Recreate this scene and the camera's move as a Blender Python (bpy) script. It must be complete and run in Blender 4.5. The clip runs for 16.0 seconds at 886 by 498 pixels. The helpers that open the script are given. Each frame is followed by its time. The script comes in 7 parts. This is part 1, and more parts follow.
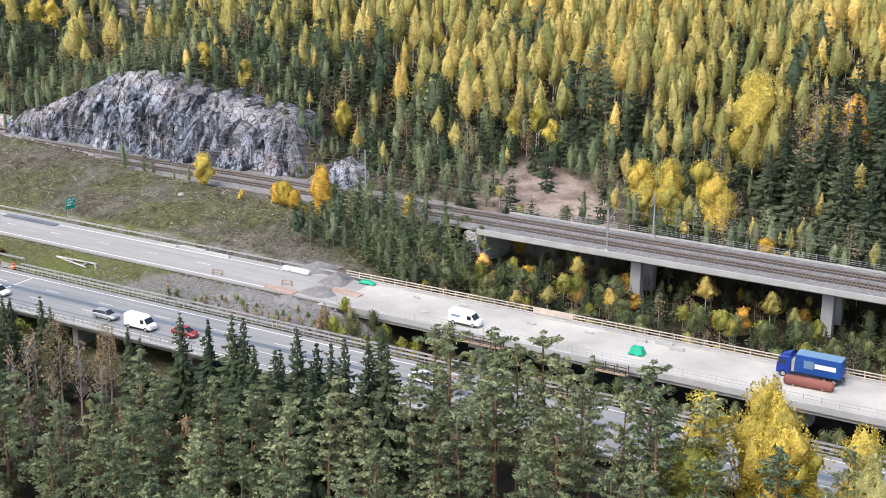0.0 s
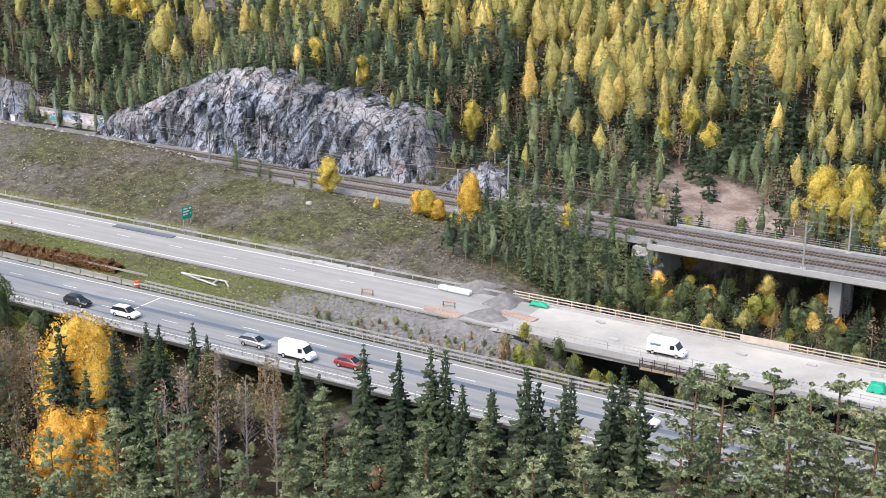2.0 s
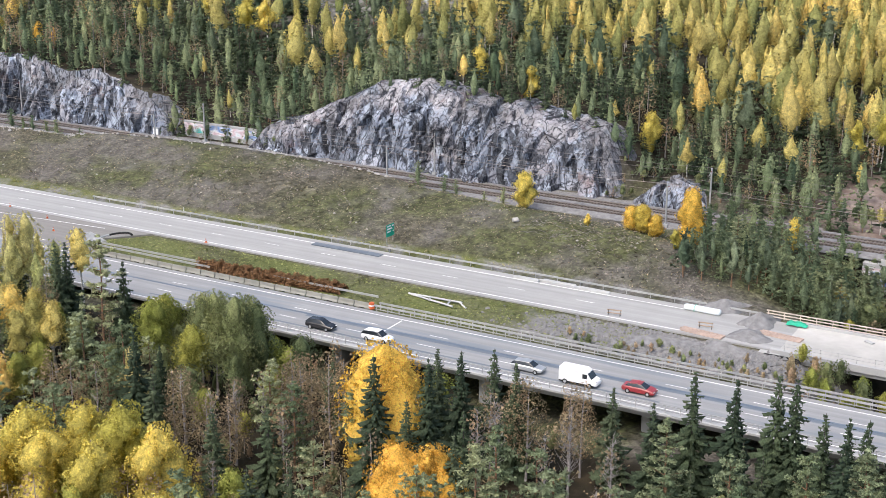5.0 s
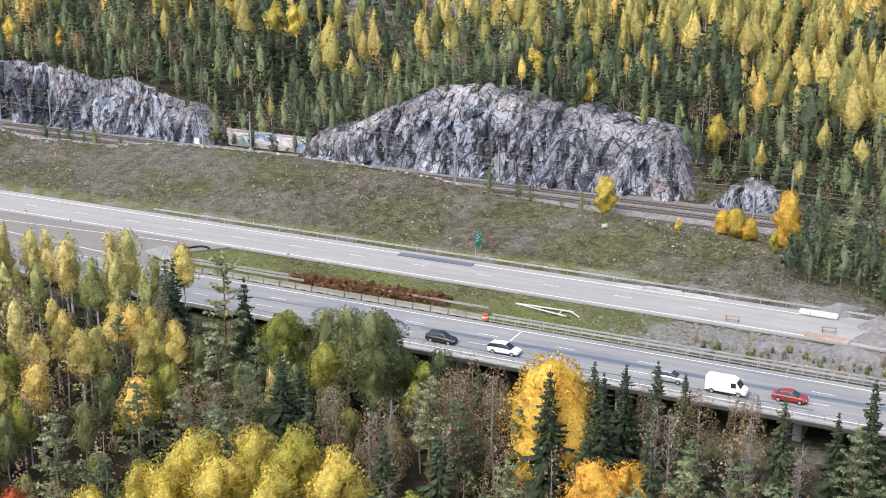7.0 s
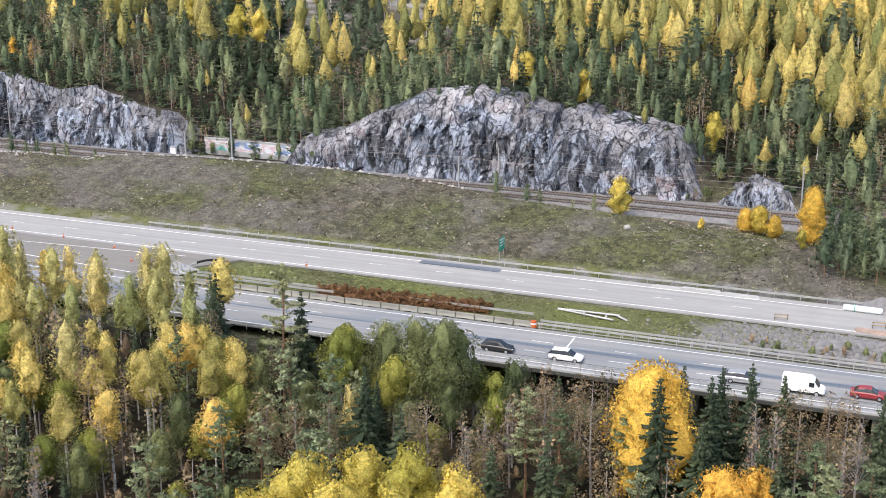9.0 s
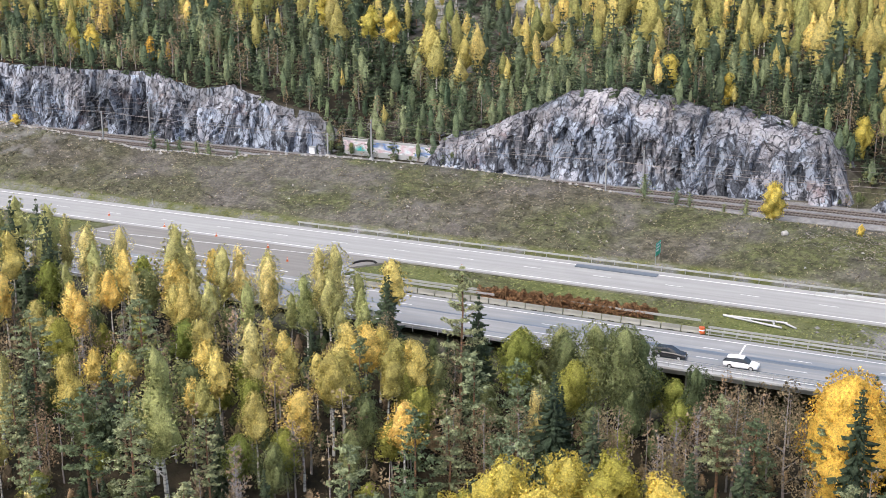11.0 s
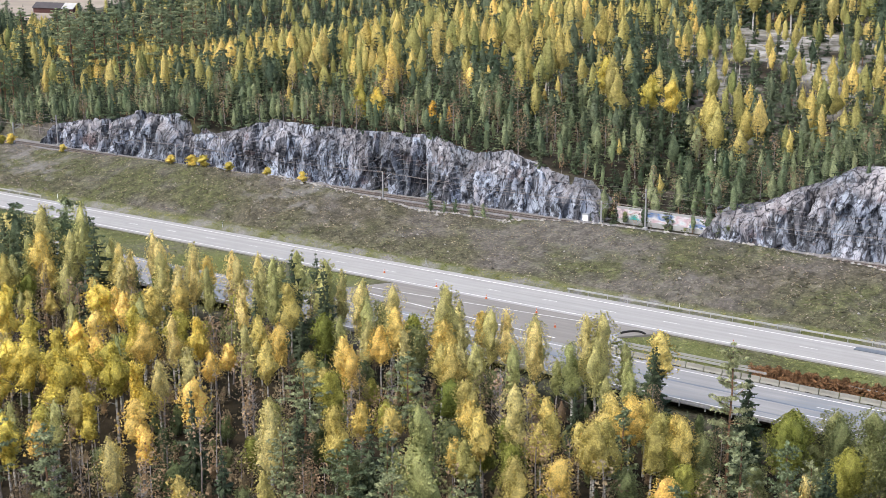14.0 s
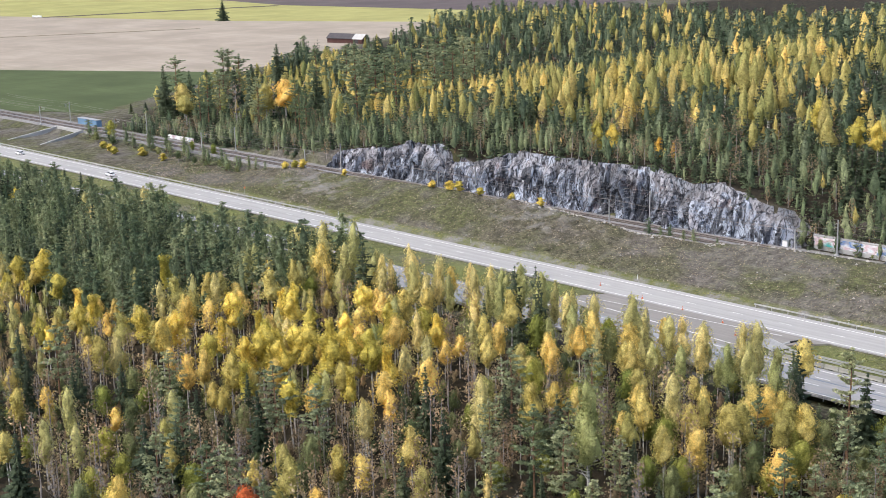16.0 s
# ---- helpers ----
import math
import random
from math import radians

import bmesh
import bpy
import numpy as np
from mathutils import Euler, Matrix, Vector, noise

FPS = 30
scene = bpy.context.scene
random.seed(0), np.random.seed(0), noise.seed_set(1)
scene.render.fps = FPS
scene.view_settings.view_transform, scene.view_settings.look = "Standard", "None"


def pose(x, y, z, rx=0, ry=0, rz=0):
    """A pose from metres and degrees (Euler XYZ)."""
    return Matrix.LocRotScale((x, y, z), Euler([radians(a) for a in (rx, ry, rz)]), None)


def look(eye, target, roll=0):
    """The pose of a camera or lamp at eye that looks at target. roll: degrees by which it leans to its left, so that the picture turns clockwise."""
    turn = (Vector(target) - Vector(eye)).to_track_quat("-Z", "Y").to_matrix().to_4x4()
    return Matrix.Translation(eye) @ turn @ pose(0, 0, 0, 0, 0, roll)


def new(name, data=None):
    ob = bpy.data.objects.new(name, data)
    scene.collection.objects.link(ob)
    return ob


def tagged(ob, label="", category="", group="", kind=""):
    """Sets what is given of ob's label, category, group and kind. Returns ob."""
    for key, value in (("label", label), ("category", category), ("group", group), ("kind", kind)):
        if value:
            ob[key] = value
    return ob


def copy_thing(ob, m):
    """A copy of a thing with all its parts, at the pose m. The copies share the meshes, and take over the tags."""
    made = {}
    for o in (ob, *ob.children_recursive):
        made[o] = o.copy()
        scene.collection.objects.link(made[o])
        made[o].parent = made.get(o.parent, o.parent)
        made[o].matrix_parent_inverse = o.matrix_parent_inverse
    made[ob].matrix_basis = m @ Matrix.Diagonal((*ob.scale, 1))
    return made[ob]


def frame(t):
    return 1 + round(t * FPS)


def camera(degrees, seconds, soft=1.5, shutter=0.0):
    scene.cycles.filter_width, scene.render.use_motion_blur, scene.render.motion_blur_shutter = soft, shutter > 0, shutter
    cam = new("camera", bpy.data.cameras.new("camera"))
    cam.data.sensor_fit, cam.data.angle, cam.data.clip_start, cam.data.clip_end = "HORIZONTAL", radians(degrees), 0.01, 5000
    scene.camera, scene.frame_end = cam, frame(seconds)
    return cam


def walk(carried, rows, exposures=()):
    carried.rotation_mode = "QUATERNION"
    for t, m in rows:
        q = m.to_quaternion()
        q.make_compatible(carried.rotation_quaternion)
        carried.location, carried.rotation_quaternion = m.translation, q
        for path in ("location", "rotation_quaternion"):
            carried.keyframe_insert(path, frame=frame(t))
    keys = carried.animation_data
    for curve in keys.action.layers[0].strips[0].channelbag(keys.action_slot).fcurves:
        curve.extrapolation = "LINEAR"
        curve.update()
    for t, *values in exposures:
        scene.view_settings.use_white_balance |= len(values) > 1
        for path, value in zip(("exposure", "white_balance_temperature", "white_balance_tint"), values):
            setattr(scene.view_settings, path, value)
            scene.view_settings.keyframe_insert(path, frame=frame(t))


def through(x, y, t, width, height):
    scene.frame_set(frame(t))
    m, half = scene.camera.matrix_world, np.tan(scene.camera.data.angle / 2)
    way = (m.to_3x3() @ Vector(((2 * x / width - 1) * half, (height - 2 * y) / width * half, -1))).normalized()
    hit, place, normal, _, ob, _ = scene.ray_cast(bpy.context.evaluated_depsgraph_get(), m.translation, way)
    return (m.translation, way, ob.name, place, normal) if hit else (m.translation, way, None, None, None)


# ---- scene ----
cam = camera(35.74, 16.0, soft=0.4)
PATH = [
    (0, (10.62, -18.94, 77.69), (-37.11, 63.51, 47.26), 0.21),
    (0.1, (7.81, -16.61, 76.70), (-39.94, 65.81, 46.27), 0.21),
    (0.2, (5.09, -14.27, 75.67), (-42.72, 68.12, 45.26), 0.20),
    (0.3, (2.59, -12.16, 74.71), (-45.32, 70.19, 44.33), 0.19),
    (0.4, (0.18, -10.48, 73.93), (-47.77, 71.85, 43.57), 0.19),
    (0.5, (-2.23, -8.99, 73.25), (-50.19, 73.34, 42.89), 0.21),
    (0.6, (-4.52, -7.64, 72.62), (-52.50, 74.68, 42.27), 0.22),
    (0.7, (-6.64, -6.58, 72.10), (-54.64, 75.74, 41.76), 0.23),
    (0.8, (-8.62, -5.77, 71.67), (-56.63, 76.54, 41.35), 0.24),
    (1, (-12.15, -4.68, 70.99), (-60.26, 77.60, 40.72), 0.26),
    (1.2, (-14.73, -5.26, 70.99), (-62.95, 76.96, 40.74), 0.24),
    (1.4, (-17.15, -6.15, 71.11), (-65.50, 76.00, 40.89), 0.22),
    (1.6, (-19.61, -7.08, 71.22), (-68.06, 75.01, 41.01), 0.22),
    (1.8, (-22.10, -8.05, 71.32), (-70.65, 73.99, 41.13), 0.22),
    (2, (-24.64, -9.06, 71.40), (-73.28, 72.94, 41.23), 0.23),
    (2.2, (-27.25, -10.11, 71.45), (-75.95, 71.87, 41.32), 0.23),
    (2.4, (-29.90, -11.18, 71.49), (-78.65, 70.78, 41.38), 0.24),
    (2.6, (-32.55, -12.24, 71.48), (-81.38, 69.69, 41.42), 0.25),
    (2.8, (-35.19, -13.28, 71.43), (-84.12, 68.61, 41.43), 0.28),
    (3, (-37.85, -14.30, 71.41), (-86.83, 67.57, 41.44), 0.30),
    (3.2, (-40.53, -15.27, 71.46), (-89.48, 66.62, 41.50), 0.29),
    (3.4, (-43.22, -16.22, 71.54), (-92.08, 65.72, 41.56), 0.27),
    (3.6, (-45.90, -17.18, 71.57), (-94.62, 64.85, 41.59), 0.28),
    (3.8, (-48.58, -18.14, 71.55), (-97.10, 64.01, 41.58), 0.32),
    (4, (-51.24, -19.09, 71.53), (-99.53, 63.19, 41.57), 0.35),
    (4.2, (-53.83, -20.02, 71.50), (-101.89, 62.40, 41.56), 0.33),
    (4.4, (-56.41, -20.95, 71.47), (-104.20, 61.63, 41.55), 0.28),
    (4.6, (-59.01, -21.89, 71.45), (-106.52, 60.86, 41.54), 0.25),
    (4.8, (-61.65, -22.85, 71.43), (-108.88, 60.07, 41.54), 0.22),
    (5, (-64.32, -23.85, 71.43), (-111.26, 59.24, 41.55), 0.19),
    (5.2, (-67.02, -24.85, 71.43), (-113.66, 58.41, 41.56), 0.17),
    (5.4, (-69.74, -25.87, 71.43), (-116.05, 57.58, 41.58), 0.15),
    (5.6, (-72.47, -26.88, 71.43), (-118.44, 56.77, 41.60), 0.13),
    (5.8, (-75.22, -27.88, 71.42), (-120.81, 55.98, 41.61), 0.12),
    (6, (-77.98, -28.86, 71.41), (-123.13, 55.24, 41.62), 0.11),
    (6.2, (-80.74, -29.81, 71.39), (-125.41, 54.56, 41.61), 0.10),
    (6.4, (-83.50, -30.71, 71.36), (-127.63, 53.94, 41.60), 0.10),
    (6.6, (-86.26, -31.57, 71.32), (-129.77, 53.41, 41.56), 0.10),
    (6.8, (-89.01, -32.36, 71.25), (-131.85, 52.96, 41.49), 0.15),
    (7, (-91.76, -33.09, 71.16), (-133.78, 52.64, 41.43), 0.12),
    (7.2, (-94.49, -33.77, 71.06), (-135.65, 52.38, 41.34), 0.14),
    (7.4, (-97.23, -34.40, 70.94), (-137.46, 52.19, 41.23), 0.15),
    (7.6, (-99.96, -34.97, 70.82), (-139.18, 52.09, 41.11), 0.16),
    (7.8, (-102.68, -35.46, 70.70), (-140.81, 52.07, 40.99), 0.15),
    (8, (-105.36, -35.90, 70.54), (-142.44, 52.09, 40.85), 0.15),
    (8.2, (-108.00, -36.27, 70.32), (-144.09, 52.16, 40.69), 0.14),
    (8.4, (-110.57, -36.60, 70.07), (-145.76, 52.23, 40.53), 0.14),
    (8.6, (-113.00, -36.96, 69.87), (-147.45, 52.17, 40.40), 0.14),
    (8.8, (-115.30, -37.40, 69.74), (-149.19, 51.96, 40.31), 0.14),
    (9, (-117.49, -37.90, 69.66), (-150.97, 51.62, 40.26), 0.13),
    (9.2, (-119.56, -38.44, 69.63), (-152.80, 51.17, 40.24), 0.12),
    (9.4, (-121.50, -39.02, 69.63), (-154.66, 50.63, 40.25), 0.11),
    (9.6, (-123.28, -39.59, 69.66), (-156.53, 50.02, 40.27), 0.09),
    (9.8, (-124.91, -40.16, 69.71), (-158.40, 49.36, 40.31), 0.08),
    (10, (-126.36, -40.70, 69.77), (-160.26, 48.66, 40.36), 0.06),
    (10.2, (-127.63, -41.20, 69.83), (-162.10, 47.95, 40.41), 0.04),
    (10.4, (-128.70, -41.62, 69.88), (-163.90, 47.23, 40.46), 0.02),
    (10.6, (-129.56, -41.97, 69.92), (-165.65, 46.53, 40.49), 0.00),
    (10.8, (-130.20, -42.21, 69.93), (-167.31, 45.87, 40.52), -0.04),
    (11, (-130.59, -42.33, 69.92), (-168.94, 45.21, 40.51), -0.05),
    (11.2, (-130.72, -42.35, 69.88), (-170.50, 44.57, 40.50), -0.07),
    (11.4, (-130.70, -42.31, 69.84), (-172.00, 43.91, 40.48), -0.10),
    (11.6, (-130.73, -42.30, 69.78), (-173.36, 43.27, 40.45), -0.11),
    (11.8, (-130.79, -42.33, 69.70), (-174.59, 42.67, 40.40), -0.10),
    (12, (-130.85, -42.32, 69.64), (-175.75, 42.10, 40.38), -0.10),
    (12.2, (-130.88, -42.24, 69.63), (-176.88, 41.60, 40.42), -0.12),
    (12.4, (-130.90, -42.13, 69.65), (-177.98, 41.13, 40.47), -0.14),
    (12.6, (-130.94, -42.03, 69.66), (-179.08, 40.62, 40.49), -0.16),
    (12.8, (-131.00, -41.94, 69.67), (-180.19, 40.08, 40.46), -0.16),
    (13, (-131.06, -41.85, 69.66), (-181.31, 39.58, 40.64), -0.18),
    (13.2, (-131.09, -41.76, 69.64), (-182.47, 39.17, 41.19), -0.21),
    (13.3, (-131.10, -41.71, 69.62), (-183.06, 38.99, 41.57), -0.23),
    (13.4, (-131.11, -41.66, 69.60), (-183.66, 38.82, 41.98), -0.25),
    (13.5, (-131.12, -41.59, 69.58), (-184.25, 38.65, 42.42), -0.27),
    (13.6, (-131.14, -41.52, 69.57), (-184.84, 38.51, 42.91), -0.28),
    (13.7, (-131.15, -41.44, 69.55), (-185.44, 38.38, 43.44), -0.30),
    (13.8, (-131.17, -41.36, 69.54), (-186.03, 38.25, 43.99), -0.32),
    (13.9, (-131.19, -41.28, 69.52), (-186.63, 38.09, 44.49), -0.34),
    (14, (-130.93, -41.55, 69.62), (-186.96, 37.53, 45.00), -0.37),
    (14.1, (-130.11, -42.52, 69.95), (-186.74, 36.22, 45.63), -0.40),
    (14.2, (-128.94, -43.89, 70.40), (-186.19, 34.47, 46.30), -0.43),
    (14.3, (-127.62, -45.40, 70.91), (-185.50, 32.55, 46.96), -0.47),
    (14.4, (-126.17, -47.01, 71.44), (-184.70, 30.49, 47.61), -0.51),
    (14.5, (-124.65, -48.59, 71.94), (-183.88, 28.41, 48.21), -0.54),
    (14.6, (-123.17, -50.29, 72.52), (-183.10, 26.19, 48.86), -0.58),
    (14.8, (-119.01, -53.89, 73.86), (-180.55, 21.30, 50.23), -0.69),
    (15, (-114.71, -57.33, 75.05), (-177.92, 16.49, 51.47), -0.77),
    (15.2, (-110.21, -60.47, 76.38), (-175.11, 11.88, 52.86), -0.90),
    (15.4, (-105.51, -63.68, 77.61), (-172.09, 7.17, 54.21), -1.01),
    (15.6, (-100.53, -66.74, 78.64), (-168.74, 2.59, 55.41), -1.10),
    (15.8, (-95.51, -69.75, 79.81), (-165.27, -1.93, 56.71), -1.20),
    (16, (-89.72, -71.53, 81.32), (-161.15, -5.46, 58.28), -1.49),
]
walk(cam, [(t, look(eye, target, roll)) for t, eye, target, roll in PATH])

# ---- world, light, exposure ----
SUN_UP, SUN_TURN = radians(58), radians(-165)
world = bpy.data.worlds.new("world")
scene.world = world
world.use_nodes = True
wn = world.node_tree
sky = wn.nodes.new("ShaderNodeTexSky")
sky.sky_type, sky.sun_disc = "NISHITA", False
sky.sun_elevation, sky.sun_rotation = SUN_UP, SUN_TURN
sky.air_density, sky.dust_density, sky.ozone_density = 1.0, 4.0, 1.0
bg = wn.nodes["Background"]
bg.inputs["Strength"].default_value = 0.15
wn.links.new(sky.outputs["Color"], bg.inputs["Color"])
sun = new("sun", bpy.data.lights.new("sun", "SUN"))
sun.data.energy, sun.data.angle, sun.data.color = 1.3, radians(45), (1.0, 0.97, 0.93)
sun.rotation_euler = (radians(90) - SUN_UP, 0, radians(180) - SUN_TURN)
scene.view_settings.exposure = 0.74

# ---- small tools ----
rng = np.random.default_rng(7)


def step(a, b, v):
    k = np.clip((np.asarray(v, float) - a) / (b - a), 0, 1)
    return k * k * (3 - 2 * k)


def mesh_from(name, V, T, mats=(), M=None, smooth=False, attrs=(), normals=None):
    """A mesh from arrays of places and triangles (or quads)."""
    V, T = np.asarray(V, np.float32), np.asarray(T, np.int32)
    me = bpy.data.meshes.new(name)
    k = T.shape[1]
    me.vertices.add(len(V))
    me.vertices.foreach_set("co", V.ravel())
    me.loops.add(T.size)
    me.loops.foreach_set("vertex_index", T.ravel())
    me.polygons.add(len(T))
    me.polygons.foreach_set("loop_start", np.arange(0, T.size, k, dtype=np.int32))
    me.polygons.foreach_set("loop_total", np.full(len(T), k, np.int32))
    for m in mats:
        me.materials.append(m)
    if M is not None:
        me.polygons.foreach_set("material_index", np.asarray(M, np.int32))
    me.polygons.foreach_set("use_smooth", np.full(len(T), smooth, bool))
    for key, values in attrs:
        a = me.attributes.new(key, "FLOAT", "POINT")
        a.data.foreach_set("value", np.asarray(values, np.float32))
    me.update(calc_edges=True)
    if normals is not None:
        me.polygons.foreach_set("use_smooth", np.full(len(T), True, bool))
        me.normals_split_custom_set_from_vertices(np.asarray(normals, np.float32))
    return me


def part(name, bm, material, parent=None, label="", smooth=False):
    me = bpy.data.meshes.new(name)
    bm.to_mesh(me)
    bm.free()
    if material:
        me.materials.append(material)
    for p in me.polygons:
        p.use_smooth = smooth
    ob = new(name, me)
    ob.parent = parent
    return tagged(ob, label)


def sharing(name, me, parent, m=None, label=""):
    ob = new(name, me)
    ob.parent = parent
    if m is not None:
        ob.matrix_basis = m
    return tagged(ob, label)


def holder(name, x, y, z, rz=0.0, **tags):
    ob = new(name)
    ob.matrix_basis = pose(x, y, z, 0, 0, rz)
    ob.empty_display_size = 0.3
    return tagged(ob, **tags)


def box(bm, x0, x1, y0, y1, z0, z1, bevel=0.0):
    """A box added to bm."""
    geo = bmesh.ops.create_cube(bm, size=1.0)["verts"]
    for v in geo:
        v.co = Vector((x0 + (v.co.x + 0.5) * (x1 - x0), y0 + (v.co.y + 0.5) * (y1 - y0), z0 + (v.co.z + 0.5) * (z1 - z0)))
    if bevel:
        edges = list({e for v in geo for e in v.link_edges})
        bmesh.ops.bevel(bm, geom=edges, offset=bevel, segments=2, affect="EDGES", profile=0.6)
    return bm


def boxes(*rows, bevel=0.0):
    bm = bmesh.new()
    for r in rows:
        box(bm, *r, bevel=bevel)
    return bm


def tube(bm, a, b, ra, rb=None, sides=8, caps=True):
    """A tapered round bar from a to b."""
    a, b = Vector(a), Vector(b)
    way = b - a
    turn = way.to_track_quat("Z", "Y").to_matrix().to_4x4()
    m = Matrix.Translation((a + b) / 2) @ turn
    bmesh.ops.create_cone(bm, cap_ends=caps, segments=sides, radius1=ra, radius2=ra if rb is None else rb, depth=way.length, matrix=m)
    return bm


def profile(bm, pts, x0, x1):
    """A closed outline in (y, z) pushed along x."""
    lo = [bm.verts.new((x0, y, z)) for y, z in pts]
    hi = [bm.verts.new((x1, y, z)) for y, z in pts]
    n = len(pts)
    for i in range(n):
        bm.faces.new((lo[i], lo[(i + 1) % n], hi[(i + 1) % n], hi[i]))
    bm.faces.new(lo[::-1])
    bm.faces.new(hi)
    bmesh.ops.recalc_face_normals(bm, faces=bm.faces[:])
    return bm


# ---- materials ----
def nodes_of(name, rough=0.8, metal=0.0, spec=0.3):
    m = bpy.data.materials.new(name)
    m.use_nodes = True
    nt = m.node_tree
    b = nt.nodes["Principled BSDF"]
    b.inputs["Roughness"].default_value, b.inputs["Metallic"].default_value = rough, metal
    b.inputs["Specular IOR Level"].default_value = spec
    return m, nt, b


def node(nt, kind, **kw):
    n = nt.nodes.new("ShaderNode" + kind)
    for k, v in kw.items():
        n.inputs[k].default_value = v
    return n


def mix(nt, fac, a, b, blend="MIX"):
    """Mixes two colours; each of fac, a, b is a socket or a value."""
    n = nt.nodes.new("ShaderNodeMix")
    n.data_type, n.blend_type = "RGBA", blend
    for sock, v in ((n.inputs[0], fac), (n.inputs[6], a), (n.inputs[7], b)):
        if isinstance(v, bpy.types.NodeSocket):
            nt.links.new(v, sock)
        else:
            sock.default_value = v if not isinstance(v, tuple) else (*v, 1)[:4]
    return n.outputs[2]


def ramp(nt, sock, *stops):
    n = nt.nodes.new("ShaderNodeValToRGB")
    while len(n.color_ramp.elements) < len(stops):
        n.color_ramp.elements.new(0.5)
    for e, (p, c) in zip(n.color_ramp.elements, stops):
        e.position = p
        e.color = (c, c, c, 1) if isinstance(c, (int, float)) else (*c, 1)
    nt.links.new(sock, n.inputs[0])
    return n.outputs[0]


def coords(nt, stretch=(1, 1, 1), world_space=True):
    if world_space:
        out = nt.nodes.new("ShaderNodeNewGeometry").outputs["Position"]
    else:
        out = nt.nodes.new("ShaderNodeTexCoord").outputs["Object"]
    m = nt.nodes.new("ShaderNodeMapping")
    m.inputs["Scale"].default_value = stretch
    nt.links.new(out, m.inputs["Vector"])
    return m.outputs[0]


def noisy(nt, vec, scale, detail=4.0, rough=0.55, warp=0.0):
    n = node(nt, "TexNoise", Scale=scale, Detail=detail, Roughness=rough, Distortion=warp)
    nt.links.new(vec, n.inputs["Vector"])
    return n.outputs["Fac"]


def bumped(nt, b, height, strength=0.4, dist=0.05):
    n = node(nt, "Bump", Strength=strength, Distance=dist)
    nt.links.new(height, n.inputs["Height"])
    nt.links.new(n.outputs[0], b.inputs["Normal"])


def attr(nt, name):
    n = nt.nodes.new("ShaderNodeAttribute")
    n.attribute_name = name
    return n.outputs["Fac"]


def node_first(nt, sock):
    """The first channel of a colour."""
    n = nt.nodes.new("ShaderNodeSeparateColor")
    nt.links.new(sock, n.inputs[0])
    return n.outputs[0]


def plain(name, col, rough=0.7, metal=0.0, var=0.25, scale=3.0, spec=0.3, bump=0.0, local=True):
    """Paint, metal, plaster and the like: one colour with two scales of wear."""
    m, nt, b = nodes_of(name, rough, metal, spec)
    vec = coords(nt, world_space=not local)
    fine, wide = noisy(nt, vec, scale * 6, 3), noisy(nt, vec, scale * 0.5, 4)
    lo, hi = tuple(c * (1 - var) for c in col), tuple(min(1, c * (1 + var * 0.5)) for c in col)
    c = mix(nt, ramp(nt, wide, (0.3, 0.0), (0.7, 1.0)), lo, hi)
    c = mix(nt, 0.25, c, mix(nt, fine, lo, hi))
    nt.links.new(c, b.inputs["Base Color"])
    if bump:
        bumped(nt, b, fine, bump, 0.02)
    return m


def foliage(name, dark, light, far=False, through=0.3, spread=0.3):
    """Leaves or needles: colour and depth of tone differ from plant to plant, less from leaf to leaf."""
    m, nt, b = nodes_of(name, 0.75, 0.0, 0.2)
    if far:
        own = attr(nt, "tint")
    else:
        own = nt.nodes.new("ShaderNodeObjectInfo").outputs["Random"]
    leaf = nt.nodes.new("ShaderNodeNewGeometry").outputs["Random Per Island"]
    c = mix(nt, own, dark, light)
    again = nt.nodes.new("ShaderNodeMath")
    again.operation = "MULTIPLY"
    again.inputs[1].default_value = 17.3
    nt.links.new(own, again.inputs[0])
    part_of = nt.nodes.new("ShaderNodeMath")
    part_of.operation = "FRACT"
    nt.links.new(again.outputs[0], part_of.inputs[0])
    c = mix(nt, 1.0, c, ramp(nt, part_of.outputs[0], (0.0, (0.72, 0.78, 0.74)), (0.5, 1.0), (1.0, (1.22, 1.14, 1.12))), "MULTIPLY")
    c = mix(nt, 1.0, c, ramp(nt, leaf, (0.0, 1 - spread * 0.75), (1.0, 1 + spread * 0.5)), "MULTIPLY")
    tuft = noisy(nt, coords(nt), 1.3, 3, 0.6)
    spray = noisy(nt, coords(nt), 5.5, 3, 0.75)
    c = mix(nt, 1.0, c, ramp(nt, tuft, (0.36, 0.74), (0.6, 1.16)), "MULTIPLY")
    c = mix(nt, 1.0, c, ramp(nt, spray, (0.38, 0.74), (0.6, 1.38)), "MULTIPLY")
    bumped(nt, b, spray, 0.7, 0.25)
    nt.links.new(c, b.inputs["Base Color"])
    tr = nt.nodes.new("ShaderNodeBsdfTranslucent")
    nt.links.new(c, tr.inputs["Color"])
    ms = node(nt, "MixShader", Fac=through)
    nt.links.new(b.outputs[0], ms.inputs[1])
    nt.links.new(tr.outputs[0], ms.inputs[2])
    nt.links.new(ms.outputs[0], nt.nodes["Material Output"].inputs["Surface"])
    return m


def bark(name, col, marks, scale=2.0, stretch=(1, 1, 4)):
    m, nt, b = nodes_of(name, 0.85)
    vec = coords(nt, stretch, False)
    c = mix(nt, ramp(nt, noisy(nt, vec, scale, 3), (0.48, 0.0), (0.62, 1.0)), col, marks)
    nt.links.new(c, b.inputs["Base Color"])
    return m


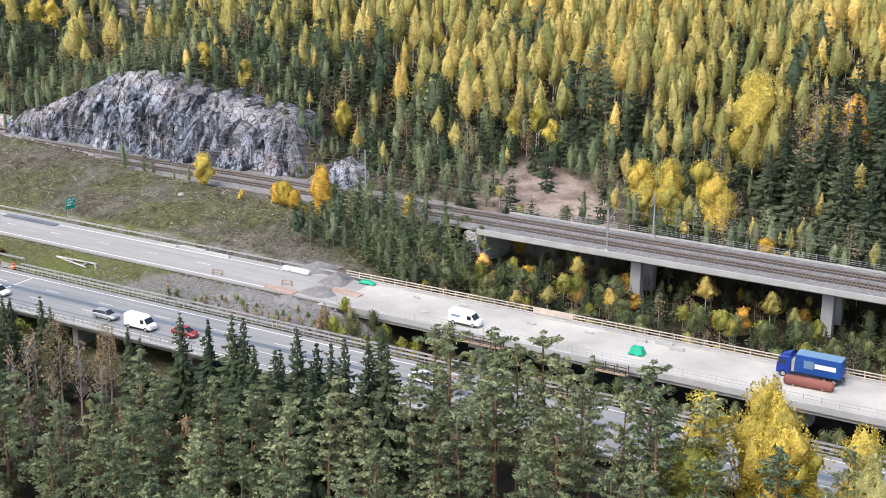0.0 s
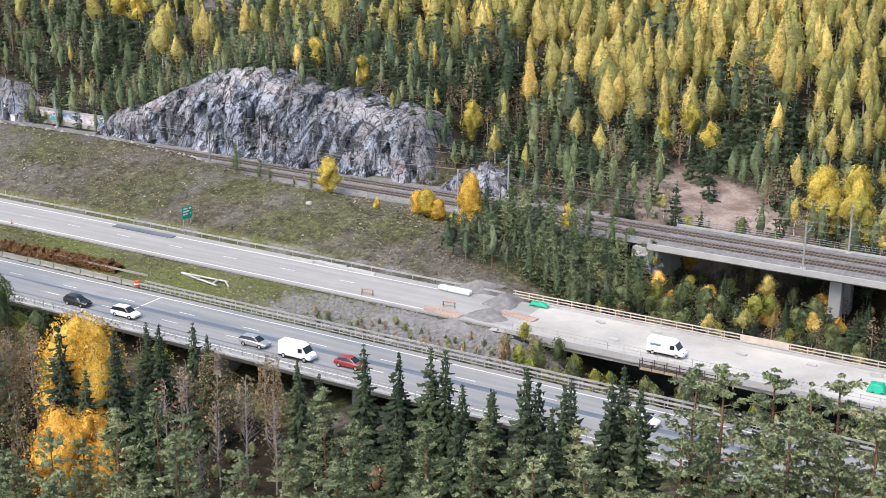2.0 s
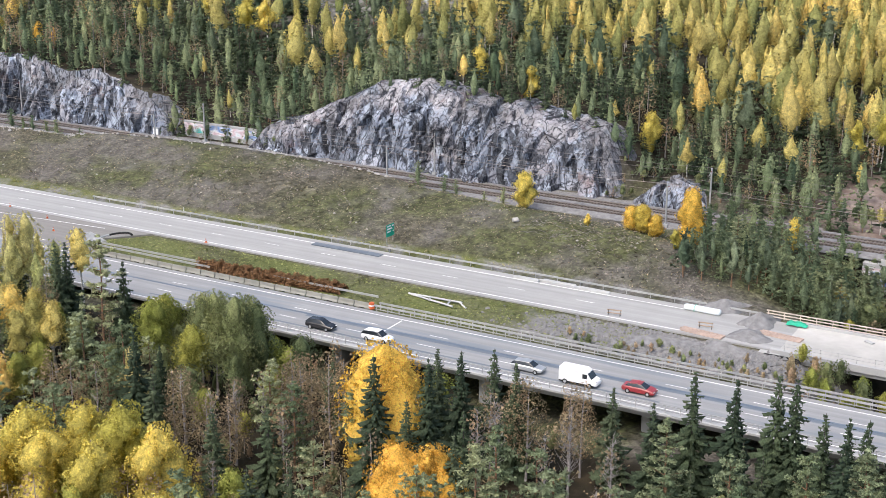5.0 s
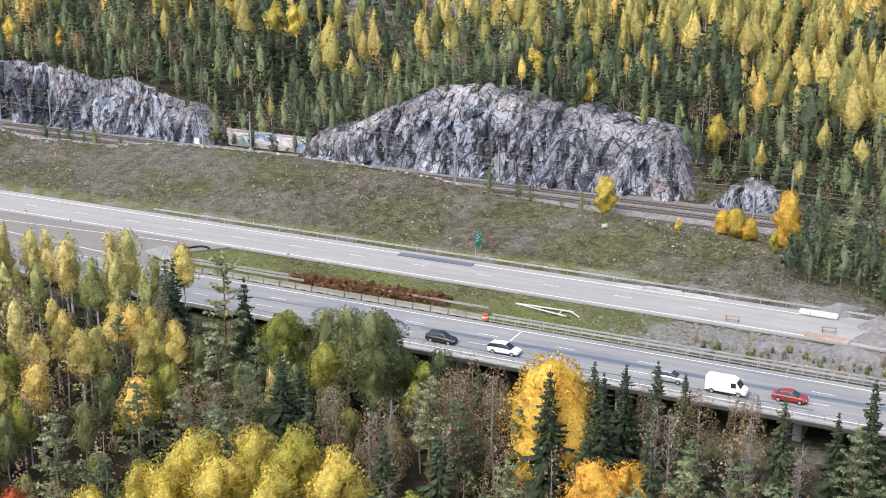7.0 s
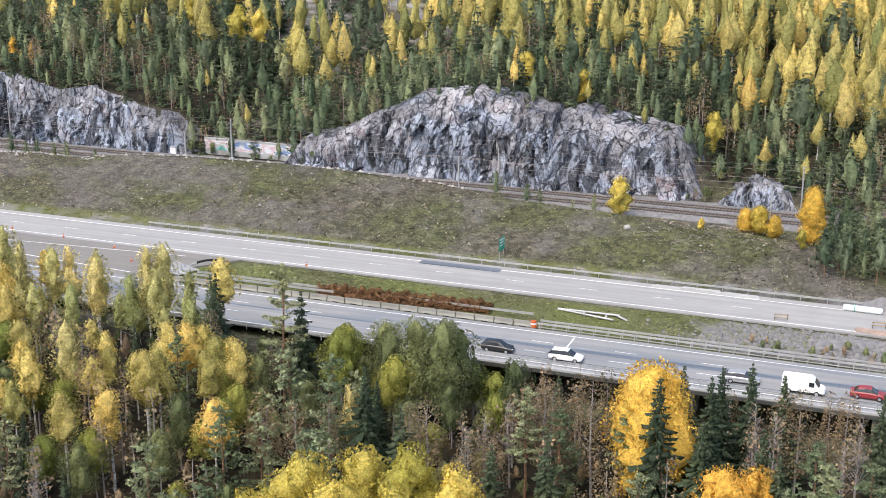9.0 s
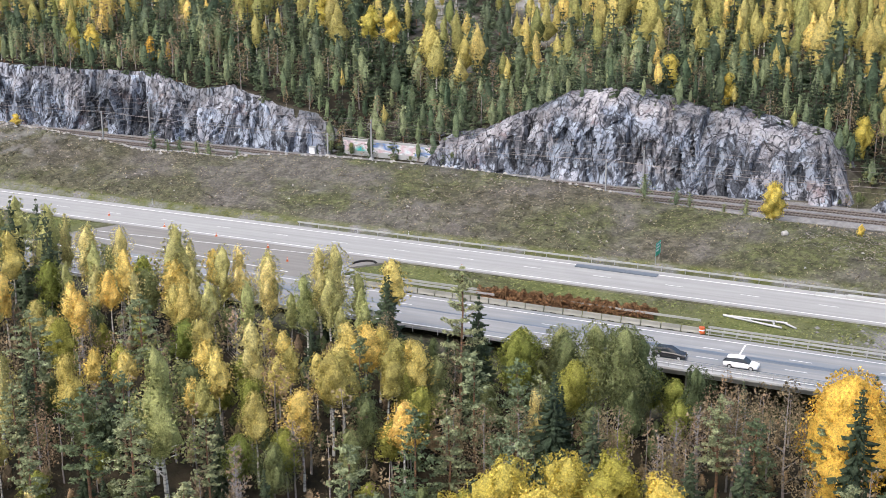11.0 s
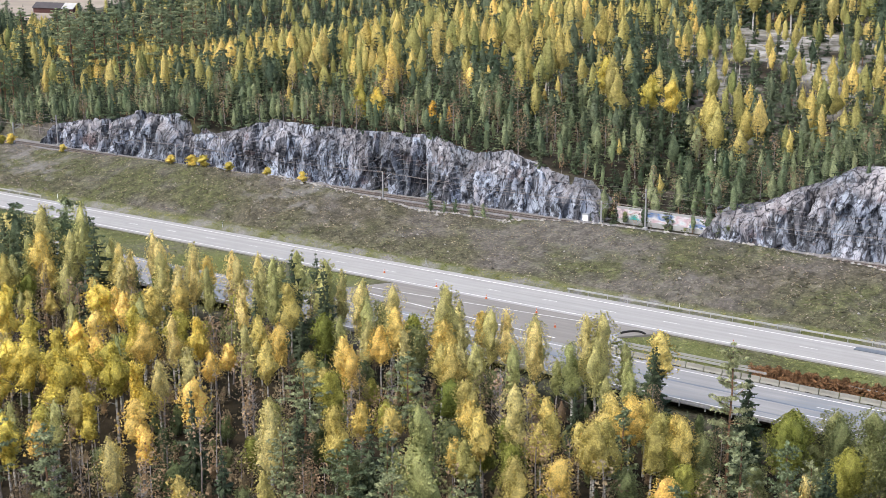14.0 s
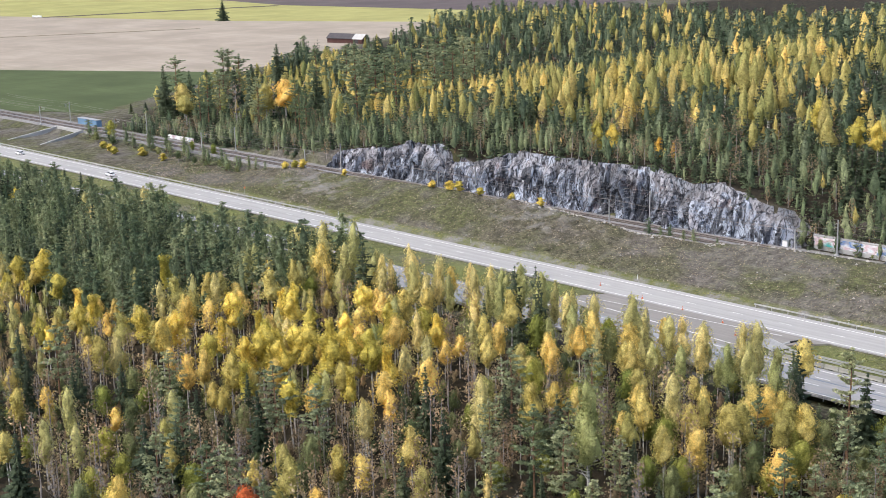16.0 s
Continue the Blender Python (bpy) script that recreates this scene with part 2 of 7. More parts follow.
def ground_material():
    m, nt, b = nodes_of("ground_mix", 0.95, 0, 0.15)
    vec = coords(nt)
    wide, mid, fine = noisy(nt, vec, 0.035, 5), noisy(nt, vec, 0.25, 5), noisy(nt, vec, 2.2, 4, 0.7)
    straw = mix(nt, ramp(nt, mid, (0.35, 0.0), (0.7, 1.0)), (0.11, 0.098, 0.074), (0.20, 0.182, 0.145))
    green = mix(nt, ramp(nt, wide, (0.40, 0.0), (0.55, 0.9)), straw, (0.115, 0.132, 0.05))
    grass = mix(nt, ramp(nt, fine, (0.35, 0.0), (0.7, 0.7)), green, (0.075, 0.07, 0.04))
    clod = noisy(nt, vec, 0.8, 5, 0.7)
    grass = mix(nt, ramp(nt, clod, (0.42, 0.75), (0.56, 0.0)), grass, (0.055, 0.052, 0.034))
    dull = ramp(nt, noisy(nt, vec, 0.06, 4), (0.47, 0.0), (0.6, 0.8))
    grass = mix(nt, dull, grass, mix(nt, fine, (0.075, 0.068, 0.064), (0.20, 0.182, 0.165)))
    grass = mix(nt, 1.0, grass, ramp(nt, noisy(nt, vec, 0.42, 4, 0.65), (0.38, 0.68), (0.62, 1.25)), "MULTIPLY")
    grass = mix(nt, 1.0, grass, ramp(nt, noisy(nt, vec, 1.7, 4, 0.7), (0.38, 0.62), (0.62, 1.3)), "MULTIPLY")
    grass = mix(nt, attr(nt, "lush"), grass, mix(nt, ramp(nt, fine, (0.35, 0.0), (0.65, 1.0)), (0.10, 0.125, 0.035), (0.20, 0.215, 0.065)))
    stone = mix(nt, ramp(nt, noisy(nt, vec, 3.5, 3, 0.8), (0.3, 0.0), (0.7, 1.0)), (0.12, 0.115, 0.11), (0.33, 0.32, 0.31))
    # forest litter, its colour taken near black to deepen the shade under the trees
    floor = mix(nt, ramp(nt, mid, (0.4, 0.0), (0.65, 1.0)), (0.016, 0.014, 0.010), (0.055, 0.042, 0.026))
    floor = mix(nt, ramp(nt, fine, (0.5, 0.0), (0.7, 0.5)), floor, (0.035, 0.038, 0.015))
    g = nt.nodes.new("ShaderNodeMath")
    g.operation = "ADD"
    nt.links.new(attr(nt, "gravel"), g.inputs[0])
    s2 = nt.nodes.new("ShaderNodeMath")
    s2.operation = "MULTIPLY_ADD"
    nt.links.new(mid, s2.inputs[0])
    s2.inputs[1].default_value, s2.inputs[2].default_value = 1.2, -0.6
    nt.links.new(s2.outputs[0], g.inputs[1])
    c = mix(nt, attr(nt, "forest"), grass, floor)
    c = mix(nt, ramp(nt, g.outputs[0], (0.35, 0.0), (0.65, 1.0)), c, stone)
    lichen = mix(nt, ramp(nt, mid, (0.4, 0.0), (0.6, 1.0)), (0.16, 0.15, 0.11), (0.42, 0.41, 0.39))
    c = mix(nt, attr(nt, "bare"), c, lichen)
    loam = mix(nt, ramp(nt, mid, (0.38, 0.0), (0.62, 1.0)), (0.21, 0.155, 0.135), (0.42, 0.345, 0.30))
    c = mix(nt, attr(nt, "earth"), c, mix(nt, ramp(nt, fine, (0.4, 0.0), (0.7, 0.5)), loam, (0.14, 0.11, 0.09)))
    nt.links.new(c, b.inputs["Base Color"])
    bumped(nt, b, fine, 0.8, 0.25)
    return m


def asphalt(name, tone, wet=0.0):
    m, nt, b = nodes_of(name, 0.75, 0, 0.35)
    vec = coords(nt)
    lane = coords(nt, (0.02, 0.9, 1))
    c = mix(nt, ramp(nt, noisy(nt, lane, 1.0, 3), (0.35, 0.0), (0.65, 1.0)), tuple(t * 0.82 for t in tone), tuple(t * 1.15 for t in tone))
    c = mix(nt, ramp(nt, noisy(nt, vec, 0.25, 5), (0.4, 0.0), (0.75, 0.5)), c, tuple(t * 0.75 for t in tone))
    c = mix(nt, 0.3, c, mix(nt, noisy(nt, vec, 9.0, 2), tuple(t * 0.6 for t in tone), tuple(t * 1.4 for t in tone)))
    if wet:
        band = ramp(nt, noisy(nt, coords(nt, (0.035, 0.55, 1)), 1.0, 2), (0.53, 0.0), (0.60, wet))
        c = mix(nt, band, c, (0.17, 0.19, 0.21))
        r = nt.nodes.new("ShaderNodeMapRange")
        r.inputs[3].default_value, r.inputs[4].default_value = 0.75, 0.3
        nt.links.new(band, r.inputs[0])
        nt.links.new(r.outputs[0], b.inputs["Roughness"])
    nt.links.new(c, b.inputs["Base Color"])
    return m


def rock_material():
    """Blasted granite: blue-grey joint-bounded faces, weathered tan and pink caps, black seeps and open joints."""
    m, nt, b = nodes_of("granite", 0.85, 0, 0.25)
    vec = coords(nt)
    bend = node(nt, "TexNoise", Scale=0.3, Detail=3.0)
    nt.links.new(vec, bend.inputs["Vector"])
    warped = mix(nt, 1.0, vec, mix(nt, 1.0, bend.outputs["Color"], (2.2, 2.2, 2.2), "MULTIPLY"), "ADD")

    def blocks(scale, stretch, feature="F1", lean=0.2):
        mp = nt.nodes.new("ShaderNodeMapping")
        mp.inputs["Scale"].default_value = stretch
        mp.inputs["Rotation"].default_value = (0, lean, 0)
        nt.links.new(warped, mp.inputs["Vector"])
        v = node(nt, "TexVoronoi", Scale=scale)
        v.feature = feature
        nt.links.new(mp.outputs[0], v.inputs["Vector"])
        return v

    def tone(v):
        return node_first(nt, v.outputs["Color"])

    mid, fine = noisy(nt, vec, 0.45, 5, 0.65), noisy(nt, vec, 2.0, 5, 0.7)
    face = mix(nt, ramp(nt, noisy(nt, coords(nt, (1, 1, 0.6)), 0.10, 4, 0.6), (0.38, 0.0), (0.62, 1.0)), (0.095, 0.112, 0.15), (0.36, 0.395, 0.455))
    face = mix(nt, 0.45, face, mix(nt, tone(blocks(0.42, (1, 1, 0.4))), (0.10, 0.115, 0.15), (0.52, 0.54, 0.58)))
    face = mix(nt, 0.28, face, mix(nt, tone(blocks(1.2, (1, 1, 0.55))), (0.05, 0.055, 0.07), (0.60, 0.62, 0.65)))
    warm = mix(nt, ramp(nt, mid, (0.35, 0.0), (0.65, 1.0)), (0.19, 0.145, 0.13), (0.50, 0.43, 0.39))
    c = mix(nt, ramp(nt, noisy(nt, coords(nt, (1, 1, 0.7)), 0.075, 3), (0.55, 0.0), (0.62, 0.6)), face, warm)
    # black seeps and pale lime streaks running down the face
    c = mix(nt, ramp(nt, noisy(nt, coords(nt, (1, 1, 0.22)), 0.36, 4, 0.62, 0.4), (0.50, 0.0), (0.55, 0.9)), c, (0.022, 0.024, 0.03))
    c = mix(nt, ramp(nt, noisy(nt, coords(nt, (1, 1, 0.16)), 0.75, 3, 0.6, 0.5), (0.545, 0.0), (0.59, 0.85)), c, (0.02, 0.021, 0.026))
    c = mix(nt, ramp(nt, noisy(nt, coords(nt, (1, 1, 0.3)), 0.55, 4, 0.6), (0.54, 0.0), (0.62, 0.65)), c, (0.56, 0.60, 0.64))
    # the weathered cap
    cap = mix(nt, ramp(nt, mid, (0.36, 0.0), (0.64, 1.0)), (0.23, 0.195, 0.185), (0.52, 0.48, 0.455))
    up = nt.nodes.new("ShaderNodeSeparateXYZ")
    nt.links.new(nt.nodes.new("ShaderNodeNewGeometry").outputs["True Normal"], up.inputs[0])
    lift = nt.nodes.new("ShaderNodeMath")
    lift.operation = "MULTIPLY_ADD"
    nt.links.new(mid, lift.inputs[0])
    lift.inputs[1].default_value = 0.6
    nt.links.new(up.outputs["Z"], lift.inputs[2])
    c = mix(nt, ramp(nt, lift.outputs[0], (1.0, 0.0), (1.15, 0.85)), c, cap)
    crust = nt.nodes.new("ShaderNodeMath")
    crust.operation = "MULTIPLY"
    nt.links.new(attr(nt, "crust"), crust.inputs[0])
    nt.links.new(ramp(nt, noisy(nt, vec, 0.16, 4, 0.6), (0.40, 0.0), (0.52, 1.0)), crust.inputs[1])
    c = mix(nt, crust.outputs[0], c, cap)
    c = mix(nt, ramp(nt, noisy(nt, vec, 0.14, 4, 0.65), (0.60, 0.0), (0.66, 0.7)), c, (0.17, 0.10, 0.085))
    c = mix(nt, 1.0, c, ramp(nt, noisy(nt, vec, 0.055, 2, 0.5), (0.42, 0.55), (0.58, 1.3)), "MULTIPLY")
    c = mix(nt, 0.14, c, mix(nt, ramp(nt, fine, (0.35, 0.0), (0.65, 1.0)), (0.04, 0.04, 0.045), (0.62, 0.61, 0.60)))
    for size, stretch, wide, dark, lean in ((0.16, (1, 1, 0.3), 0.035, 1.0, 0.35), (0.34, (1, 1, 0.3), 0.06, 0.95, 0.15), (0.9, (1, 1, 0.42), 0.09, 0.8, 0.1)):
        v = blocks(size, stretch, "DISTANCE_TO_EDGE", lean)
        line = nt.nodes.new("ShaderNodeMath")
        line.operation = "MULTIPLY"
        nt.links.new(ramp(nt, v.outputs["Distance"], (0.0, dark), (wide, 0.0)), line.inputs[0])
        nt.links.new(ramp(nt, noisy(nt, vec, 0.35 + size, 3), (0.42, 0.0), (0.52, 1.0)), line.inputs[1])
        c = mix(nt, line.outputs[0], c, (0.016, 0.016, 0.02))
    c = mix(nt, 1.0, c, (0.86, 0.91, 1.0), "MULTIPLY")
    nt.links.new(c, b.inputs["Base Color"])
    bumped(nt, b, fine, 0.6, 0.3)
    return m


GROUND = ground_material()
ASPHALT = asphalt("worn_asphalt", (0.345, 0.34, 0.33))
ASPHALT_WET = asphalt("damp_asphalt", (0.285, 0.285, 0.285), 0.7)
CONCRETE = plain("concrete", (0.44, 0.44, 0.435), 0.85, var=0.2, scale=0.6, bump=0.2, local=False)
DECK = plain("bare_deck_concrete", (0.49, 0.475, 0.445), 0.9, var=0.32, scale=0.22, bump=0.2, local=False)
SLEEPER = plain("stained_sleeper_concrete", (0.17, 0.145, 0.125), 0.9, var=0.3, scale=2.0, local=False)
TRACK_BROWN = plain("rust_stained_ballast", (0.07, 0.054, 0.046), 0.95, var=0.35, scale=2.5, bump=0.9, local=False)
BALLAST = plain("ballast", (0.23, 0.225, 0.225), 0.95, var=0.45, scale=2.5, bump=0.9, local=False)
STEEL = plain("galvanised_steel", (0.50, 0.51, 0.52), 0.5, 0.6, 0.2, 2.0)
RAILSTEEL = plain("worn_rail_steel", (0.34, 0.30, 0.28), 0.45, 0.5, 0.3, 2.0)
PAINT_WHITE = plain("road_paint", (0.78, 0.78, 0.76), 0.7, var=0.25, scale=0.7, local=False)
TIMBER = plain("raw_timber", (0.42, 0.31, 0.22), 0.8, var=0.3, scale=1.5)
ROCK = rock_material()

# ---- the lie of the land ----
CLIFF_X = [-560, -500, -450, -404, -390, -368, -342, -320, -306, -298, -286, -276, -270, -250, -246, -241, -236, -227, -217, -206, -198, -190, -183, -175, -166, -160, -156, -150, -142, -128, -108, -80, -40, 60]
CLIFF_Z = [1, 3, 7.5, 14, 9.5, 15, 14.5, 15.5, 12.5, 14, 10.5, 9.5, 5.5, 5.5, 7.0, 7.4, 8.6, 12, 16, 18.5, 17.5, 15, 16, 14, 12.5, 6, 5, 7, 4.5, 4.5, 3, 0, -3, -5]


def cliff_top(x):
    return np.interp(x, CLIFF_X, CLIFF_Z)


def wave(x, y, size, seed=0.0):
    """A cheap smooth noise of about -1 to 1."""
    a, b = np.asarray(x) / size, np.asarray(y) / size
    return (np.sin(a * 1.7 + seed + 1.3 * np.sin(b * 1.1 + seed)) + np.sin(b * 1.9 - seed * 2 + 1.7 * np.sin(a * 0.9 + 2)) + np.sin((a + b) * 1.3 + seed * 3)) / 3


def field_edge(y):
    """How far the forest reaches towards the fields."""
    return np.interp(y, [215, 271, 410, 780], [-590, -640, -730, -930])


def land(x, y):
    """Height of the ground."""
    x, y = np.broadcast_arrays(np.asarray(x, float), np.asarray(y, float))
    valley = step(-113, -92, x)
    low = -1.3 - 4.2 * step(-215, -180, x) - 3.0 * step(118, 50, y) - 5 * step(40, -80, y) + 3.2 * step(-95, -70, x)
    low = low + 0.7 * wave(x, y, 11) + 0.35 * wave(x, y, 4.3, 2)
    median = -0.35 + 0.18 * wave(x, y, 6) - 6.5 * valley
    z = low + (median - low) * step(136, 142, y)
    carriage = -0.3 - 6.8 * valley
    z = z + (carriage - z) * step(153, 156, y)
    crest_y = np.interp(x, [-460, -330, -300, -275, -262, -235, -208, -194, -167, -145], [191, 190, 191, 195, 197, 197.3, 197, 194, 186, 183])
    crest_z = np.interp(x, [-640, -475, -455, -440, -423, -400, -373, -337, -326, -313, -303, -285, -270, -240, -212, -196, -170, -148, -132], [0.8, 1.2, 4.5, 6.4, 6.1, 6.9, 7.6, 7.8, 6.9, 6.0, 4.6, 4.6, 5.7, 6.3, 5.7, 4.6, 5.0, 4.4, 2.5])
    up = crest_z * np.clip((y - 169.5) / (crest_y - 169.5), 0, 1) ** 0.85
    bed = 2.5
    bank = up + (bed - up) * step(crest_y + 0.6, np.clip(crest_y + 5.5, 198.9, 199.6), y)
    bank = bank + (0.28 * wave(x, y, 5, 1) + 0.12 * wave(x, y, 1.9, 7)) * step(171, 176, y) * step(200, 195, y)
    bank = bank - (bank + 6.2) * step(-128, -104, x + 0.35 * (y - 185) - 13 * step(191, 198, y))
    z = np.where(y > 168.5, bank * step(168.5, 170.5, y) + z * (1 - step(168.5, 170.5, y)), z)
    top = cliff_top(x)
    rise = np.maximum(26 - top, 4) * step(-560, -250, x)
    hill = top + rise * step(222, 350, y) - 20 * step(760, 900, y) * step(-560, -250, x)
    hill = hill + (0.8 * wave(x, y, 14, 3) + 0.4 * wave(x, y, 5, 4)) * step(218, 226, y)
    foot = np.where(x > -107, -6.0 + 7.5 * step(206, 216, y), 2.45)
    slope = np.interp(x, [-152, -140, -118, -60, 60], [1.8, 5.0, 16, 18, 18])
    edge = 213 + 4.5 * step(-146, -152, x) * step(-460, -450, x)
    hill = foot + (hill - foot) * np.clip((y - edge) / slope, 0, 1)
    z = np.where(y > 212.5, hill, z)
    z = np.where((y > 205) & (y <= 212.5) & (x > -107), foot, z)
    plain_z = -3.0
    out = step(-10, -60, x - field_edge(y)) * step(214, 226, y)
    z = z + (plain_z - z) * out
    z = z + (plain_z - z) * step(840, 1050, y)
    return z


def ground_sheet():
    xs = np.unique(np.concatenate([np.linspace(-4800, -1200, 25), np.linspace(-1200, -640, 57), np.arange(-640, 60, 2.6), np.linspace(60, 400, 35), np.linspace(400, 3000, 14)]))
    ys = np.unique(np.concatenate([np.linspace(-900, -100, 17), np.linspace(-100, 40, 29), np.arange(40, 126, 2.5), np.arange(126, 226, 1.4), np.arange(226, 460, 6.0), np.linspace(460, 1000, 41), np.linspace(1000, 4800, 24)]))
    X, Y = np.meshgrid(xs, ys)
    Z = land(X, Y)
    nx, ny = len(xs), len(ys)
    V = np.stack([X, Y, Z], -1).reshape(-1, 3)
    i = np.arange(nx * ny).reshape(ny, nx)
    Q = np.stack([i[:-1, :-1], i[:-1, 1:], i[1:, 1:], i[1:, :-1]], -1).reshape(-1, 4)
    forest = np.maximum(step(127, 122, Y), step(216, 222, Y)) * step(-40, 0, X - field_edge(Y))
    # the gully takes this shade-darkened floor too, under and between the bridges
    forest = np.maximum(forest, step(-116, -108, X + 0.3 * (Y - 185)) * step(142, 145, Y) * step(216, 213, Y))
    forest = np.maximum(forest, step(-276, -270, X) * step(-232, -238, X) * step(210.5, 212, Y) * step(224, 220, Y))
    gravel = 0.5 * step(168.0, 169.0, Y) * step(172.5, 170.5, Y) + 0.9 * step(197, 199, Y) * step(214, 211, Y) * step(-112, -122, X)
    gravel = np.maximum(gravel, 0.85 * step(-160, -140, X) * step(143, 145, Y) * step(157, 155, Y) * step(-90, -100, X))
    gravel = np.maximum(gravel, 0.42 * step(172, 180, Y) * step(200, 196, Y) * np.clip(0.5 + 0.9 * wave(X, Y, 24, 5), 0, 1))
    earth = np.clip(1.3 * np.exp(-(((X + 105 + 0.25 * (Y - 224)) / 19) ** 2 + ((Y - 224) / 17) ** 2) ** 2), 0, 1)
    lush = 0.75 * step(142, 143.5, Y) * step(157, 155.5, Y) * step(-135, -150, X) * np.clip(0.75 + 0.6 * wave(X, Y, 7, 3), 0, 1) + 0.6 * step(168.8, 169.6, Y) * step(172, 170.6, Y) * step(-150, -165, X)
    bare = np.exp(-(((X + 300 + 0.45 * (Y - 385)) / 56) ** 2 + ((Y - 378) / 92) ** 2)) * 1.7 * np.clip(0.55 + wave(X, Y, 9, 6), 0, 1)
    me = mesh_from("ground", V, Q, [GROUND], None, True, [("forest", forest.ravel()), ("gravel", gravel.ravel()), ("bare", np.clip(bare, 0, 1).ravel()), ("earth", earth.ravel()), ("lush", lush.ravel())])
    tagged(new("ground", me), "autumn verge, gravel and forest floor running to the fields", "ground", kind="structure")


ground_sheet()


def strip(name, x0, x1, y0, y1, z, material, parent, thick=0.05, label=""):
    return part(name, boxes((x0, x1, y0, y1, z - thick, z)), material, parent, label)


# ---- the road nearer the forest: on a low bridge, then on the ground ----
road_near = tagged(part("road_near", boxes((-720, 60, 128.6, 142.2, -0.25, 0.0)), ASPHALT_WET), "grey damp asphalt carriageway with white lane lines", "road", kind="structure")
for y in (129.7, 141.0):
    strip("edge_line", -720, 60, y - 0.1, y + 0.1, 0.006, PAINT_WHITE, road_near, 0.01)
dash = boxes((-1.5, 1.5, -0.07, 0.07, -0.004, 0.006))
dash_me = bpy.data.meshes.new("lane_dash")
dash.to_mesh(dash_me)
dash_me.materials.append(PAINT_WHITE)
for lane, (a, b) in ((133.6, (-420, 40)), (137.4, (-420, 40))):
    for k in range(int((b - a) / 12)):
        sharing("lane_dash", dash_me, road_near, pose(a + 12 * k, lane, 0))
near_bridge = tagged(part("bridge_near", profile(bmesh.new(), [(127.6, -0.05), (127.6, 0.25), (128.55, 0.25), (128.55, -0.27), (141.5, -0.27), (141.5, -1.4), (138, -1.7), (131, -1.7), (128.3, -0.9)], -186, 60), CONCRETE), "long grey concrete road bridge over the forest edge", "bridge", kind="structure")
for x in range(-170, 40, 24):
    part("pier", boxes((x - 0.6, x + 0.6, 132, 137, -8, -1.65), bevel=0.1), CONCRETE, near_bridge)

# ---- the far road under repair ----
road_far = tagged(part("road_far", boxes((-720, -112, 156.6, 168.4, -0.25, 0.0)), ASPHALT), "pale worn asphalt carriageway closed for bridge repair", "road", kind="structure")
for y in (157.6, 166.6):
    strip("edge_line", -720, -125, y - 0.12, y + 0.12, 0.006, PAINT_WHITE, road_far, 0.01)
for k in range(44):
    sharing("lane_dash", dash_me, road_far, pose(-660 + 12 * k, 162.2, 0))
deck = tagged(part("bridge_far", profile(bmesh.new(), [(156.3, 0.0), (156.3, -1.3), (158.0, -1.3), (159, -1.9), (166, -1.9), (167, -1.3), (168.6, -1.3), (168.6, 0.0)], -112, 60), DECK), "stripped pale concrete bridge deck under repair", "bridge", kind="structure")
part("edge_beam", boxes((-113, 60, 155.9, 156.7, -0.7, 0.35), bevel=0.05), CONCRETE, deck)
part("edge_beam", boxes((-113, 60, 168.2, 168.9, -0.7, 0.35), bevel=0.05), CONCRETE, deck)
for x in (-85, -60, -35, -10, 15):
    part("pier", boxes((x - 0.7, x + 0.7, 157.5, 160, -9, -1.85), bevel=0.1), CONCRETE, deck)
    part("pier", boxes((x - 0.7, x + 0.7, 165, 167.4, -9, -1.85), bevel=0.1), CONCRETE, deck)
part("netting", boxes((-113.6, -108.4, 155.3, 155.5, -2.6, -0.2)), plain("black_netting", (0.03, 0.03, 0.032), 0.8, var=0.3), deck, "black protective netting by the abutment")
part("abutment", boxes((-114.5, -111.5, 155.6, 169, -5, -0.2)), CONCRETE, deck)

# ---- the paved crossing between the carriageways ----
bm = bmesh.new()
poly = [(-292, 142.0), (-232, 142.0), (-235, 146), (-232, 150), (-226, 156.8), (-282, 156.8)]
top = [bm.verts.new((x, y, -0.02)) for x, y in poly]
bot = [bm.verts.new((x, y, -0.6)) for x, y in poly]
bm.faces.new(top)
for i in range(len(poly)):
    bm.faces.new((top[i], bot[i], bot[(i + 1) % len(poly)], top[(i + 1) % len(poly)]))
bmesh.ops.recalc_face_normals(bm, faces=bm.faces[:])
tagged(part("pavement_crossing", bm, asphalt("patched_asphalt", (0.235, 0.222, 0.205))), "asphalt crossing joining both carriageways", "pavement", kind="structure")

# ---- railway ----
bed = tagged(part("rail_bed", profile(bmesh.new(), [(198.6, 2.3), (199.8, 2.95), (209.2, 2.95), (210.6, 2.3)], -760, -107.03), BALLAST), "grey ballast bed of a double railway track", "railway", kind="structure")
rail_bridge = tagged(part("rail_bridge", profile(bmesh.new(), [(196.6, 3.2), (196.6, 2.2), (198.2, 1.5), (199.4, 1.4), (207, 1.4), (208.2, 1.5), (210.4, 2.3), (210.4, 3.2), (210.0, 3.2), (210.0, 2.7), (197.0, 2.7), (197.0, 3.2)], -107, 80), CONCRETE), "pale concrete railway bridge on slab piers", "bridge", kind="structure")
part("ballast", boxes((-107, 80, 197.2, 209.8, 2.6, 2.95)), BALLAST, rail_bridge, "dark gravel ballast")
for x in (-76, -41.7, -7.3, 27.1):
    part("pier", boxes((x - 1.0, x + 1.0, 199.2, 201.0, -9, 1.45), bevel=0.15), CONCRETE, rail_bridge)
    part("pier", boxes((x - 1.0, x + 1.0, 205.4, 207.2, -9, 1.45), bevel=0.15), CONCRETE, rail_bridge)
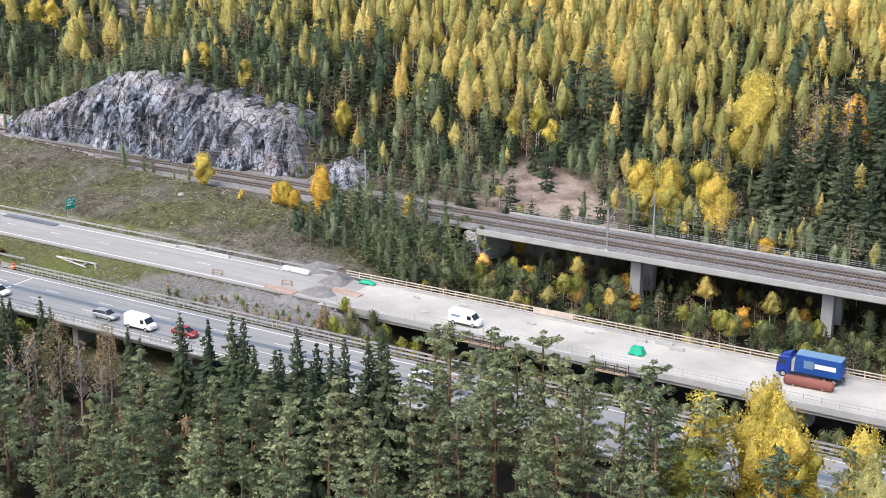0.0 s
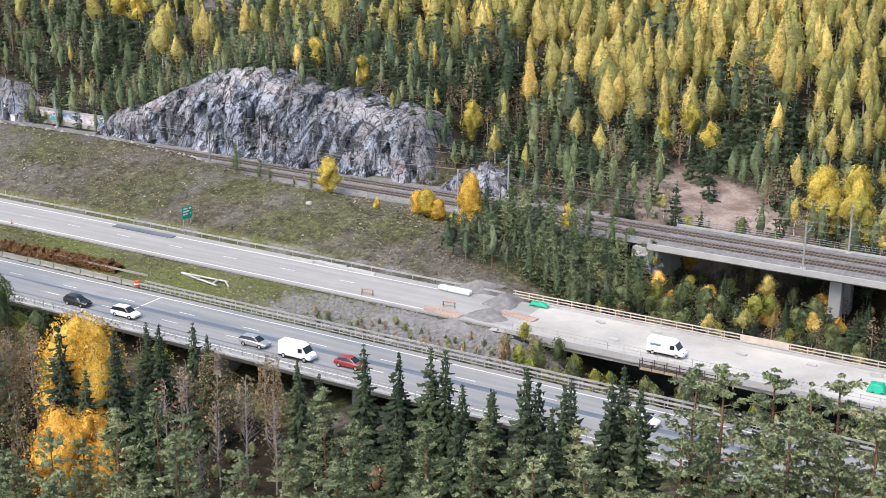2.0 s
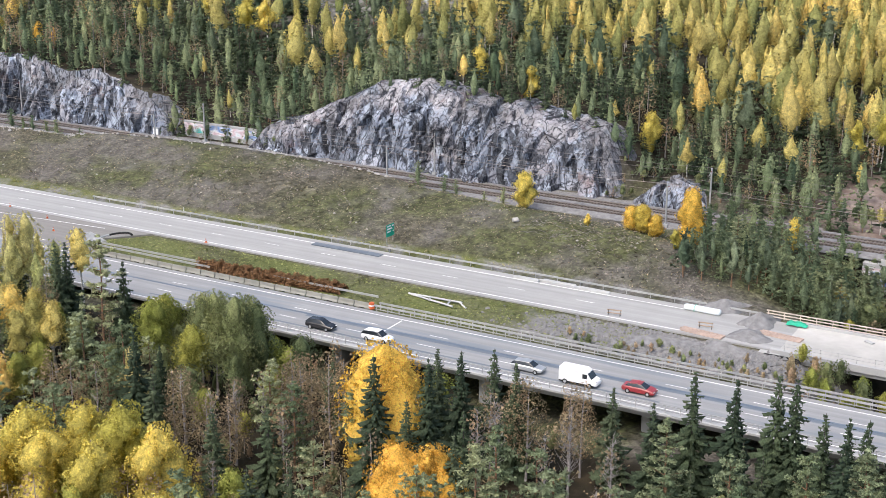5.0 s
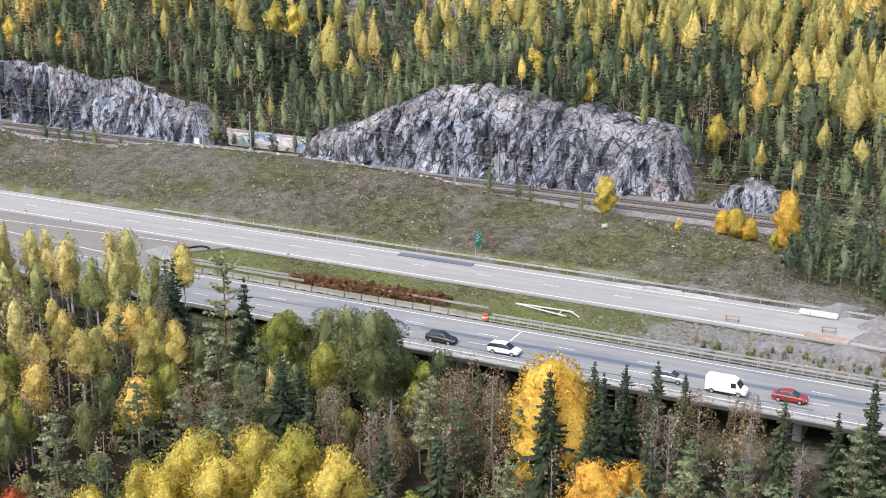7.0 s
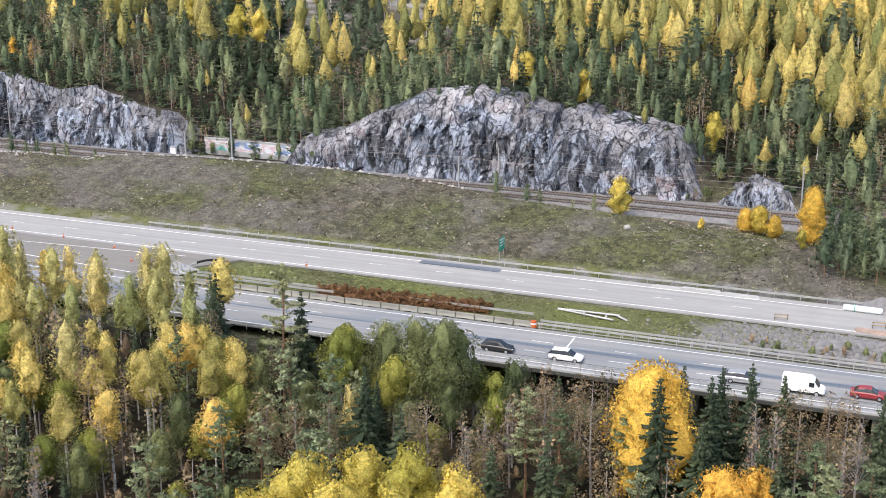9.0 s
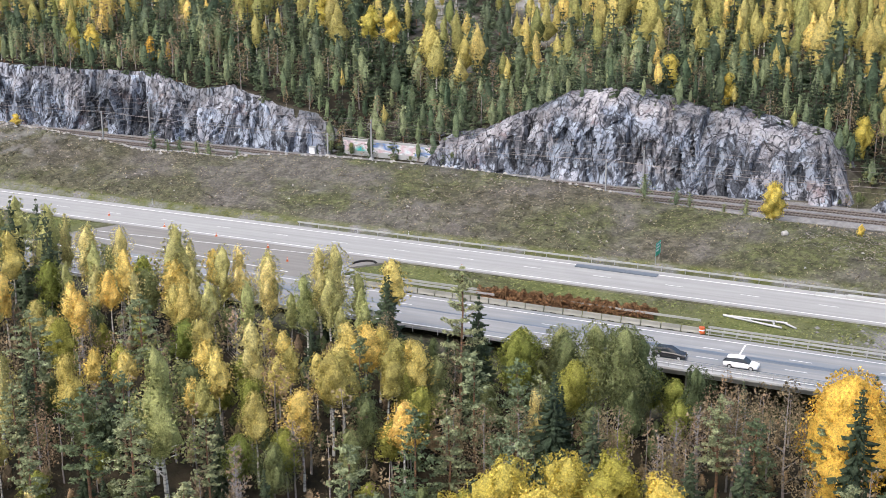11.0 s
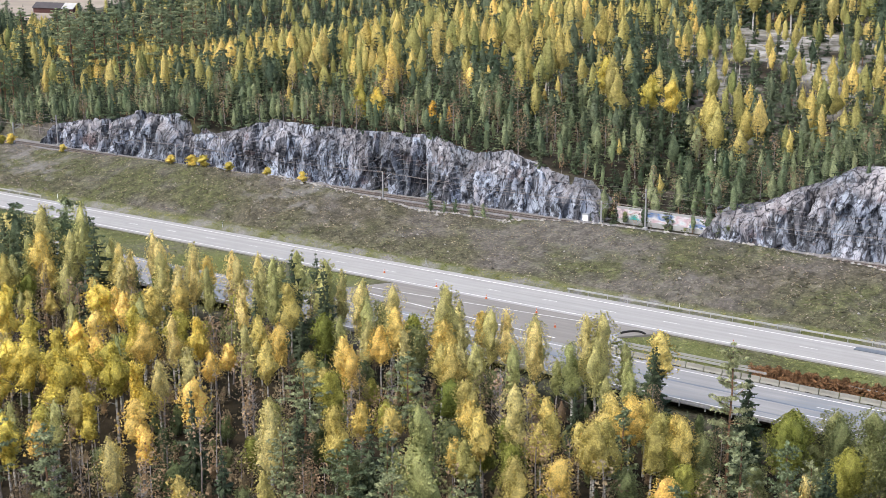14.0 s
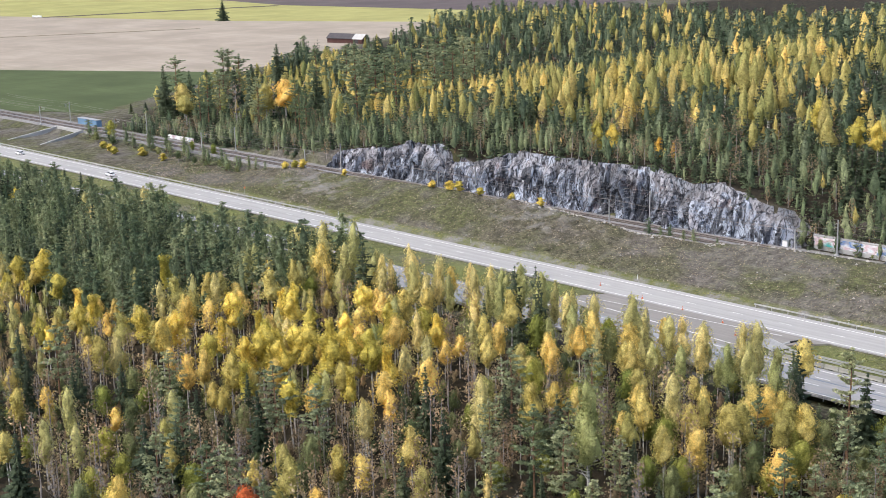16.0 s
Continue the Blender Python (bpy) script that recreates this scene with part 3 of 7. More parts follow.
part("abutment", boxes((-110, -105.4, 197.5, 210, -4, 2.0)), CONCRETE, rail_bridge)
for y in (201.3, 202.75, 205.9, 207.35):
    part("rail", boxes((-760, 80, y - 0.04, y + 0.04, 3.02, 3.17)), RAILSTEEL, bed)
for y in (202.03, 206.63):
    part("track_ballast", boxes((-760, 80, y - 1.45, y + 1.45, 2.9, 2.965)), TRACK_BROWN, bed, "rust-brown ballast between the rails")
bm = bmesh.new()
sleepers = np.arange(-640, 70, 0.65)
sv, sq = [], []
for y in (202.03, 206.63):
    for x in sleepers:
        o = len(sv)
        sv += [(x + a, y + b, 2.88 + c) for c in (0, 0.14) for a, b in ((-0.12, -1.25), (0.12, -1.25), (0.12, 1.25), (-0.12, 1.25))]
        sq += [(o + 4, o + 5, o + 6, o + 7), (o, o + 1, o + 5, o + 4), (o + 1, o + 2, o + 6, o + 5), (o + 2, o + 3, o + 7, o + 6), (o + 3, o, o + 4, o + 7)]
bm.free()
sl = new("sleepers", mesh_from("sleepers", sv, sq, [SLEEPER]))
sl.parent = bed
tagged(sl, "grey concrete sleepers", kind="stuff")


# ---- rock cuttings ----
def facet(s, h, rg, cells, depth, tall):
    """Broken, blocky relief: every point takes the depth and tilt of its nearest cell."""
    n = len(cells)
    off, tx, tz = rg.uniform(-1, 1, n) * depth, rg.normal(0, 0.2, n), rg.normal(0, 0.12, n)
    out = np.zeros(s.size)
    P = np.stack([s.ravel(), h.ravel() / tall], -1)
    for i in range(0, len(P), 4000):
        d = ((P[i : i + 4000, None] - cells[None]) ** 2).sum(-1)
        k = d.argmin(1)
        out[i : i + 4000] = off[k] + tx[k] * (P[i : i + 4000, 0] - cells[k, 0]) + tz[k] * tall * (P[i : i + 4000, 1] - cells[k, 1])
    return out.reshape(s.shape)


def cliff(name, x0, x1, seed, label, y_foot=211.0, lean=3.4, base=2.2, pitch=0.36, round_top=0.5, back=7.0, weathered=0.6, slope=1.5):
    """A blasted face of tall joint-bounded slabs under a rounded, sloping cap."""
    rg = np.random.default_rng(seed)
    xs = np.arange(x0, x1 + 0.01, pitch)
    nh, nt = 46, 26
    span = x1 - x0
    top = cliff_top(xs) + 0.5 * wave(xs, xs * 0 + seed, 4.1, seed) + 0.2 * wave(xs, xs * 0.3, 1.9, seed + 1)
    ends = step(x0, x0 + 5, xs) * step(x1, x1 - 5, xs)
    top = top + facet(xs[None], xs[None] * 0, rg, np.stack([rg.uniform(x0, x1, int(span / 5)), np.zeros(int(span / 5))], -1), 0.8, 4.0)[0]
    top = base - 0.6 + (top - base + 0.6) * ends ** 0.6
    k = np.linspace(0, 1, nh)[:, None]
    H = base - 0.5 + (top[None] - base + 0.5) * k
    S = np.repeat(xs[None], nh, 0)
    height = np.maximum(top - base, 0.5)[None]

    def cells(n, tall):
        return np.stack([rg.uniform(x0, x1, int(n)), rg.uniform(0, 20, int(n)) / tall], -1)

    skew = S + 0.3 * H
    relief = facet(skew, H, rg, cells(span * 0.35, 6.0), 1.5, 6.0) + facet(S - 0.12 * H, H, rg, cells(span * 0.9, 4.2), 0.6, 4.2) + facet(S, H, rg, cells(span * 2.4, 2.2), 0.2, 2.2)
    notch = np.zeros_like(S)
    for q in rg.uniform(x0 + 3, x1 - 3, int(span / 7)):
        lean_q, wide_q, a_q = rg.normal(0.1, 0.12), rg.uniform(0.25, 0.55), rg.uniform(0.0, 0.45)
        notch += rg.uniform(0.8, 1.8) * np.exp(-(((S - q + lean_q * (H - base)) / wide_q) ** 2)) * step(a_q - 0.1, a_q + 0.1, k)
    relief = relief + np.minimum(notch, 1.8) * (1 - 0.75 * step(0.7, 1.0, k))
    bulge = 1.6 * wave(S, H * 0.4, 11, seed) - 0.9 * step(0.25, 0.0, k)
    cap = slope * step(0.55, 1.0, k) ** 1.5 * (0.7 + 0.6 * wave(S, S * 0, 17, seed + 2))
    Y = y_foot + lean * np.clip(k, 0, 1) ** 1.3 * np.minimum(height / 14, 1.2) + np.maximum(cap, 0) + (relief * (1 - 0.45 * step(0.7, 1.0, k)) + bulge) * (0.55 + 0.45 * ends[None])
    # the rounded, bare top running back into the slope
    kt = np.linspace(0, 1, nt)[1:, None]
    YT = Y[-1][None] + kt * back
    crown = round_top * np.sin(np.pi * np.clip(kt * 1.15, 0, 1)) * ends[None] * np.clip(height / 12, 0, 1)
    ST = np.repeat(xs[None], nt - 1, 0)
    topland = land(ST, YT)
    blend = step(0.05, 0.75, kt)
    lumps = np.stack([rg.uniform(x0, x1, int(span)), rg.uniform(205, 235, int(span))], -1)
    HT = H[-1][None] * (1 - blend) + topland * blend + crown + 0.35 * facet(ST, YT, rg, lumps, 0.8, 1.0) * (1 - kt)
    HT[-1] = topland[-1] - 0.8
    V = np.stack([np.concatenate([S, ST]), np.concatenate([Y, YT]), np.concatenate([H, HT])], -1)
    ny, nx = V.shape[:2]
    i = np.arange(nx * ny).reshape(ny, nx)
    Q = np.stack([i[:-1, :-1], i[:-1, 1:], i[1:, 1:], i[1:, :-1]], -1).reshape(-1, 4)
    crust = np.concatenate([step(4.5, 1.0, H[-1][None] - H + 1.5 * wave(S, H, 3.0, seed)), np.full(ST.shape, 1.0)]) * weathered
    return tagged(new(name, mesh_from(name, V.reshape(-1, 3), Q, [ROCK], None, False, [("crust", crust.ravel())])), label, "rock", kind="structure")


cliff("rock_cutting", -247, -159, 3, "blasted grey and pink granite rock face beside the railway", round_top=1.5, back=12.0, weathered=0.95, slope=3.2)
cliff("rock_cutting", -398, -268, 5, "long fractured blue-grey granite face beside the railway")
cliff("rock_cutting", -452, -392, 8, "weathered grey granite face beside the railway", pitch=0.6)
cliff("rock_outcrop", -157.5, -141, 11, "low pale granite outcrop beside the railway", y_foot=211.5, lean=3)

# ---- trees: prototypes as arrays of triangles ----
def leaf_tris(C, size, rg, flat=0.0, long=1.0, out=None):
    """One ragged triangle round each centre, shaded as part of the rounded mass that it belongs to (out: the way outwards)."""
    n = len(C)
    a = rg.normal(size=(n, 3))
    a /= np.linalg.norm(a, axis=1, keepdims=True)
    b = rg.normal(size=(n, 3))
    b -= (b * a).sum(1, keepdims=True) * a
    b /= np.linalg.norm(b, axis=1, keepdims=True)
    if flat:
        a[:, 2] *= 1 - flat
        b[:, 2] *= 1 - flat
    s = (size * rg.uniform(0.6, 1.3, n))[:, None]
    if out is None:
        out = C - C.mean(0) + [0, 0, 0.5]
    face = np.cross(a, b)
    turn = np.where((face * out).sum(1) < 0, -1.0, 1.0)[:, None]
    b = b * turn
    face = face * turn
    V = np.stack([C + a * s * long, C - a * s * 0.5 * long + b * s * 0.75, C - a * s * 0.5 * long - b * s * 0.75], 1)
    N = out / (np.linalg.norm(out, axis=1, keepdims=True) + 1e-6) + 0.15 * face / (np.linalg.norm(face, axis=1, keepdims=True) + 1e-6)
    N /= np.linalg.norm(N, axis=1, keepdims=True) + 1e-6
    return V.reshape(-1, 3), np.arange(3 * n).reshape(-1, 3), np.repeat(N, 3, 0)


def rounded(V, T):
    """Vertex normals of a shape."""
    f = np.cross(V[T[:, 1]] - V[T[:, 0]], V[T[:, 2]] - V[T[:, 0]])
    N = np.zeros_like(V)
    for k in range(3):
        np.add.at(N, T[:, k], f)
    return N / (np.linalg.norm(N, axis=1, keepdims=True) + 1e-9)


def stem(points, radii, sides=5):
    """A tapered, bent stem through the points."""
    V, T = [], []
    ang = np.arange(sides) * 2 * np.pi / sides
    for p, r in zip(points, radii):
        V.append(np.stack([p[0] + r * np.cos(ang), p[1] + r * np.sin(ang), np.full(sides, p[2])], -1))
    V = np.concatenate(V)
    for k in range(len(points) - 1):
        for j in range(sides):
            a, b = k * sides + j, k * sides + (j + 1) % sides
            T += [(a, b, b + sides), (a, b + sides, a + sides)]
    return V, np.array(T)


def limb(a, b, r):
    """A thin limb: a three-sided spike."""
    a, b = np.asarray(a, float), np.asarray(b, float)
    w = b - a
    u = np.cross(w, (0.3, 0.5, 0.81))
    u /= np.linalg.norm(u) + 1e-9
    v = np.cross(w, u)
    v /= np.linalg.norm(v) + 1e-9
    V = np.array([a + r * (np.cos(t) * u + np.sin(t) * v) for t in (0, 2.1, 4.2)] + [b])
    return V, np.array([(0, 1, 3), (1, 2, 3), (2, 0, 3)])


def joined(pieces):
    V, T, o = [], [], 0
    for v, t in pieces:
        V.append(v)
        T.append(t + o)
        o += len(v)
    return np.concatenate(V), np.concatenate(T)


def lobed(rg, n, height, bole, width, shape, lobes, rough, axis, core=0.0):
    """Places on the puffed-up skin of a crown, the way outwards at each, and the inner mass of twigs and leaves."""
    top = 0.99
    tall = height * (top - bole)
    L = np.stack([rg.uniform(0, 1, lobes), rg.uniform(0, 2 * np.pi, lobes)], -1)
    size = 0.30 * width * rg.uniform(0.8, 1.4, lobes)

    def girth(f):
        return {"tear": np.minimum(1, f / 0.28) ** 0.6 * (1 - f) ** 0.62 * 1.28, "dome": np.sqrt(np.clip(1 - (2 * f - 0.9) ** 2 / 1.25, 0.02, 1)), "egg": np.minimum(1, f / 0.3) ** 0.6 * (1 - f) ** 0.48 * 1.22, "cone": np.minimum(1, f / 0.15) ** 0.6 * (1 - f) ** 0.8 * 1.15, "umbrella": np.minimum(1, f / 0.5) ** 0.9 * (1 - f) ** 0.4 * 1.45}[shape] + 0.03

    def puffs(f, ang, body):
        df = (f[:, None] - L[None, :, 0]) * tall
        da = np.angle(np.exp(1j * (ang[:, None] - L[None, :, 1]))) * np.maximum(body[:, None] * width, 0.2)
        p = np.exp(-(df ** 2 + da ** 2) / (2 * size ** 2))
        return p.argmax(1), p.max(1)

    f = rg.uniform(0, 1, 3 * n)
    body = girth(f)
    pick = rg.uniform(size=3 * n) < body / body.max()
    f, body = f[pick][:n], body[pick][:n]
    ang = rg.uniform(0, 2 * np.pi, len(f))
    k, puff = puffs(f, ang, body)
    depth = 1.04 - rg.uniform(0, 1, len(f)) ** 1.8 * 0.4
    r = body * width * (1 - rough + rough * 1.25 * puff) * depth
    z = height * bole + tall * f + rg.normal(0, 0.05, len(f))
    ax = axis(z)
    C = np.stack([ax[0] + r * np.cos(ang), ax[1] + r * np.sin(ang), z - 0.12 * r], -1)
    hub = np.stack([0.6 * body * width * np.cos(L[k, 1]), 0.6 * body * width * np.sin(L[k, 1]), height * bole + tall * L[k, 0]], -1)
    O = (C - hub - np.stack([ax[0], ax[1], 0 * z], -1)) / (0.32 * width) + 0.45 * np.stack([np.cos(ang), np.sin(ang), 0 * ang], -1) + [0, 0, 0.5]
    inner = None
    if core:
        nf, na = (5, 7) if n < 800 else (11, 13)
        ff, aa = (q.ravel() for q in np.meshgrid(np.linspace(0.0, 0.985, nf), np.arange(na) * 2 * np.pi / na, indexing="ij"))
        aa = aa + rg.normal(0, 0.08, len(aa))
        g = girth(ff) * (1 - 0.9 * step(0.9, 1.0, ff)) * (1 - 0.7 * step(0.12, 0.0, ff))
        rr = core * g * width * (1 - rough + rough * 1.25 * puffs(ff, aa, girth(ff))[1]) * rg.uniform(0.86, 1.1, len(ff))
        zz = height * bole + tall * (0.02 + 0.95 * ff) + rg.normal(0, 0.1, len(ff))
        ax = axis(zz)
        HV = np.stack([ax[0] + rr * np.cos(aa), ax[1] + rr * np.sin(aa), zz - 0.12 * rr], -1)
        HT = np.array([t for i in range(nf - 1) for j in range(na) for a, b in ((i * na + j, i * na + (j + 1) % na),) for t in ((a, b, b + na), (a, b + na, a + na))])
        HN = rounded(HV, HT) + 0.3 * np.stack([np.cos(aa), np.sin(aa), 0.2 + ff], -1)
        inner = (HV, HT, HN / np.linalg.norm(HN, axis=1, keepdims=True))
    return C, O, L, inner


def filled(leaves, inner):
    """Puts the inner mass behind the leaves of a crown."""
    if inner is None:
        return leaves
    (V, T, N), (HV, HT, HN) = leaves, inner
    return np.concatenate([V, HV]), np.concatenate([T, HT + len(V)]), np.concatenate([N, HN])


def trunk_of(rg, height, n=6):
    bend = rg.normal(0, 0.012 * height, (n, 2)).cumsum(0) * 0.5
    bend[0] = 0
    zs = np.linspace(-0.6, height * 0.96, n)
    tr = np.column_stack([bend, zs])
    return tr, lambda z: (np.interp(z, zs, tr[:, 0]), np.interp(z, zs, tr[:, 1]))


def leafy(rg, height, bole, width, leaves, size, clumps, shape="tear", rough=0.35, bare=0.0, core=0.0):
    """A broadleaf tree: birch, aspen, willow, maple. Returns its wood and its leaves."""
    tr, axis = trunk_of(rg, height)
    wood = [stem(tr, np.linspace(0.011 * height + 0.03, 0.02, len(tr)))]
    C, O, L, inner = lobed(rg, leaves, height, bole, width, shape, clumps, rough, axis, core)
    for f, a in L[:16]:
        z = height * (bole + (0.97 - bole) * f)
        r = 0.8 * width * (1 - f) ** 0.5
        x, y = axis(z - 0.6 * r)
        wood.append(limb((x, y, z - 0.6 * r), (x + r * np.cos(a), y + r * np.sin(a), z), 0.02 + 0.0022 * height))
    if bare:
        keep = rg.uniform(size=len(C)) > bare * (0.4 + 0.6 * (np.sin(C[:, 2] * 2.3 + C[:, 0] * 3) > 0))
        C, O = C[keep], O[keep]
    return joined(wood), filled(leaf_tris(C, size, rg, out=O), inner)


def pine(rg, height, leaves=2000, size=0.12, bole=0.4, width=2.0, tiers=9, arms=5, pads=3, form="open", pad=0.2, core=0.0, rise=0.3, flat=0.75):
    """Tiers of limbs that carry pads of needles or leaves, with gaps between them. Returns the wood and the needles."""
    tr, axis = trunk_of(rg, height, 5)
    wood = [stem(tr, np.linspace(0.012 * height + 0.03, 0.04, len(tr)))]
    spots, reach = [], []
    for t in range(tiers):
        f = (t + 0.5) / tiers
        girth = {"open": min(1.0, 0.62 + 0.9 * f) * (1.06 - f) ** 0.5, "cone": (1.06 - f) ** 0.85, "full": min(1.0, 0.75 + f) * (1.05 - f) ** 0.62}[form]
        n = max(3, int(round(arms * (0.65 + 0.5 * (1 - f)))))
        for j in range(n):
            g = np.clip(f + rg.uniform(-0.5, 0.5) / tiers, 0.02, 0.98)
            z = height * (bole + (0.97 - bole) * g)
            r = width * girth * rg.uniform(0.6, 1.2) + 0.12
            a = 2 * np.pi * (j + rg.uniform(-0.4, 0.4)) / n + 2.4 * t
            x, y = axis(z)
            root, tip = np.array([x, y, z - 0.25 * r]), np.array([x + r * np.cos(a), y + r * np.sin(a), z + r * (rise * (0.4 + f) - 0.2)])
            wood.append(limb(root, tip, 0.045))
            for q in range(pads):
                along = 1.0 - 0.62 * q / max(pads - 1, 1) if pads > 1 else 0.8
                spots.append(root + (tip - root) * along + rg.normal(0, 0.07 * width * 0.5, 3))
                reach.append(pad * width * rg.uniform(0.7, 1.25) * (1.0 - 0.2 * f))
    for q in range(3):
        z = height * (0.99 - 0.035 * q)
        spots.append(np.array([*axis(z), z]))
        reach.append(pad * width * (0.55 + 0.15 * q))
    spots, reach = np.array(spots), np.array(reach)
    k = rg.integers(0, len(spots), leaves)
    d = rg.normal(size=(leaves, 3))
    d /= np.linalg.norm(d, axis=1, keepdims=True)
    d[:, 2] = np.abs(d[:, 2]) - 0.25
    C = spots[k] + d * (reach[k] * rg.uniform(0.25, 1.05, leaves))[:, None] * [1.1, 1.1, flat]
    away = np.stack([C[:, 0], C[:, 1], 0 * C[:, 0]], -1) / (width * 0.8)
    O = d + 0.35 * away + [0, 0, 0.35]
    inner = None
    if core:
        inner = lobed(rg, 10, height, bole + 0.04, width * 0.9, "umbrella" if form == "open" else "tear" if form == "full" else "cone", 12, 0.6, axis, core)[3]
    return joined(wood), filled(leaf_tris(C, size, rg, 0.2, 1.5, O), inner)


def spruce(rg, height, width=2.4, whorls=32, arms=11, low=0.06, ragged=0.3, kite=0.15, hang=0.22):
    """A cone of drooping arms; each arm is a kite with hanging twigs."""
    wood = stem([(0, 0, -0.6), (0, 0, height * 0.5), (0, 0, height)], [0.012 * height + 0.03, 0.008 * height, 0.015], 5)
    V, T = [], []
    o = 0
    for k in range(whorls):
        f = (k + rg.uniform(-0.3, 0.3)) / whorls
        z = height * (low + (1 - low) * np.clip(f, 0, 0.985))
        R = width * (1 - f) ** 0.85 * (0.75 + 0.25 * np.sin(k * 1.9)) + 0.12
        n = max(4, int(arms * (0.6 + 0.4 * (1 - f))))
        for j in range(n):
            ang = 2 * np.pi * (j + rg.uniform(-0.35, 0.35)) / n + k * 0.7
            r = R * rg.uniform(1 - ragged * 1.6, 1 + ragged * 0.6)
            d, s = np.array([np.cos(ang), np.sin(ang), 0]), np.array([-np.sin(ang), np.cos(ang), 0])
            drop = r * (0.42 - 0.55 * f)
            a = np.array([0, 0, z + 0.1])
            tip = d * r + [0, 0, z - drop + 0.12 * r]
            mid = d * r * 0.55 + [0, 0, z - drop * 0.85]
            w = kite * r + 0.06
            V += [a, mid + s * w, tip, mid - s * w, mid + d * r * 0.1 - [0, 0, hang * r + 0.12], mid + d * 0.3 * r + s * w * 0.5 - [0, 0, 0.1 * r]]
            T += [(o, o + 1, o + 2), (o, o + 2, o + 3), (o + 1, o + 4, o + 3), (o + 1, o + 5, o + 2)]
            o += 6
    V, T = np.array(V), np.array(T)
    N = V * [1, 1, 0] / (np.linalg.norm(V[:, :2], axis=1, keepdims=True) + 0.3) + 0.5 * rounded(V, T) * np.sign(rounded(V, T)[:, 2:] + 1e-6) + [0, 0, 0.45]
    N /= np.linalg.norm(N, axis=1, keepdims=True)
    f = np.cross(V[T[:, 1]] - V[T[:, 0]], V[T[:, 2]] - V[T[:, 0]])
    bad = (f * N[T].mean(1)).sum(1) < 0
    T[bad] = T[bad][:, ::-1]
    return wood, (V, T, N)


def twiggy(rg, height, twigs=110, leaves=90, size=0.22, width=2.0):
    """A nearly leafless tree."""
    n = 5
    bend = rg.normal(0, 0.015 * height, (n, 2)).cumsum(0) * 0.5
    bend[0] = 0
    zs = np.linspace(-0.6, height * 0.9, n)
    trunk = [(bend[i, 0], bend[i, 1], zs[i]) for i in range(n)]
    wood = [stem(trunk, np.linspace(0.010 * height + 0.03, 0.03, n))]
    tr = np.array(trunk)
    tips = []
    for k in range(twigs):
        f = rg.uniform(0.25, 1.0)
        z = height * 0.92 * f
        core = np.array([np.interp(z, zs, tr[:, 0]), np.interp(z, zs, tr[:, 1]), z])
        ang, reach = rg.uniform(0, 2 * np.pi), width * (1.15 - 0.75 * f) * rg.uniform(0.4, 1)
        if tips and rg.uniform() < 0.55:
            core = tips[rg.integers(len(tips))] * 0.6 + core * 0.4
            reach *= 0.5
        tip = core + [reach * np.cos(ang), reach * np.sin(ang), reach * rg.uniform(0.5, 1.3)]
        tips.append(tip)
        wood.append(limb(core, tip, 0.035))
    C = np.array(tips)[rg.integers(0, len(tips), leaves)] + rg.normal(0, 0.3, (leaves, 3))
    return joined(wood), leaf_tris(C, size, rg)


BIRCH_BARK = bark("birch_bark", (0.62, 0.60, 0.56), (0.10, 0.09, 0.08), 1.6, (1, 1, 3))
PINE_BARK = bark("pine_bark", (0.28, 0.16, 0.09), (0.13, 0.09, 0.07))
DARK_BARK = bark("dark_bark", (0.13, 0.11, 0.095), (0.06, 0.05, 0.045))
GREY_BARK = bark("grey_bark", (0.36, 0.33, 0.315), (0.20, 0.17, 0.16))
NEAR, MID, FAR = {}, {}, {}
for key, dark, light in (
    ("birch", (0.40, 0.385, 0.14), (0.74, 0.58, 0.19)),
    ("pale_birch", (0.33, 0.35, 0.13), (0.62, 0.52, 0.19)),
    ("golden", (0.70, 0.58, 0.13), (0.84, 0.68, 0.17)),
    ("amber", (0.66, 0.45, 0.085), (0.80, 0.57, 0.12)),
    ("orange", (0.64, 0.37, 0.07), (0.72, 0.46, 0.09)),
    ("red", (0.46, 0.10, 0.04), (0.52, 0.15, 0.05)),
    ("lime", (0.25, 0.29, 0.07), (0.43, 0.41, 0.10)),
    ("willow", (0.13, 0.165, 0.08), (0.26, 0.285, 0.125)),
    ("pine", (0.215, 0.275, 0.16), (0.40, 0.435, 0.245)),
    ("dark_pine", (0.10, 0.14, 0.09), (0.205, 0.25, 0.15)),
    ("young_pine", (0.135, 0.185, 0.11), (0.31, 0.355, 0.19)),
    ("spruce", (0.055, 0.08, 0.048), (0.11, 0.14, 0.078)),
    ("brown", (0.30, 0.225, 0.15), (0.44, 0.34, 0.20)),
):
    if key in ("birch", "pale_birch"):
        pale_dark, pale_light = ((0.52, 0.47, 0.17), (0.90, 0.66, 0.20)) if key == "birch" else ((0.42, 0.43, 0.18), (0.68, 0.58, 0.25))
    else:
        pale_dark, pale_light = dark, light
    NEAR[key] = foliage(key + "_leaf", pale_dark, pale_light)
    MID[key] = foliage(key + "_mid_leaf", pale_dark, pale_light, True)
    FAR[key] = foliage(key + "_far_leaf", dark, light, True)


def proto(fn, wood_mat, leaf, label, category, name, count, seed, near=True, **kw):
    """Prototypes of one kind of tree, 10 m high."""
    out = []
    for k in range(count):
        rg = np.random.default_rng(seed * 100 + k)
        out.append((fn(rg, 10.0, **kw)))
    return dict(shapes=out, wood=wood_mat, leaf=leaf, label=label, category=category, name=name)


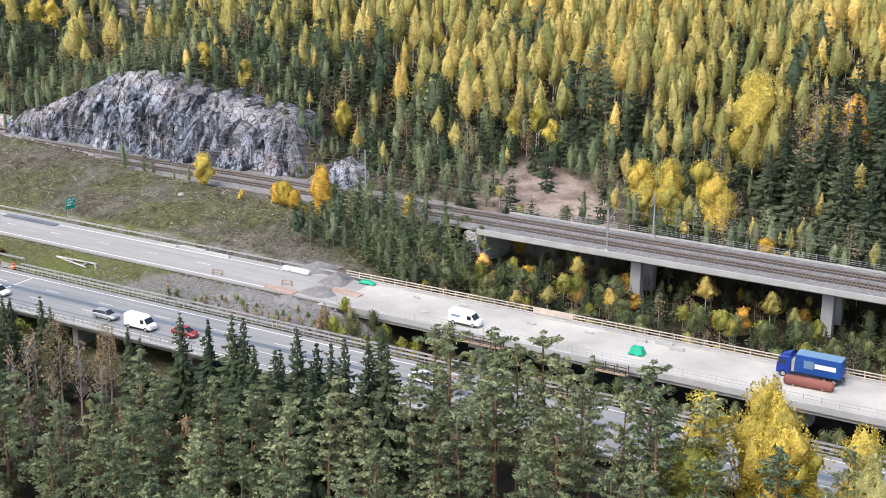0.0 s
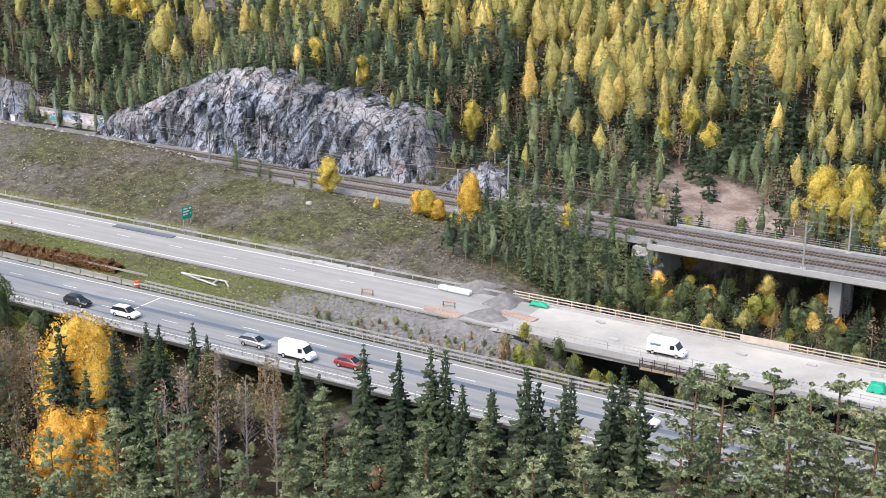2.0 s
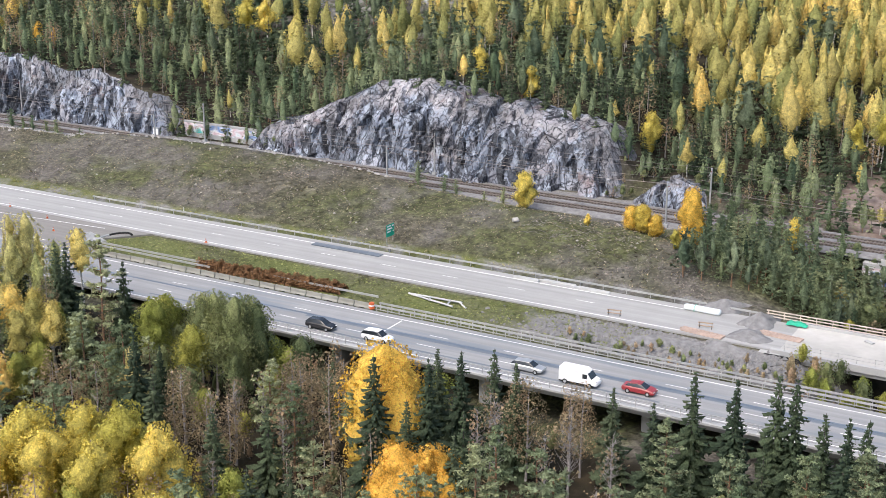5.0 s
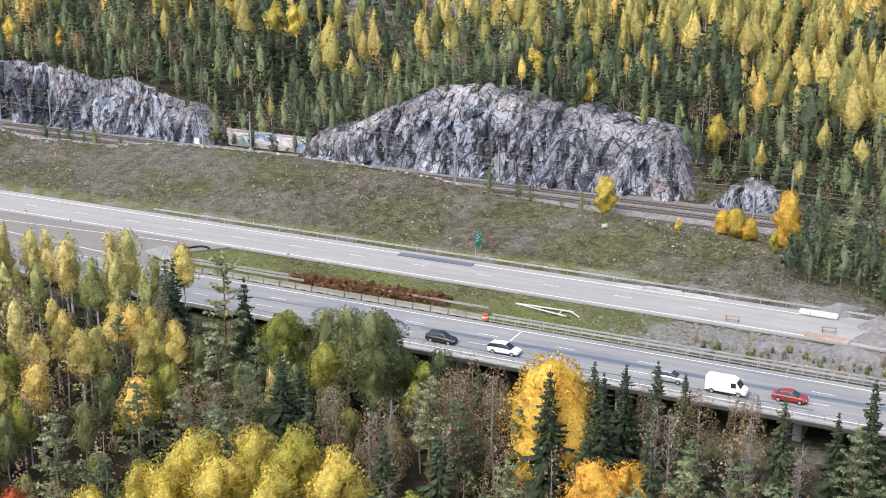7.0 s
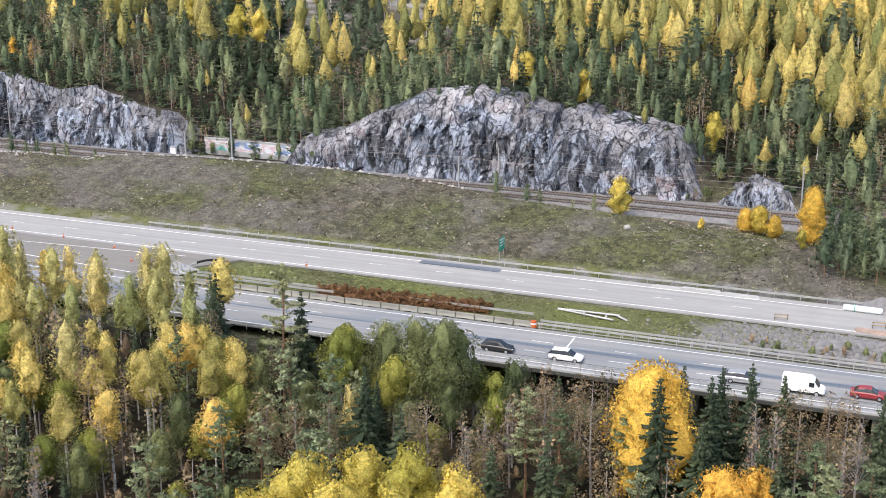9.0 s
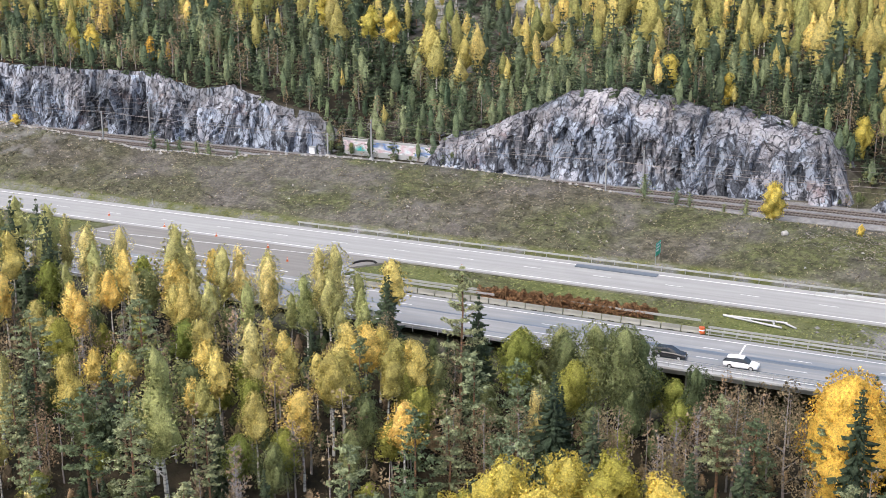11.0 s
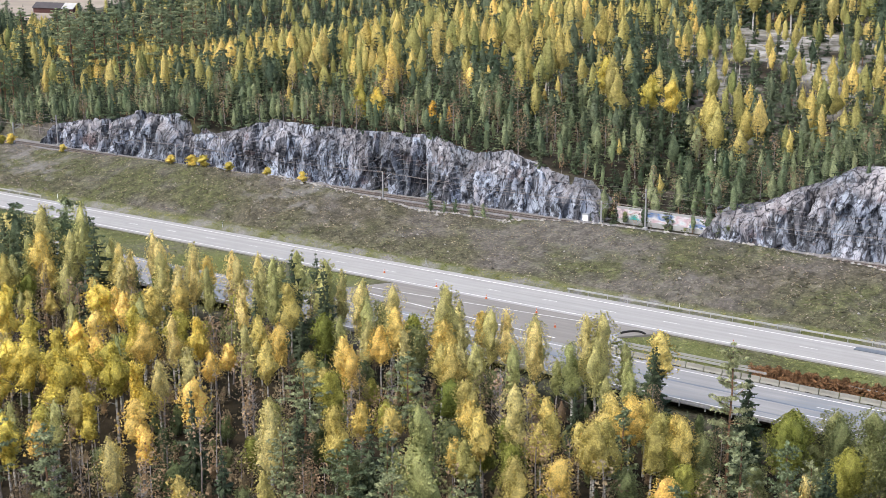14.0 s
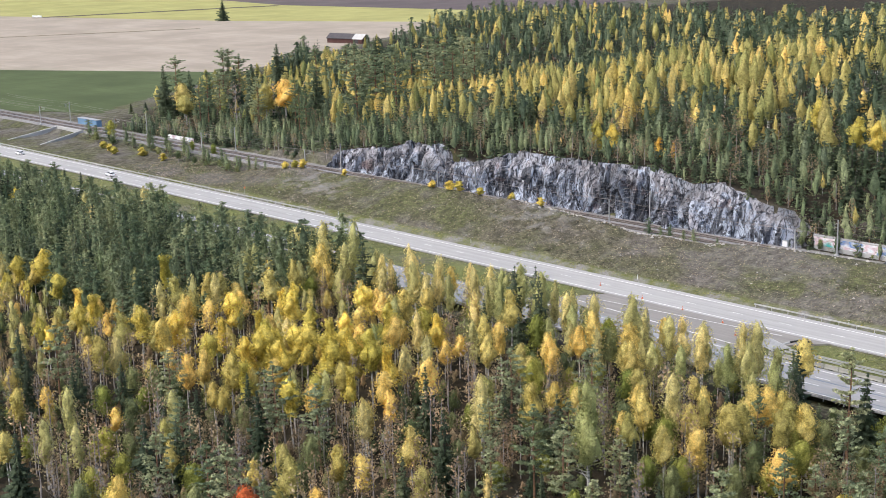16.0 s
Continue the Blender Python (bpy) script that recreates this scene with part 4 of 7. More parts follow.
KIND = {
    "birch": proto(leafy, BIRCH_BARK, "birch", "slender white-stemmed birch with yellow autumn leaves", "tree", "birch_tree", 5, 1, bole=0.46, width=1.95, leaves=1700, size=0.1, clumps=16, shape="egg", rough=0.6, bare=0.1, core=0.66),
    "pale_birch": proto(leafy, BIRCH_BARK, "pale_birch", "slender birch with thin pale yellow-green leaves", "tree", "birch_tree", 5, 2, bole=0.34, width=1.9, leaves=1600, size=0.1, clumps=16, shape="egg", rough=0.65, bare=0.22, core=0.5),
    "hill_birch": proto(leafy, BIRCH_BARK, "birch", "yellow birch", "tree", "birch_tree", 7, 17, bole=0.28, width=1.95, leaves=260, size=0.17, clumps=9, rough=0.6, core=0.78),
    "hill_pale_birch": proto(leafy, BIRCH_BARK, "pale_birch", "pale birch", "tree", "birch_tree", 7, 18, bole=0.22, width=1.8, leaves=260, size=0.17, clumps=9, rough=0.6, core=0.78),
    "golden": proto(leafy, GREY_BARK, "golden", "broad deciduous tree with dense golden leaves", "tree", "golden_tree", 3, 3, bole=0.05, width=3.0, leaves=4800, size=0.13, clumps=20, shape="dome", rough=0.78, core=0.86),
    "amber": proto(leafy, GREY_BARK, "amber", "rounded deciduous tree with dense amber-yellow leaves", "tree", "golden_tree", 3, 24, bole=0.04, width=3.0, leaves=5200, size=0.12, clumps=34, shape="dome", rough=0.45, core=0.84),
    "aspen": proto(leafy, BIRCH_BARK, "golden", "tall aspen with golden autumn leaves", "tree", "aspen_tree", 4, 4, bole=0.46, width=1.8, leaves=1900, size=0.11, clumps=12, shape="dome", rough=0.7, core=0.72),
    "orange": proto(leafy, GREY_BARK, "orange", "maple with orange autumn leaves", "tree", "maple_tree", 2, 5, bole=0.08, width=2.8, leaves=4400, size=0.13, clumps=20, shape="dome", rough=0.78, core=0.86),
    "red": proto(leafy, GREY_BARK, "red", "rowan with red autumn leaves", "tree", "rowan_tree", 1, 6, bole=0.15, width=2.0, leaves=2600, size=0.13, clumps=30, shape="dome", core=0.8),
    "lime": proto(leafy, GREY_BARK, "lime", "deciduous tree with yellow-green leaves", "tree", "deciduous_tree", 4, 7, bole=0.38, width=2.5, leaves=3600, size=0.115, clumps=16, shape="dome", rough=0.6, bare=0.05, core=0.6),
    "willow": proto(leafy, GREY_BARK, "willow", "dense willow with dull green leaves", "tree", "willow_tree", 4, 8, bole=0.32, width=2.7, leaves=3600, size=0.115, clumps=18, shape="dome", rough=0.62, core=0.5),
    "pine": proto(pine, PINE_BARK, "pine", "scots pine with reddish trunk and grey-green needles", "tree", "pine_tree", 5, 9, leaves=3200, size=0.1, bole=0.4, width=1.9, tiers=7, arms=5, pads=3, form="open", pad=0.2, flat=0.55),
    "full_pine": proto(pine, PINE_BARK, "pine", "bushy scots pine with grey-green needles", "tree", "pine_tree", 6, 19, leaves=4200, size=0.1, bole=0.18, width=2.2, tiers=9, arms=5, pads=3, form="full", pad=0.2, flat=0.6),
    "hill_pine": proto(pine, PINE_BARK, "dark_pine", "pine", "tree", "pine_tree", 6, 20, leaves=190, size=0.27, bole=0.2, width=2.3, tiers=7, arms=4, pads=1, form="full", pad=0.3, core=0.55),
    "young_pine": proto(pine, PINE_BARK, "young_pine", "young scots pine branched nearly to the ground", "tree", "young_pine_tree", 4, 10, leaves=2600, size=0.13, bole=0.05, width=2.9, tiers=9, arms=6, pads=2, form="full", pad=0.22, core=0.4, flat=0.7),
    "spruce": proto(spruce, DARK_BARK, "spruce", "dark pointed spruce with drooping branches", "tree", "spruce_tree", 5, 11, whorls=38, arms=10, width=2.5, kite=0.12, hang=0.3, ragged=0.4),
    "hill_spruce": proto(spruce, DARK_BARK, "spruce", "dark pointed spruce", "tree", "spruce_tree", 5, 14, whorls=13, arms=7, width=2.5, kite=0.2, hang=0.45, ragged=0.4),
    "small_spruce": proto(spruce, DARK_BARK, "spruce", "young dark spruce", "tree", "spruce_tree", 5, 15, whorls=11, arms=7, width=3.0, low=0.02, kite=0.2, hang=0.5, ragged=0.4),
    "small_pine": proto(pine, PINE_BARK, "young_pine", "young grey-green pine", "tree", "young_pine_tree", 6, 16, leaves=165, size=0.28, bole=0.05, width=2.7, tiers=7, arms=4, pads=1, form="full", pad=0.3, core=0.6),
    "mid_spruce": proto(spruce, DARK_BARK, "spruce", "dark pointed spruce", "tree", "spruce_tree", 4, 21, whorls=24, arms=9, width=2.5, kite=0.15, hang=0.4, ragged=0.4),
    "brown_scrub": proto(leafy, GREY_BARK, "brown", "brown scrub", "shrub", "scrub", 4, 22, bole=0.1, width=3.4, leaves=95, size=0.5, clumps=12, shape="dome", rough=0.6, core=0.55),
    "green_scrub": proto(leafy, GREY_BARK, "willow", "green scrub", "shrub", "scrub", 4, 23, bole=0.05, width=3.6, leaves=95, size=0.5, clumps=12, shape="dome", rough=0.6, core=0.7),
    "bare": proto(twiggy, GREY_BARK, "brown", "nearly leafless grey-brown tree", "tree", "bare_tree", 4, 12),
    "brown": proto(leafy, GREY_BARK, "brown", "thin tree with withered brown leaves", "tree", "withered_tree", 4, 13, bole=0.2, width=2.1, leaves=2000, size=0.1, clumps=22, shape="egg", rough=0.6, bare=0.25),
}
made = {}


def tree(kind, x, y, height, wide=1.0, turn=None):
    """One tree as a thing: trunk and crown under an empty at its foot."""
    K = KIND[kind]
    k = rng.integers(len(K["shapes"]))
    if (kind, k) not in made:
        (wv, wt), (lv, lt, ln) = K["shapes"][k]
        made[kind, k] = (mesh_from("trunk", wv, wt, [K["wood"]]), mesh_from("crown", lv, lt, [NEAR[K["leaf"]]], normals=ln))
    wood, crown = made[kind, k]
    z = float(land(x, y))
    root = holder(K["name"], x, y, z, label=K["label"], category=K["category"], group="trees along the road")
    root.matrix_basis = pose(x, y, z, 0, 0, rng.uniform(0, 360) if turn is None else turn) @ Matrix.Diagonal((height / 10 * wide, height / 10 * wide, height / 10, 1))
    sharing("trunk", wood, root)
    sharing("crown", crown, root)
    return root


def thinned(shape, keep, grow, rg):
    """A lighter copy of a shape for trees far off: fewer, larger leaves round the same inner mass."""
    V, T, N = shape
    loose = (T[:, 1] == T[:, 0] + 1) & (T[:, 2] == T[:, 0] + 2) & (T[:, 0] % 3 == 0) & (T[:, 0] == 3 * np.arange(len(T)))
    n = int(loose.sum())
    if n < 100:
        return V, T, N
    pick = rg.permutation(n)[: int(n * keep)]
    W = V[: 3 * n].reshape(n, 3, 3)[pick]
    c = W.mean(1, keepdims=True)
    W = c + (W - c) * grow
    leaves = (W.reshape(-1, 3), np.arange(3 * len(pick)).reshape(-1, 3), N[: 3 * n].reshape(n, 3, 3)[pick].reshape(-1, 3))
    if len(T) == n:
        return leaves
    return filled(leaves, (V[3 * n :], T[n:] - 3 * n, N[3 * n :]))


def wood_lot(name, label, kind, X, Y, Hs, keep=0.3, grow=1.8, wide=1.0, leaves=FAR):
    """Many trees of one kind in one mesh, for woods that nobody could count."""
    K = KIND[kind]
    rg = np.random.default_rng(len(X) + int(abs(X[0])) if len(X) else 0)
    shapes = [(thinned(l, keep, grow, rg), (*w, rounded(*w))) for w, l in K["shapes"]]
    V, T, M, A, B, o = [], [], [], [], [], 0
    Zs = land(X, Y)
    stemmed = 20 if len(X) > 900 else 40
    for x, y, z, h in zip(X, Y, Zs, Hs):
        (lv, lt, ln), (wv, wt, wn) = shapes[rg.integers(len(shapes))]
        ang = rg.uniform(0, 2 * np.pi)
        c, s = np.cos(ang), np.sin(ang)
        w = wide * rg.uniform(0.85, 1.2)
        tint = rg.uniform()
        for v, t, b, m in ((lv, lt, ln, 1), (wv, wt, wn, 0)):
            if m == 0:
                top = t[:stemmed].max() + 1
                v, b, t = v[:top], b[:top], t[:stemmed]
            k = h / 10
            q = np.stack([(v[:, 0] * c - v[:, 1] * s) * k * w + x, (v[:, 0] * s + v[:, 1] * c) * k * w + y, v[:, 2] * k + z], -1)
            V.append(q)
            B.append(np.stack([b[:, 0] * c - b[:, 1] * s, b[:, 0] * s + b[:, 1] * c, b[:, 2]], -1))
            T.append(t + o)
            M.append(np.full(len(t), m))
            A.append(np.full(len(v), tint))
            o += len(v)
    me = mesh_from(name, np.concatenate(V), np.concatenate(T), [K["wood"], leaves[K["leaf"]]], np.concatenate(M), False, [("tint", np.concatenate(A))], np.concatenate(B))
    return tagged(new(name, me), label, "forest", kind="stuff")


def scatter(n, x0, x1, y0, y1, gap, keep, seed):
    """Places at least gap apart for which keep(x, y) beats a throw."""
    rg = np.random.default_rng(seed)
    cell, out = {}, []
    X, Y, U = rg.uniform(x0, x1, n), rg.uniform(y0, y1, n), rg.uniform(0, 1, n)
    ok = U < keep(X, Y)
    for x, y in zip(X[ok], Y[ok]):
        i, j = int(x // gap), int(y // gap)
        if all((x - a) ** 2 + (y - b) ** 2 > gap * gap for p in (-1, 0, 1) for q in (-1, 0, 1) for a, b in cell.get((i + p, j + q), ())):
            cell.setdefault((i, j), []).append((x, y))
            out.append((x, y))
    return np.array(out).reshape(-1, 2)


# ---- the wooded hill behind the railway ----
def bare_rock(x, y):
    """The open lichen-covered hilltop."""
    across = x + 300 + 0.45 * (y - 385)
    return np.exp(-((across / 52) ** 2 + ((y - 378) / 85) ** 2) ** 1.5)


def scree(x, y):
    return np.clip(1.2 * np.exp(-(((x + 105 + 0.25 * (y - 224)) / 18) ** 2 + ((y - 223) / 17) ** 2) ** 2), 0, 1.08)


def hill_edge(x, y):
    inside = (y > 218 + np.where((x > -455) & (x < -160), 1.5, 0) - np.where(x > -125, 8, 0)) & (x > field_edge(y))
    return inside * (1 - 0.9 * scree(x, y)) * (1 - 0.9 * bare_rock(x, y))


def lots(groups, pts, kinds, size, keep, grow):
    for k, (kind, name, label) in enumerate(groups[: len(keep)]):
        w = kinds == k
        if w.any():
            wood_lot(name, label, kind, pts[w, 0], pts[w, 1], size[w], keep=keep[k], grow=grow[k], wide=1.15 if "birch" in kind else 1.3)


rg = np.random.default_rng(5)
# young growth on the brow above the cutting
pts = scatter(22000, -600, 60, 212, 268, 2.55, lambda x, y: np.maximum(hill_edge(x, y), (y > 213.5) * ((x > -142) | ((x > -270) & (x < -240)) | (x < -455)) * (x > field_edge(y)) * (1 - 0.9 * scree(x, y))) * step(275, 245, y), 20)
u = rg.uniform(size=len(pts))
kinds = np.where(u < 0.40, 0, np.where(u < 0.86, 1, np.where(u < 0.86 + 0.05 * step(-250, -200, pts[:, 0]) + 0.012, 2, 3)))
size = rg.uniform(3.6, 8.0, len(pts)) * np.where(kinds > 1, 1.15, 1.0) * (1 + 0.25 * step(225, 250, pts[:, 1]))
lots((("small_spruce", "young_spruce_wood", "young dark spruces on the brow above the cutting"), ("small_pine", "young_pine_wood", "young grey-green pines on the brow above the cutting"), ("hill_birch", "young_birch_wood", "young yellow birches on the brow above the cutting"), ("brown", "brushwood", "withered brown brushwood on the brow")), pts, kinds, size, (1, 1, 0.8, 0.16), (1, 1, 1.1, 2.2))
# the grown wood behind it
pts = scatter(26000, -760, 60, 246, 420, 3.9, lambda x, y: hill_edge(x, y) * step(243, 262, y) * (1 - 0.35 * step(320, 360, y)), 21)
u = rg.uniform(size=len(pts))
px, py = pts[:, 0], pts[:, 1]
share = (0.36 + 0.55 * step(-230, -130, px) * step(236, 262, py) + 0.15 * step(285, 310, py) + 0.4 * step(-440, -400, px) * step(-310, -370, px) * step(255, 275, py)) * np.clip(0.9 + 0.75 * wave(px, py, 16, 2), 0.15, 1.5) - 0.9 * step(-76, -64, px) * step(300, 280, py)
kinds = np.where(u < share * 0.6, 0, np.where(u < share, 1, np.where(u < share + (1 - share) * 0.55, 2, 3)))
size = np.where(kinds < 2, 14.5, 12.0) * rg.uniform(0.6, 1.25, len(pts)) * (1 + 0.5 * step(340, 400, py) * (kinds > 1) - 0.15 * step(-440, -520, px) - 0.45 * bare_rock(px, py))
HILL = (("hill_birch", "birch_wood", "yellow autumn birch wood on the hillside"), ("hill_pale_birch", "pale_birch_wood", "pale yellow-green birches on the hillside"), ("hill_spruce", "spruce_wood", "dark spruce wood on the hillside"), ("hill_pine", "pine_wood", "grey-green pine wood on the hillside"))
lots(HILL, pts, kinds, size, (1, 1, 1, 1), (1, 1, 1, 1))
pts = scatter(9000, -240, 40, 266, 425, 4.0, lambda x, y: step(262, 285, y) * step(-250, -215, x) * 0.9 * (1 - step(-76, -64, x) * step(310, 290, y)), 23)
kinds = (rg.uniform(size=len(pts)) < 0.5).astype(int)
lots(HILL, pts, kinds, rg.uniform(8, 16, len(pts)), (0.8, 0.8), (1.1, 1.1))
# the tall wood along the ridge and the fields
pts = scatter(9000, -920, -225, 410, 800, 7.0, lambda x, y: (x > field_edge(y)) * (1 - 0.3 * step(560, 600, y)), 22)
u = rg.uniform(size=len(pts))
kinds = np.where(u < 0.16, 0, np.where(u < 0.3, 1, np.where(u < 0.62, 2, 3)))
size = rg.uniform(15, 23, len(pts)) * (0.5 + 0.5 * step(-600, -360, pts[:, 0]) + 0.35 * step(470, 620, pts[:, 1]))
lots(HILL, pts, kinds, size, (0.5, 0.5, 1, 0.55), (1.4, 1.4, 1, 1.35))

# ---- the forest before the road ----
taken = {}


def free(x, y, gap):
    i, j = int(x // 4), int(y // 4)
    return all((x - a) ** 2 + (y - b) ** 2 > gap * gap for p in (-1, 0, 1) for q in (-1, 0, 1) for a, b in taken.get((i + p, j + q), ()))


def take(x, y):
    taken.setdefault((int(x // 4), int(y // 4)), []).append((x, y))


def stand(kind, wide, flat):
    for x, y, h in zip(flat[::3], flat[1::3], flat[2::3]):
        tree(kind, x, y, h, wide)
        take(x, y)


stand("spruce", 1.0, [-111, 118, 16, -106, 118, 16, -99, 117, 18, -85, 110, 21, -84, 119, 17, -77, 114, 19, -101, 117, 18, -121, 118, 13, -144, 116, 13, -139, 113, 15, -144, 101, 18, -130, 95, 14, -139, 100, 14, -132, 114, 15, -93, 117, 15, -208, 115, 14, -219, 118, 8, -194, 114, 16, -139, 105, 17, -136, 116, 15, -180, 78, 12, -160, 91, 13, -114, 113, 14, -209, 118, 13, -178, 98, 16, -211, 78, 10])
stand("pine", 0.72, [-56, 114, 22, -48, 117, 20, -45, 108, 22, -52, 110, 19, -60, 112, 17, -42, 112, 20, -64, 108, 16])
stand("spruce", 1.0, [-82, 113, 18, -77, 117, 19, -73, 112, 19, -90, 112, 17, -95, 114, 16, -87, 117, 17, -80, 106, 18, -91, 106, 17])
stand("pine", 1.0, [-69, 116, 20, -65, 113, 22, -61, 117, 21, -57, 110, 21, -54, 117, 22, -50, 113, 21, -40, 116, 22, -37, 110, 21, -33, 115, 20, -46, 104, 20, -66, 106, 18, -58, 104, 18])
stand("full_pine", 1.0, [-89, 109, 15, -84, 111, 15, -70, 102, 15, -75, 115, 15, -61, 104, 15, -54, 101, 14, -50, 107, 15, -102, 103, 15, -107, 98, 14, -104, 86, 14, -125, 90, 16, -152, 76, 14, -94, 105, 15, -88, 104, 15, -79, 109, 15, -111, 110, 14, -84, 106, 14, -99, 99, 14, -182, 97, 14, -143, 87, 14, -121, 97, 14, -155, 100, 13])
stand("pine", 1.0, [-220, 66, 17, -222, 59, 13, -231, 92, 16, -263, 51, 18, -213, 65, 16, -289, 47, 15, -251, 30, 14])
stand("pine", 0.8, [-195, 110, 21])
stand("golden", 0.7, [-29, 122, 20, -25, 118, 17, -18, 122, 17])
stand("aspen", 1.5, [-35, 119, 18, -23, 119, 14])
stand("lime", 1.2, [-34, 113, 15])
stand("amber", 1.0, [-146, 105, 18])
stand("golden", 1.0, [-153, 74, 12, -185, 70, 11, -182, 75, 12.2, -176, 78, 15, -171, 81, 15.3, -166, 83, 15.6, -161, 83, 13.8, -178, 74, 13, -172, 76, 14, -166, 78, 13.5])
stand("orange", 1.0, [-135, 92, 14, -132, 94, 13])
stand("red", 1.0, [-192, 66, 10, -239, 28, 11])
stand("brown", 1.0, [-158, 104, 15, -173, 99, 12, -164, 100, 12, -132, 114, 13, -127, 119, 12, -164, 95, 12, -152, 104, 16, -185, 94, 12, -172, 100, 12, -162, 96, 11, -130, 113, 14, -125, 118, 13, -181, 94, 13, -170, 97, 14, -157, 105, 14, -189, 94, 10])
stand("bare", 1.0, [-119, 97, 11, -123, 110, 14, -132, 109, 13, -124, 106, 12, -117, 108, 13, -134, 108, 12, -135, 113, 12, -115, 99, 10, -162, 104, 12, -165, 97, 12, -156, 99, 11, -159, 106, 13, -164, 100, 12, -203, 81, 11])
stand("willow", 0.9, [-176, 119, 14, -184, 119, 11, -166, 117, 11, -172, 111, 9, -184, 119, 13, -174, 114, 16, -173, 117, 14, -183, 109, 9, -180, 117, 10, -178, 114, 16, -183, 117, 13, -199, 91, 10, -204, 78, 9, -173, 113, 10, -198, 85, 9])
stand("lime", 0.95, [-188, 113, 13, -180, 111, 12, -194, 93, 9, -189, 116, 12, -202, 109, 9, -204, 81, 9, -195, 98, 9, -195, 94, 9, -213, 88, 10, -208, 77, 9, -244, 92, 11, -189, 117, 12, -219, 91, 10, -199, 102, 8, -172, 119, 9])
stand("pale_birch", 1.15, [-216, 114, 14, -219, 117, 16, -236, 119, 14, -228, 118, 14, -216, 94, 15, -266, 117, 17, -213, 70, 22, -242, 119, 14, -234, 120, 14, -226, 115, 14, -219, 113, 13, -218, 119, 16, -241, 114, 18, -255, 120, 14, -258, 116, 14, -237, 72, 16, -219, 77, 14, -244, 118, 14, -287, 98, 13, -14, 110, 20])
stand("birch", 1.15, [-204, 95, 13, -208, 104, 12, -205, 107, 11, -200, 106, 11, -193, 89, 12, -204, 92, 14, -205, 103, 13, -201, 103, 12, -198, 104, 12, -226, 97, 12, -203, 83, 13, -236, 106, 12, -200, 99, 12, -207, 97, 10])
stand("aspen", 1.15, [-289, 67, 15, -283, 67, 14, -284, 73, 15, -276, 72, 15, -275, 76, 15, -271, 78, 15, -266, 77, 14, -290, 64, 14, -380, 71, 14, -348, 83, 15, -342, 62, 13, -469, 108, 10])
stand("pale_birch", 1.15, [-345, 119, 15, -330, 114, 19, -323, 117, 19, -329, 110, 14, -316, 115, 13, -313, 105, 13, -344, 117, 15, -347, 107, 12, -331, 85, 13, -341, 100, 13, -282, 20, 12, -312, 50, 13, -253, 61, 12, -280, 42, 12])

# what grows where, as shares of kinds
ZONES = {
    "pines": dict(full_pine=0.62, pine=0.24, spruce=0.06, brown=0.05, birch=0.03),
    "spruces": dict(spruce=0.56, full_pine=0.14, bare=0.10, brown=0.20),
    "withered": dict(bare=0.26, brown=0.44, spruce=0.16, pine=0.08, lime=0.06),
    "mixed": dict(willow=0.36, lime=0.10, full_pine=0.18, spruce=0.18, brown=0.12, pale_birch=0.06),
    "low": dict(brown=0.24, bare=0.2, full_pine=0.14, spruce=0.14, lime=0.12, willow=0.16),
    "roadside": dict(pale_birch=0.46, spruce=0.10, birch=0.12, willow=0.14, brown=0.10, lime=0.08),
    "birches": dict(birch=0.24, lime=0.13, willow=0.20, brown=0.20, pale_birch=0.05, bare=0.18),
    "thicket": dict(bare=0.30, birch=0.17, lime=0.10, willow=0.13, brown=0.16, pine=0.03, spruce=0.08, pale_birch=0.03),
    "plantation": dict(young_pine=0.66, spruce=0.32, pale_birch=0.02),
    "tall_birches": dict(birch=0.31, pale_birch=0.14, bare=0.15, brown=0.11, pine=0.02, spruce=0.04, aspen=0.14, lime=0.05, willow=0.04),
}


def zone(x, y):
    if x > -78:
        return "pines"
    if x > -142:
        return "spruces" if y > 105 else "pines"
    if x > -174:
        return "withered" if y > 84 else "low"
    if x > -206:
        return "mixed" if y > 88 else "low"
    if x < -328 - 0.3 * (120 - y) and y > 70:
        return "plantation"
    if y > 107:
        return "roadside"
    if x > -262:
        return "birches" if y > 86 else "thicket"
    if y < 56 and x > -335:
        return "thicket"
    return "tall_birches" if y < 100 or x < -300 else "birches"


def reach(x, y):
    """How high tops may come, so that the road stays in sight beyond them."""
    open_road = 0.37 * (127 - y) + 2.4
    return open_road if -205 < x < -85 else 30.0


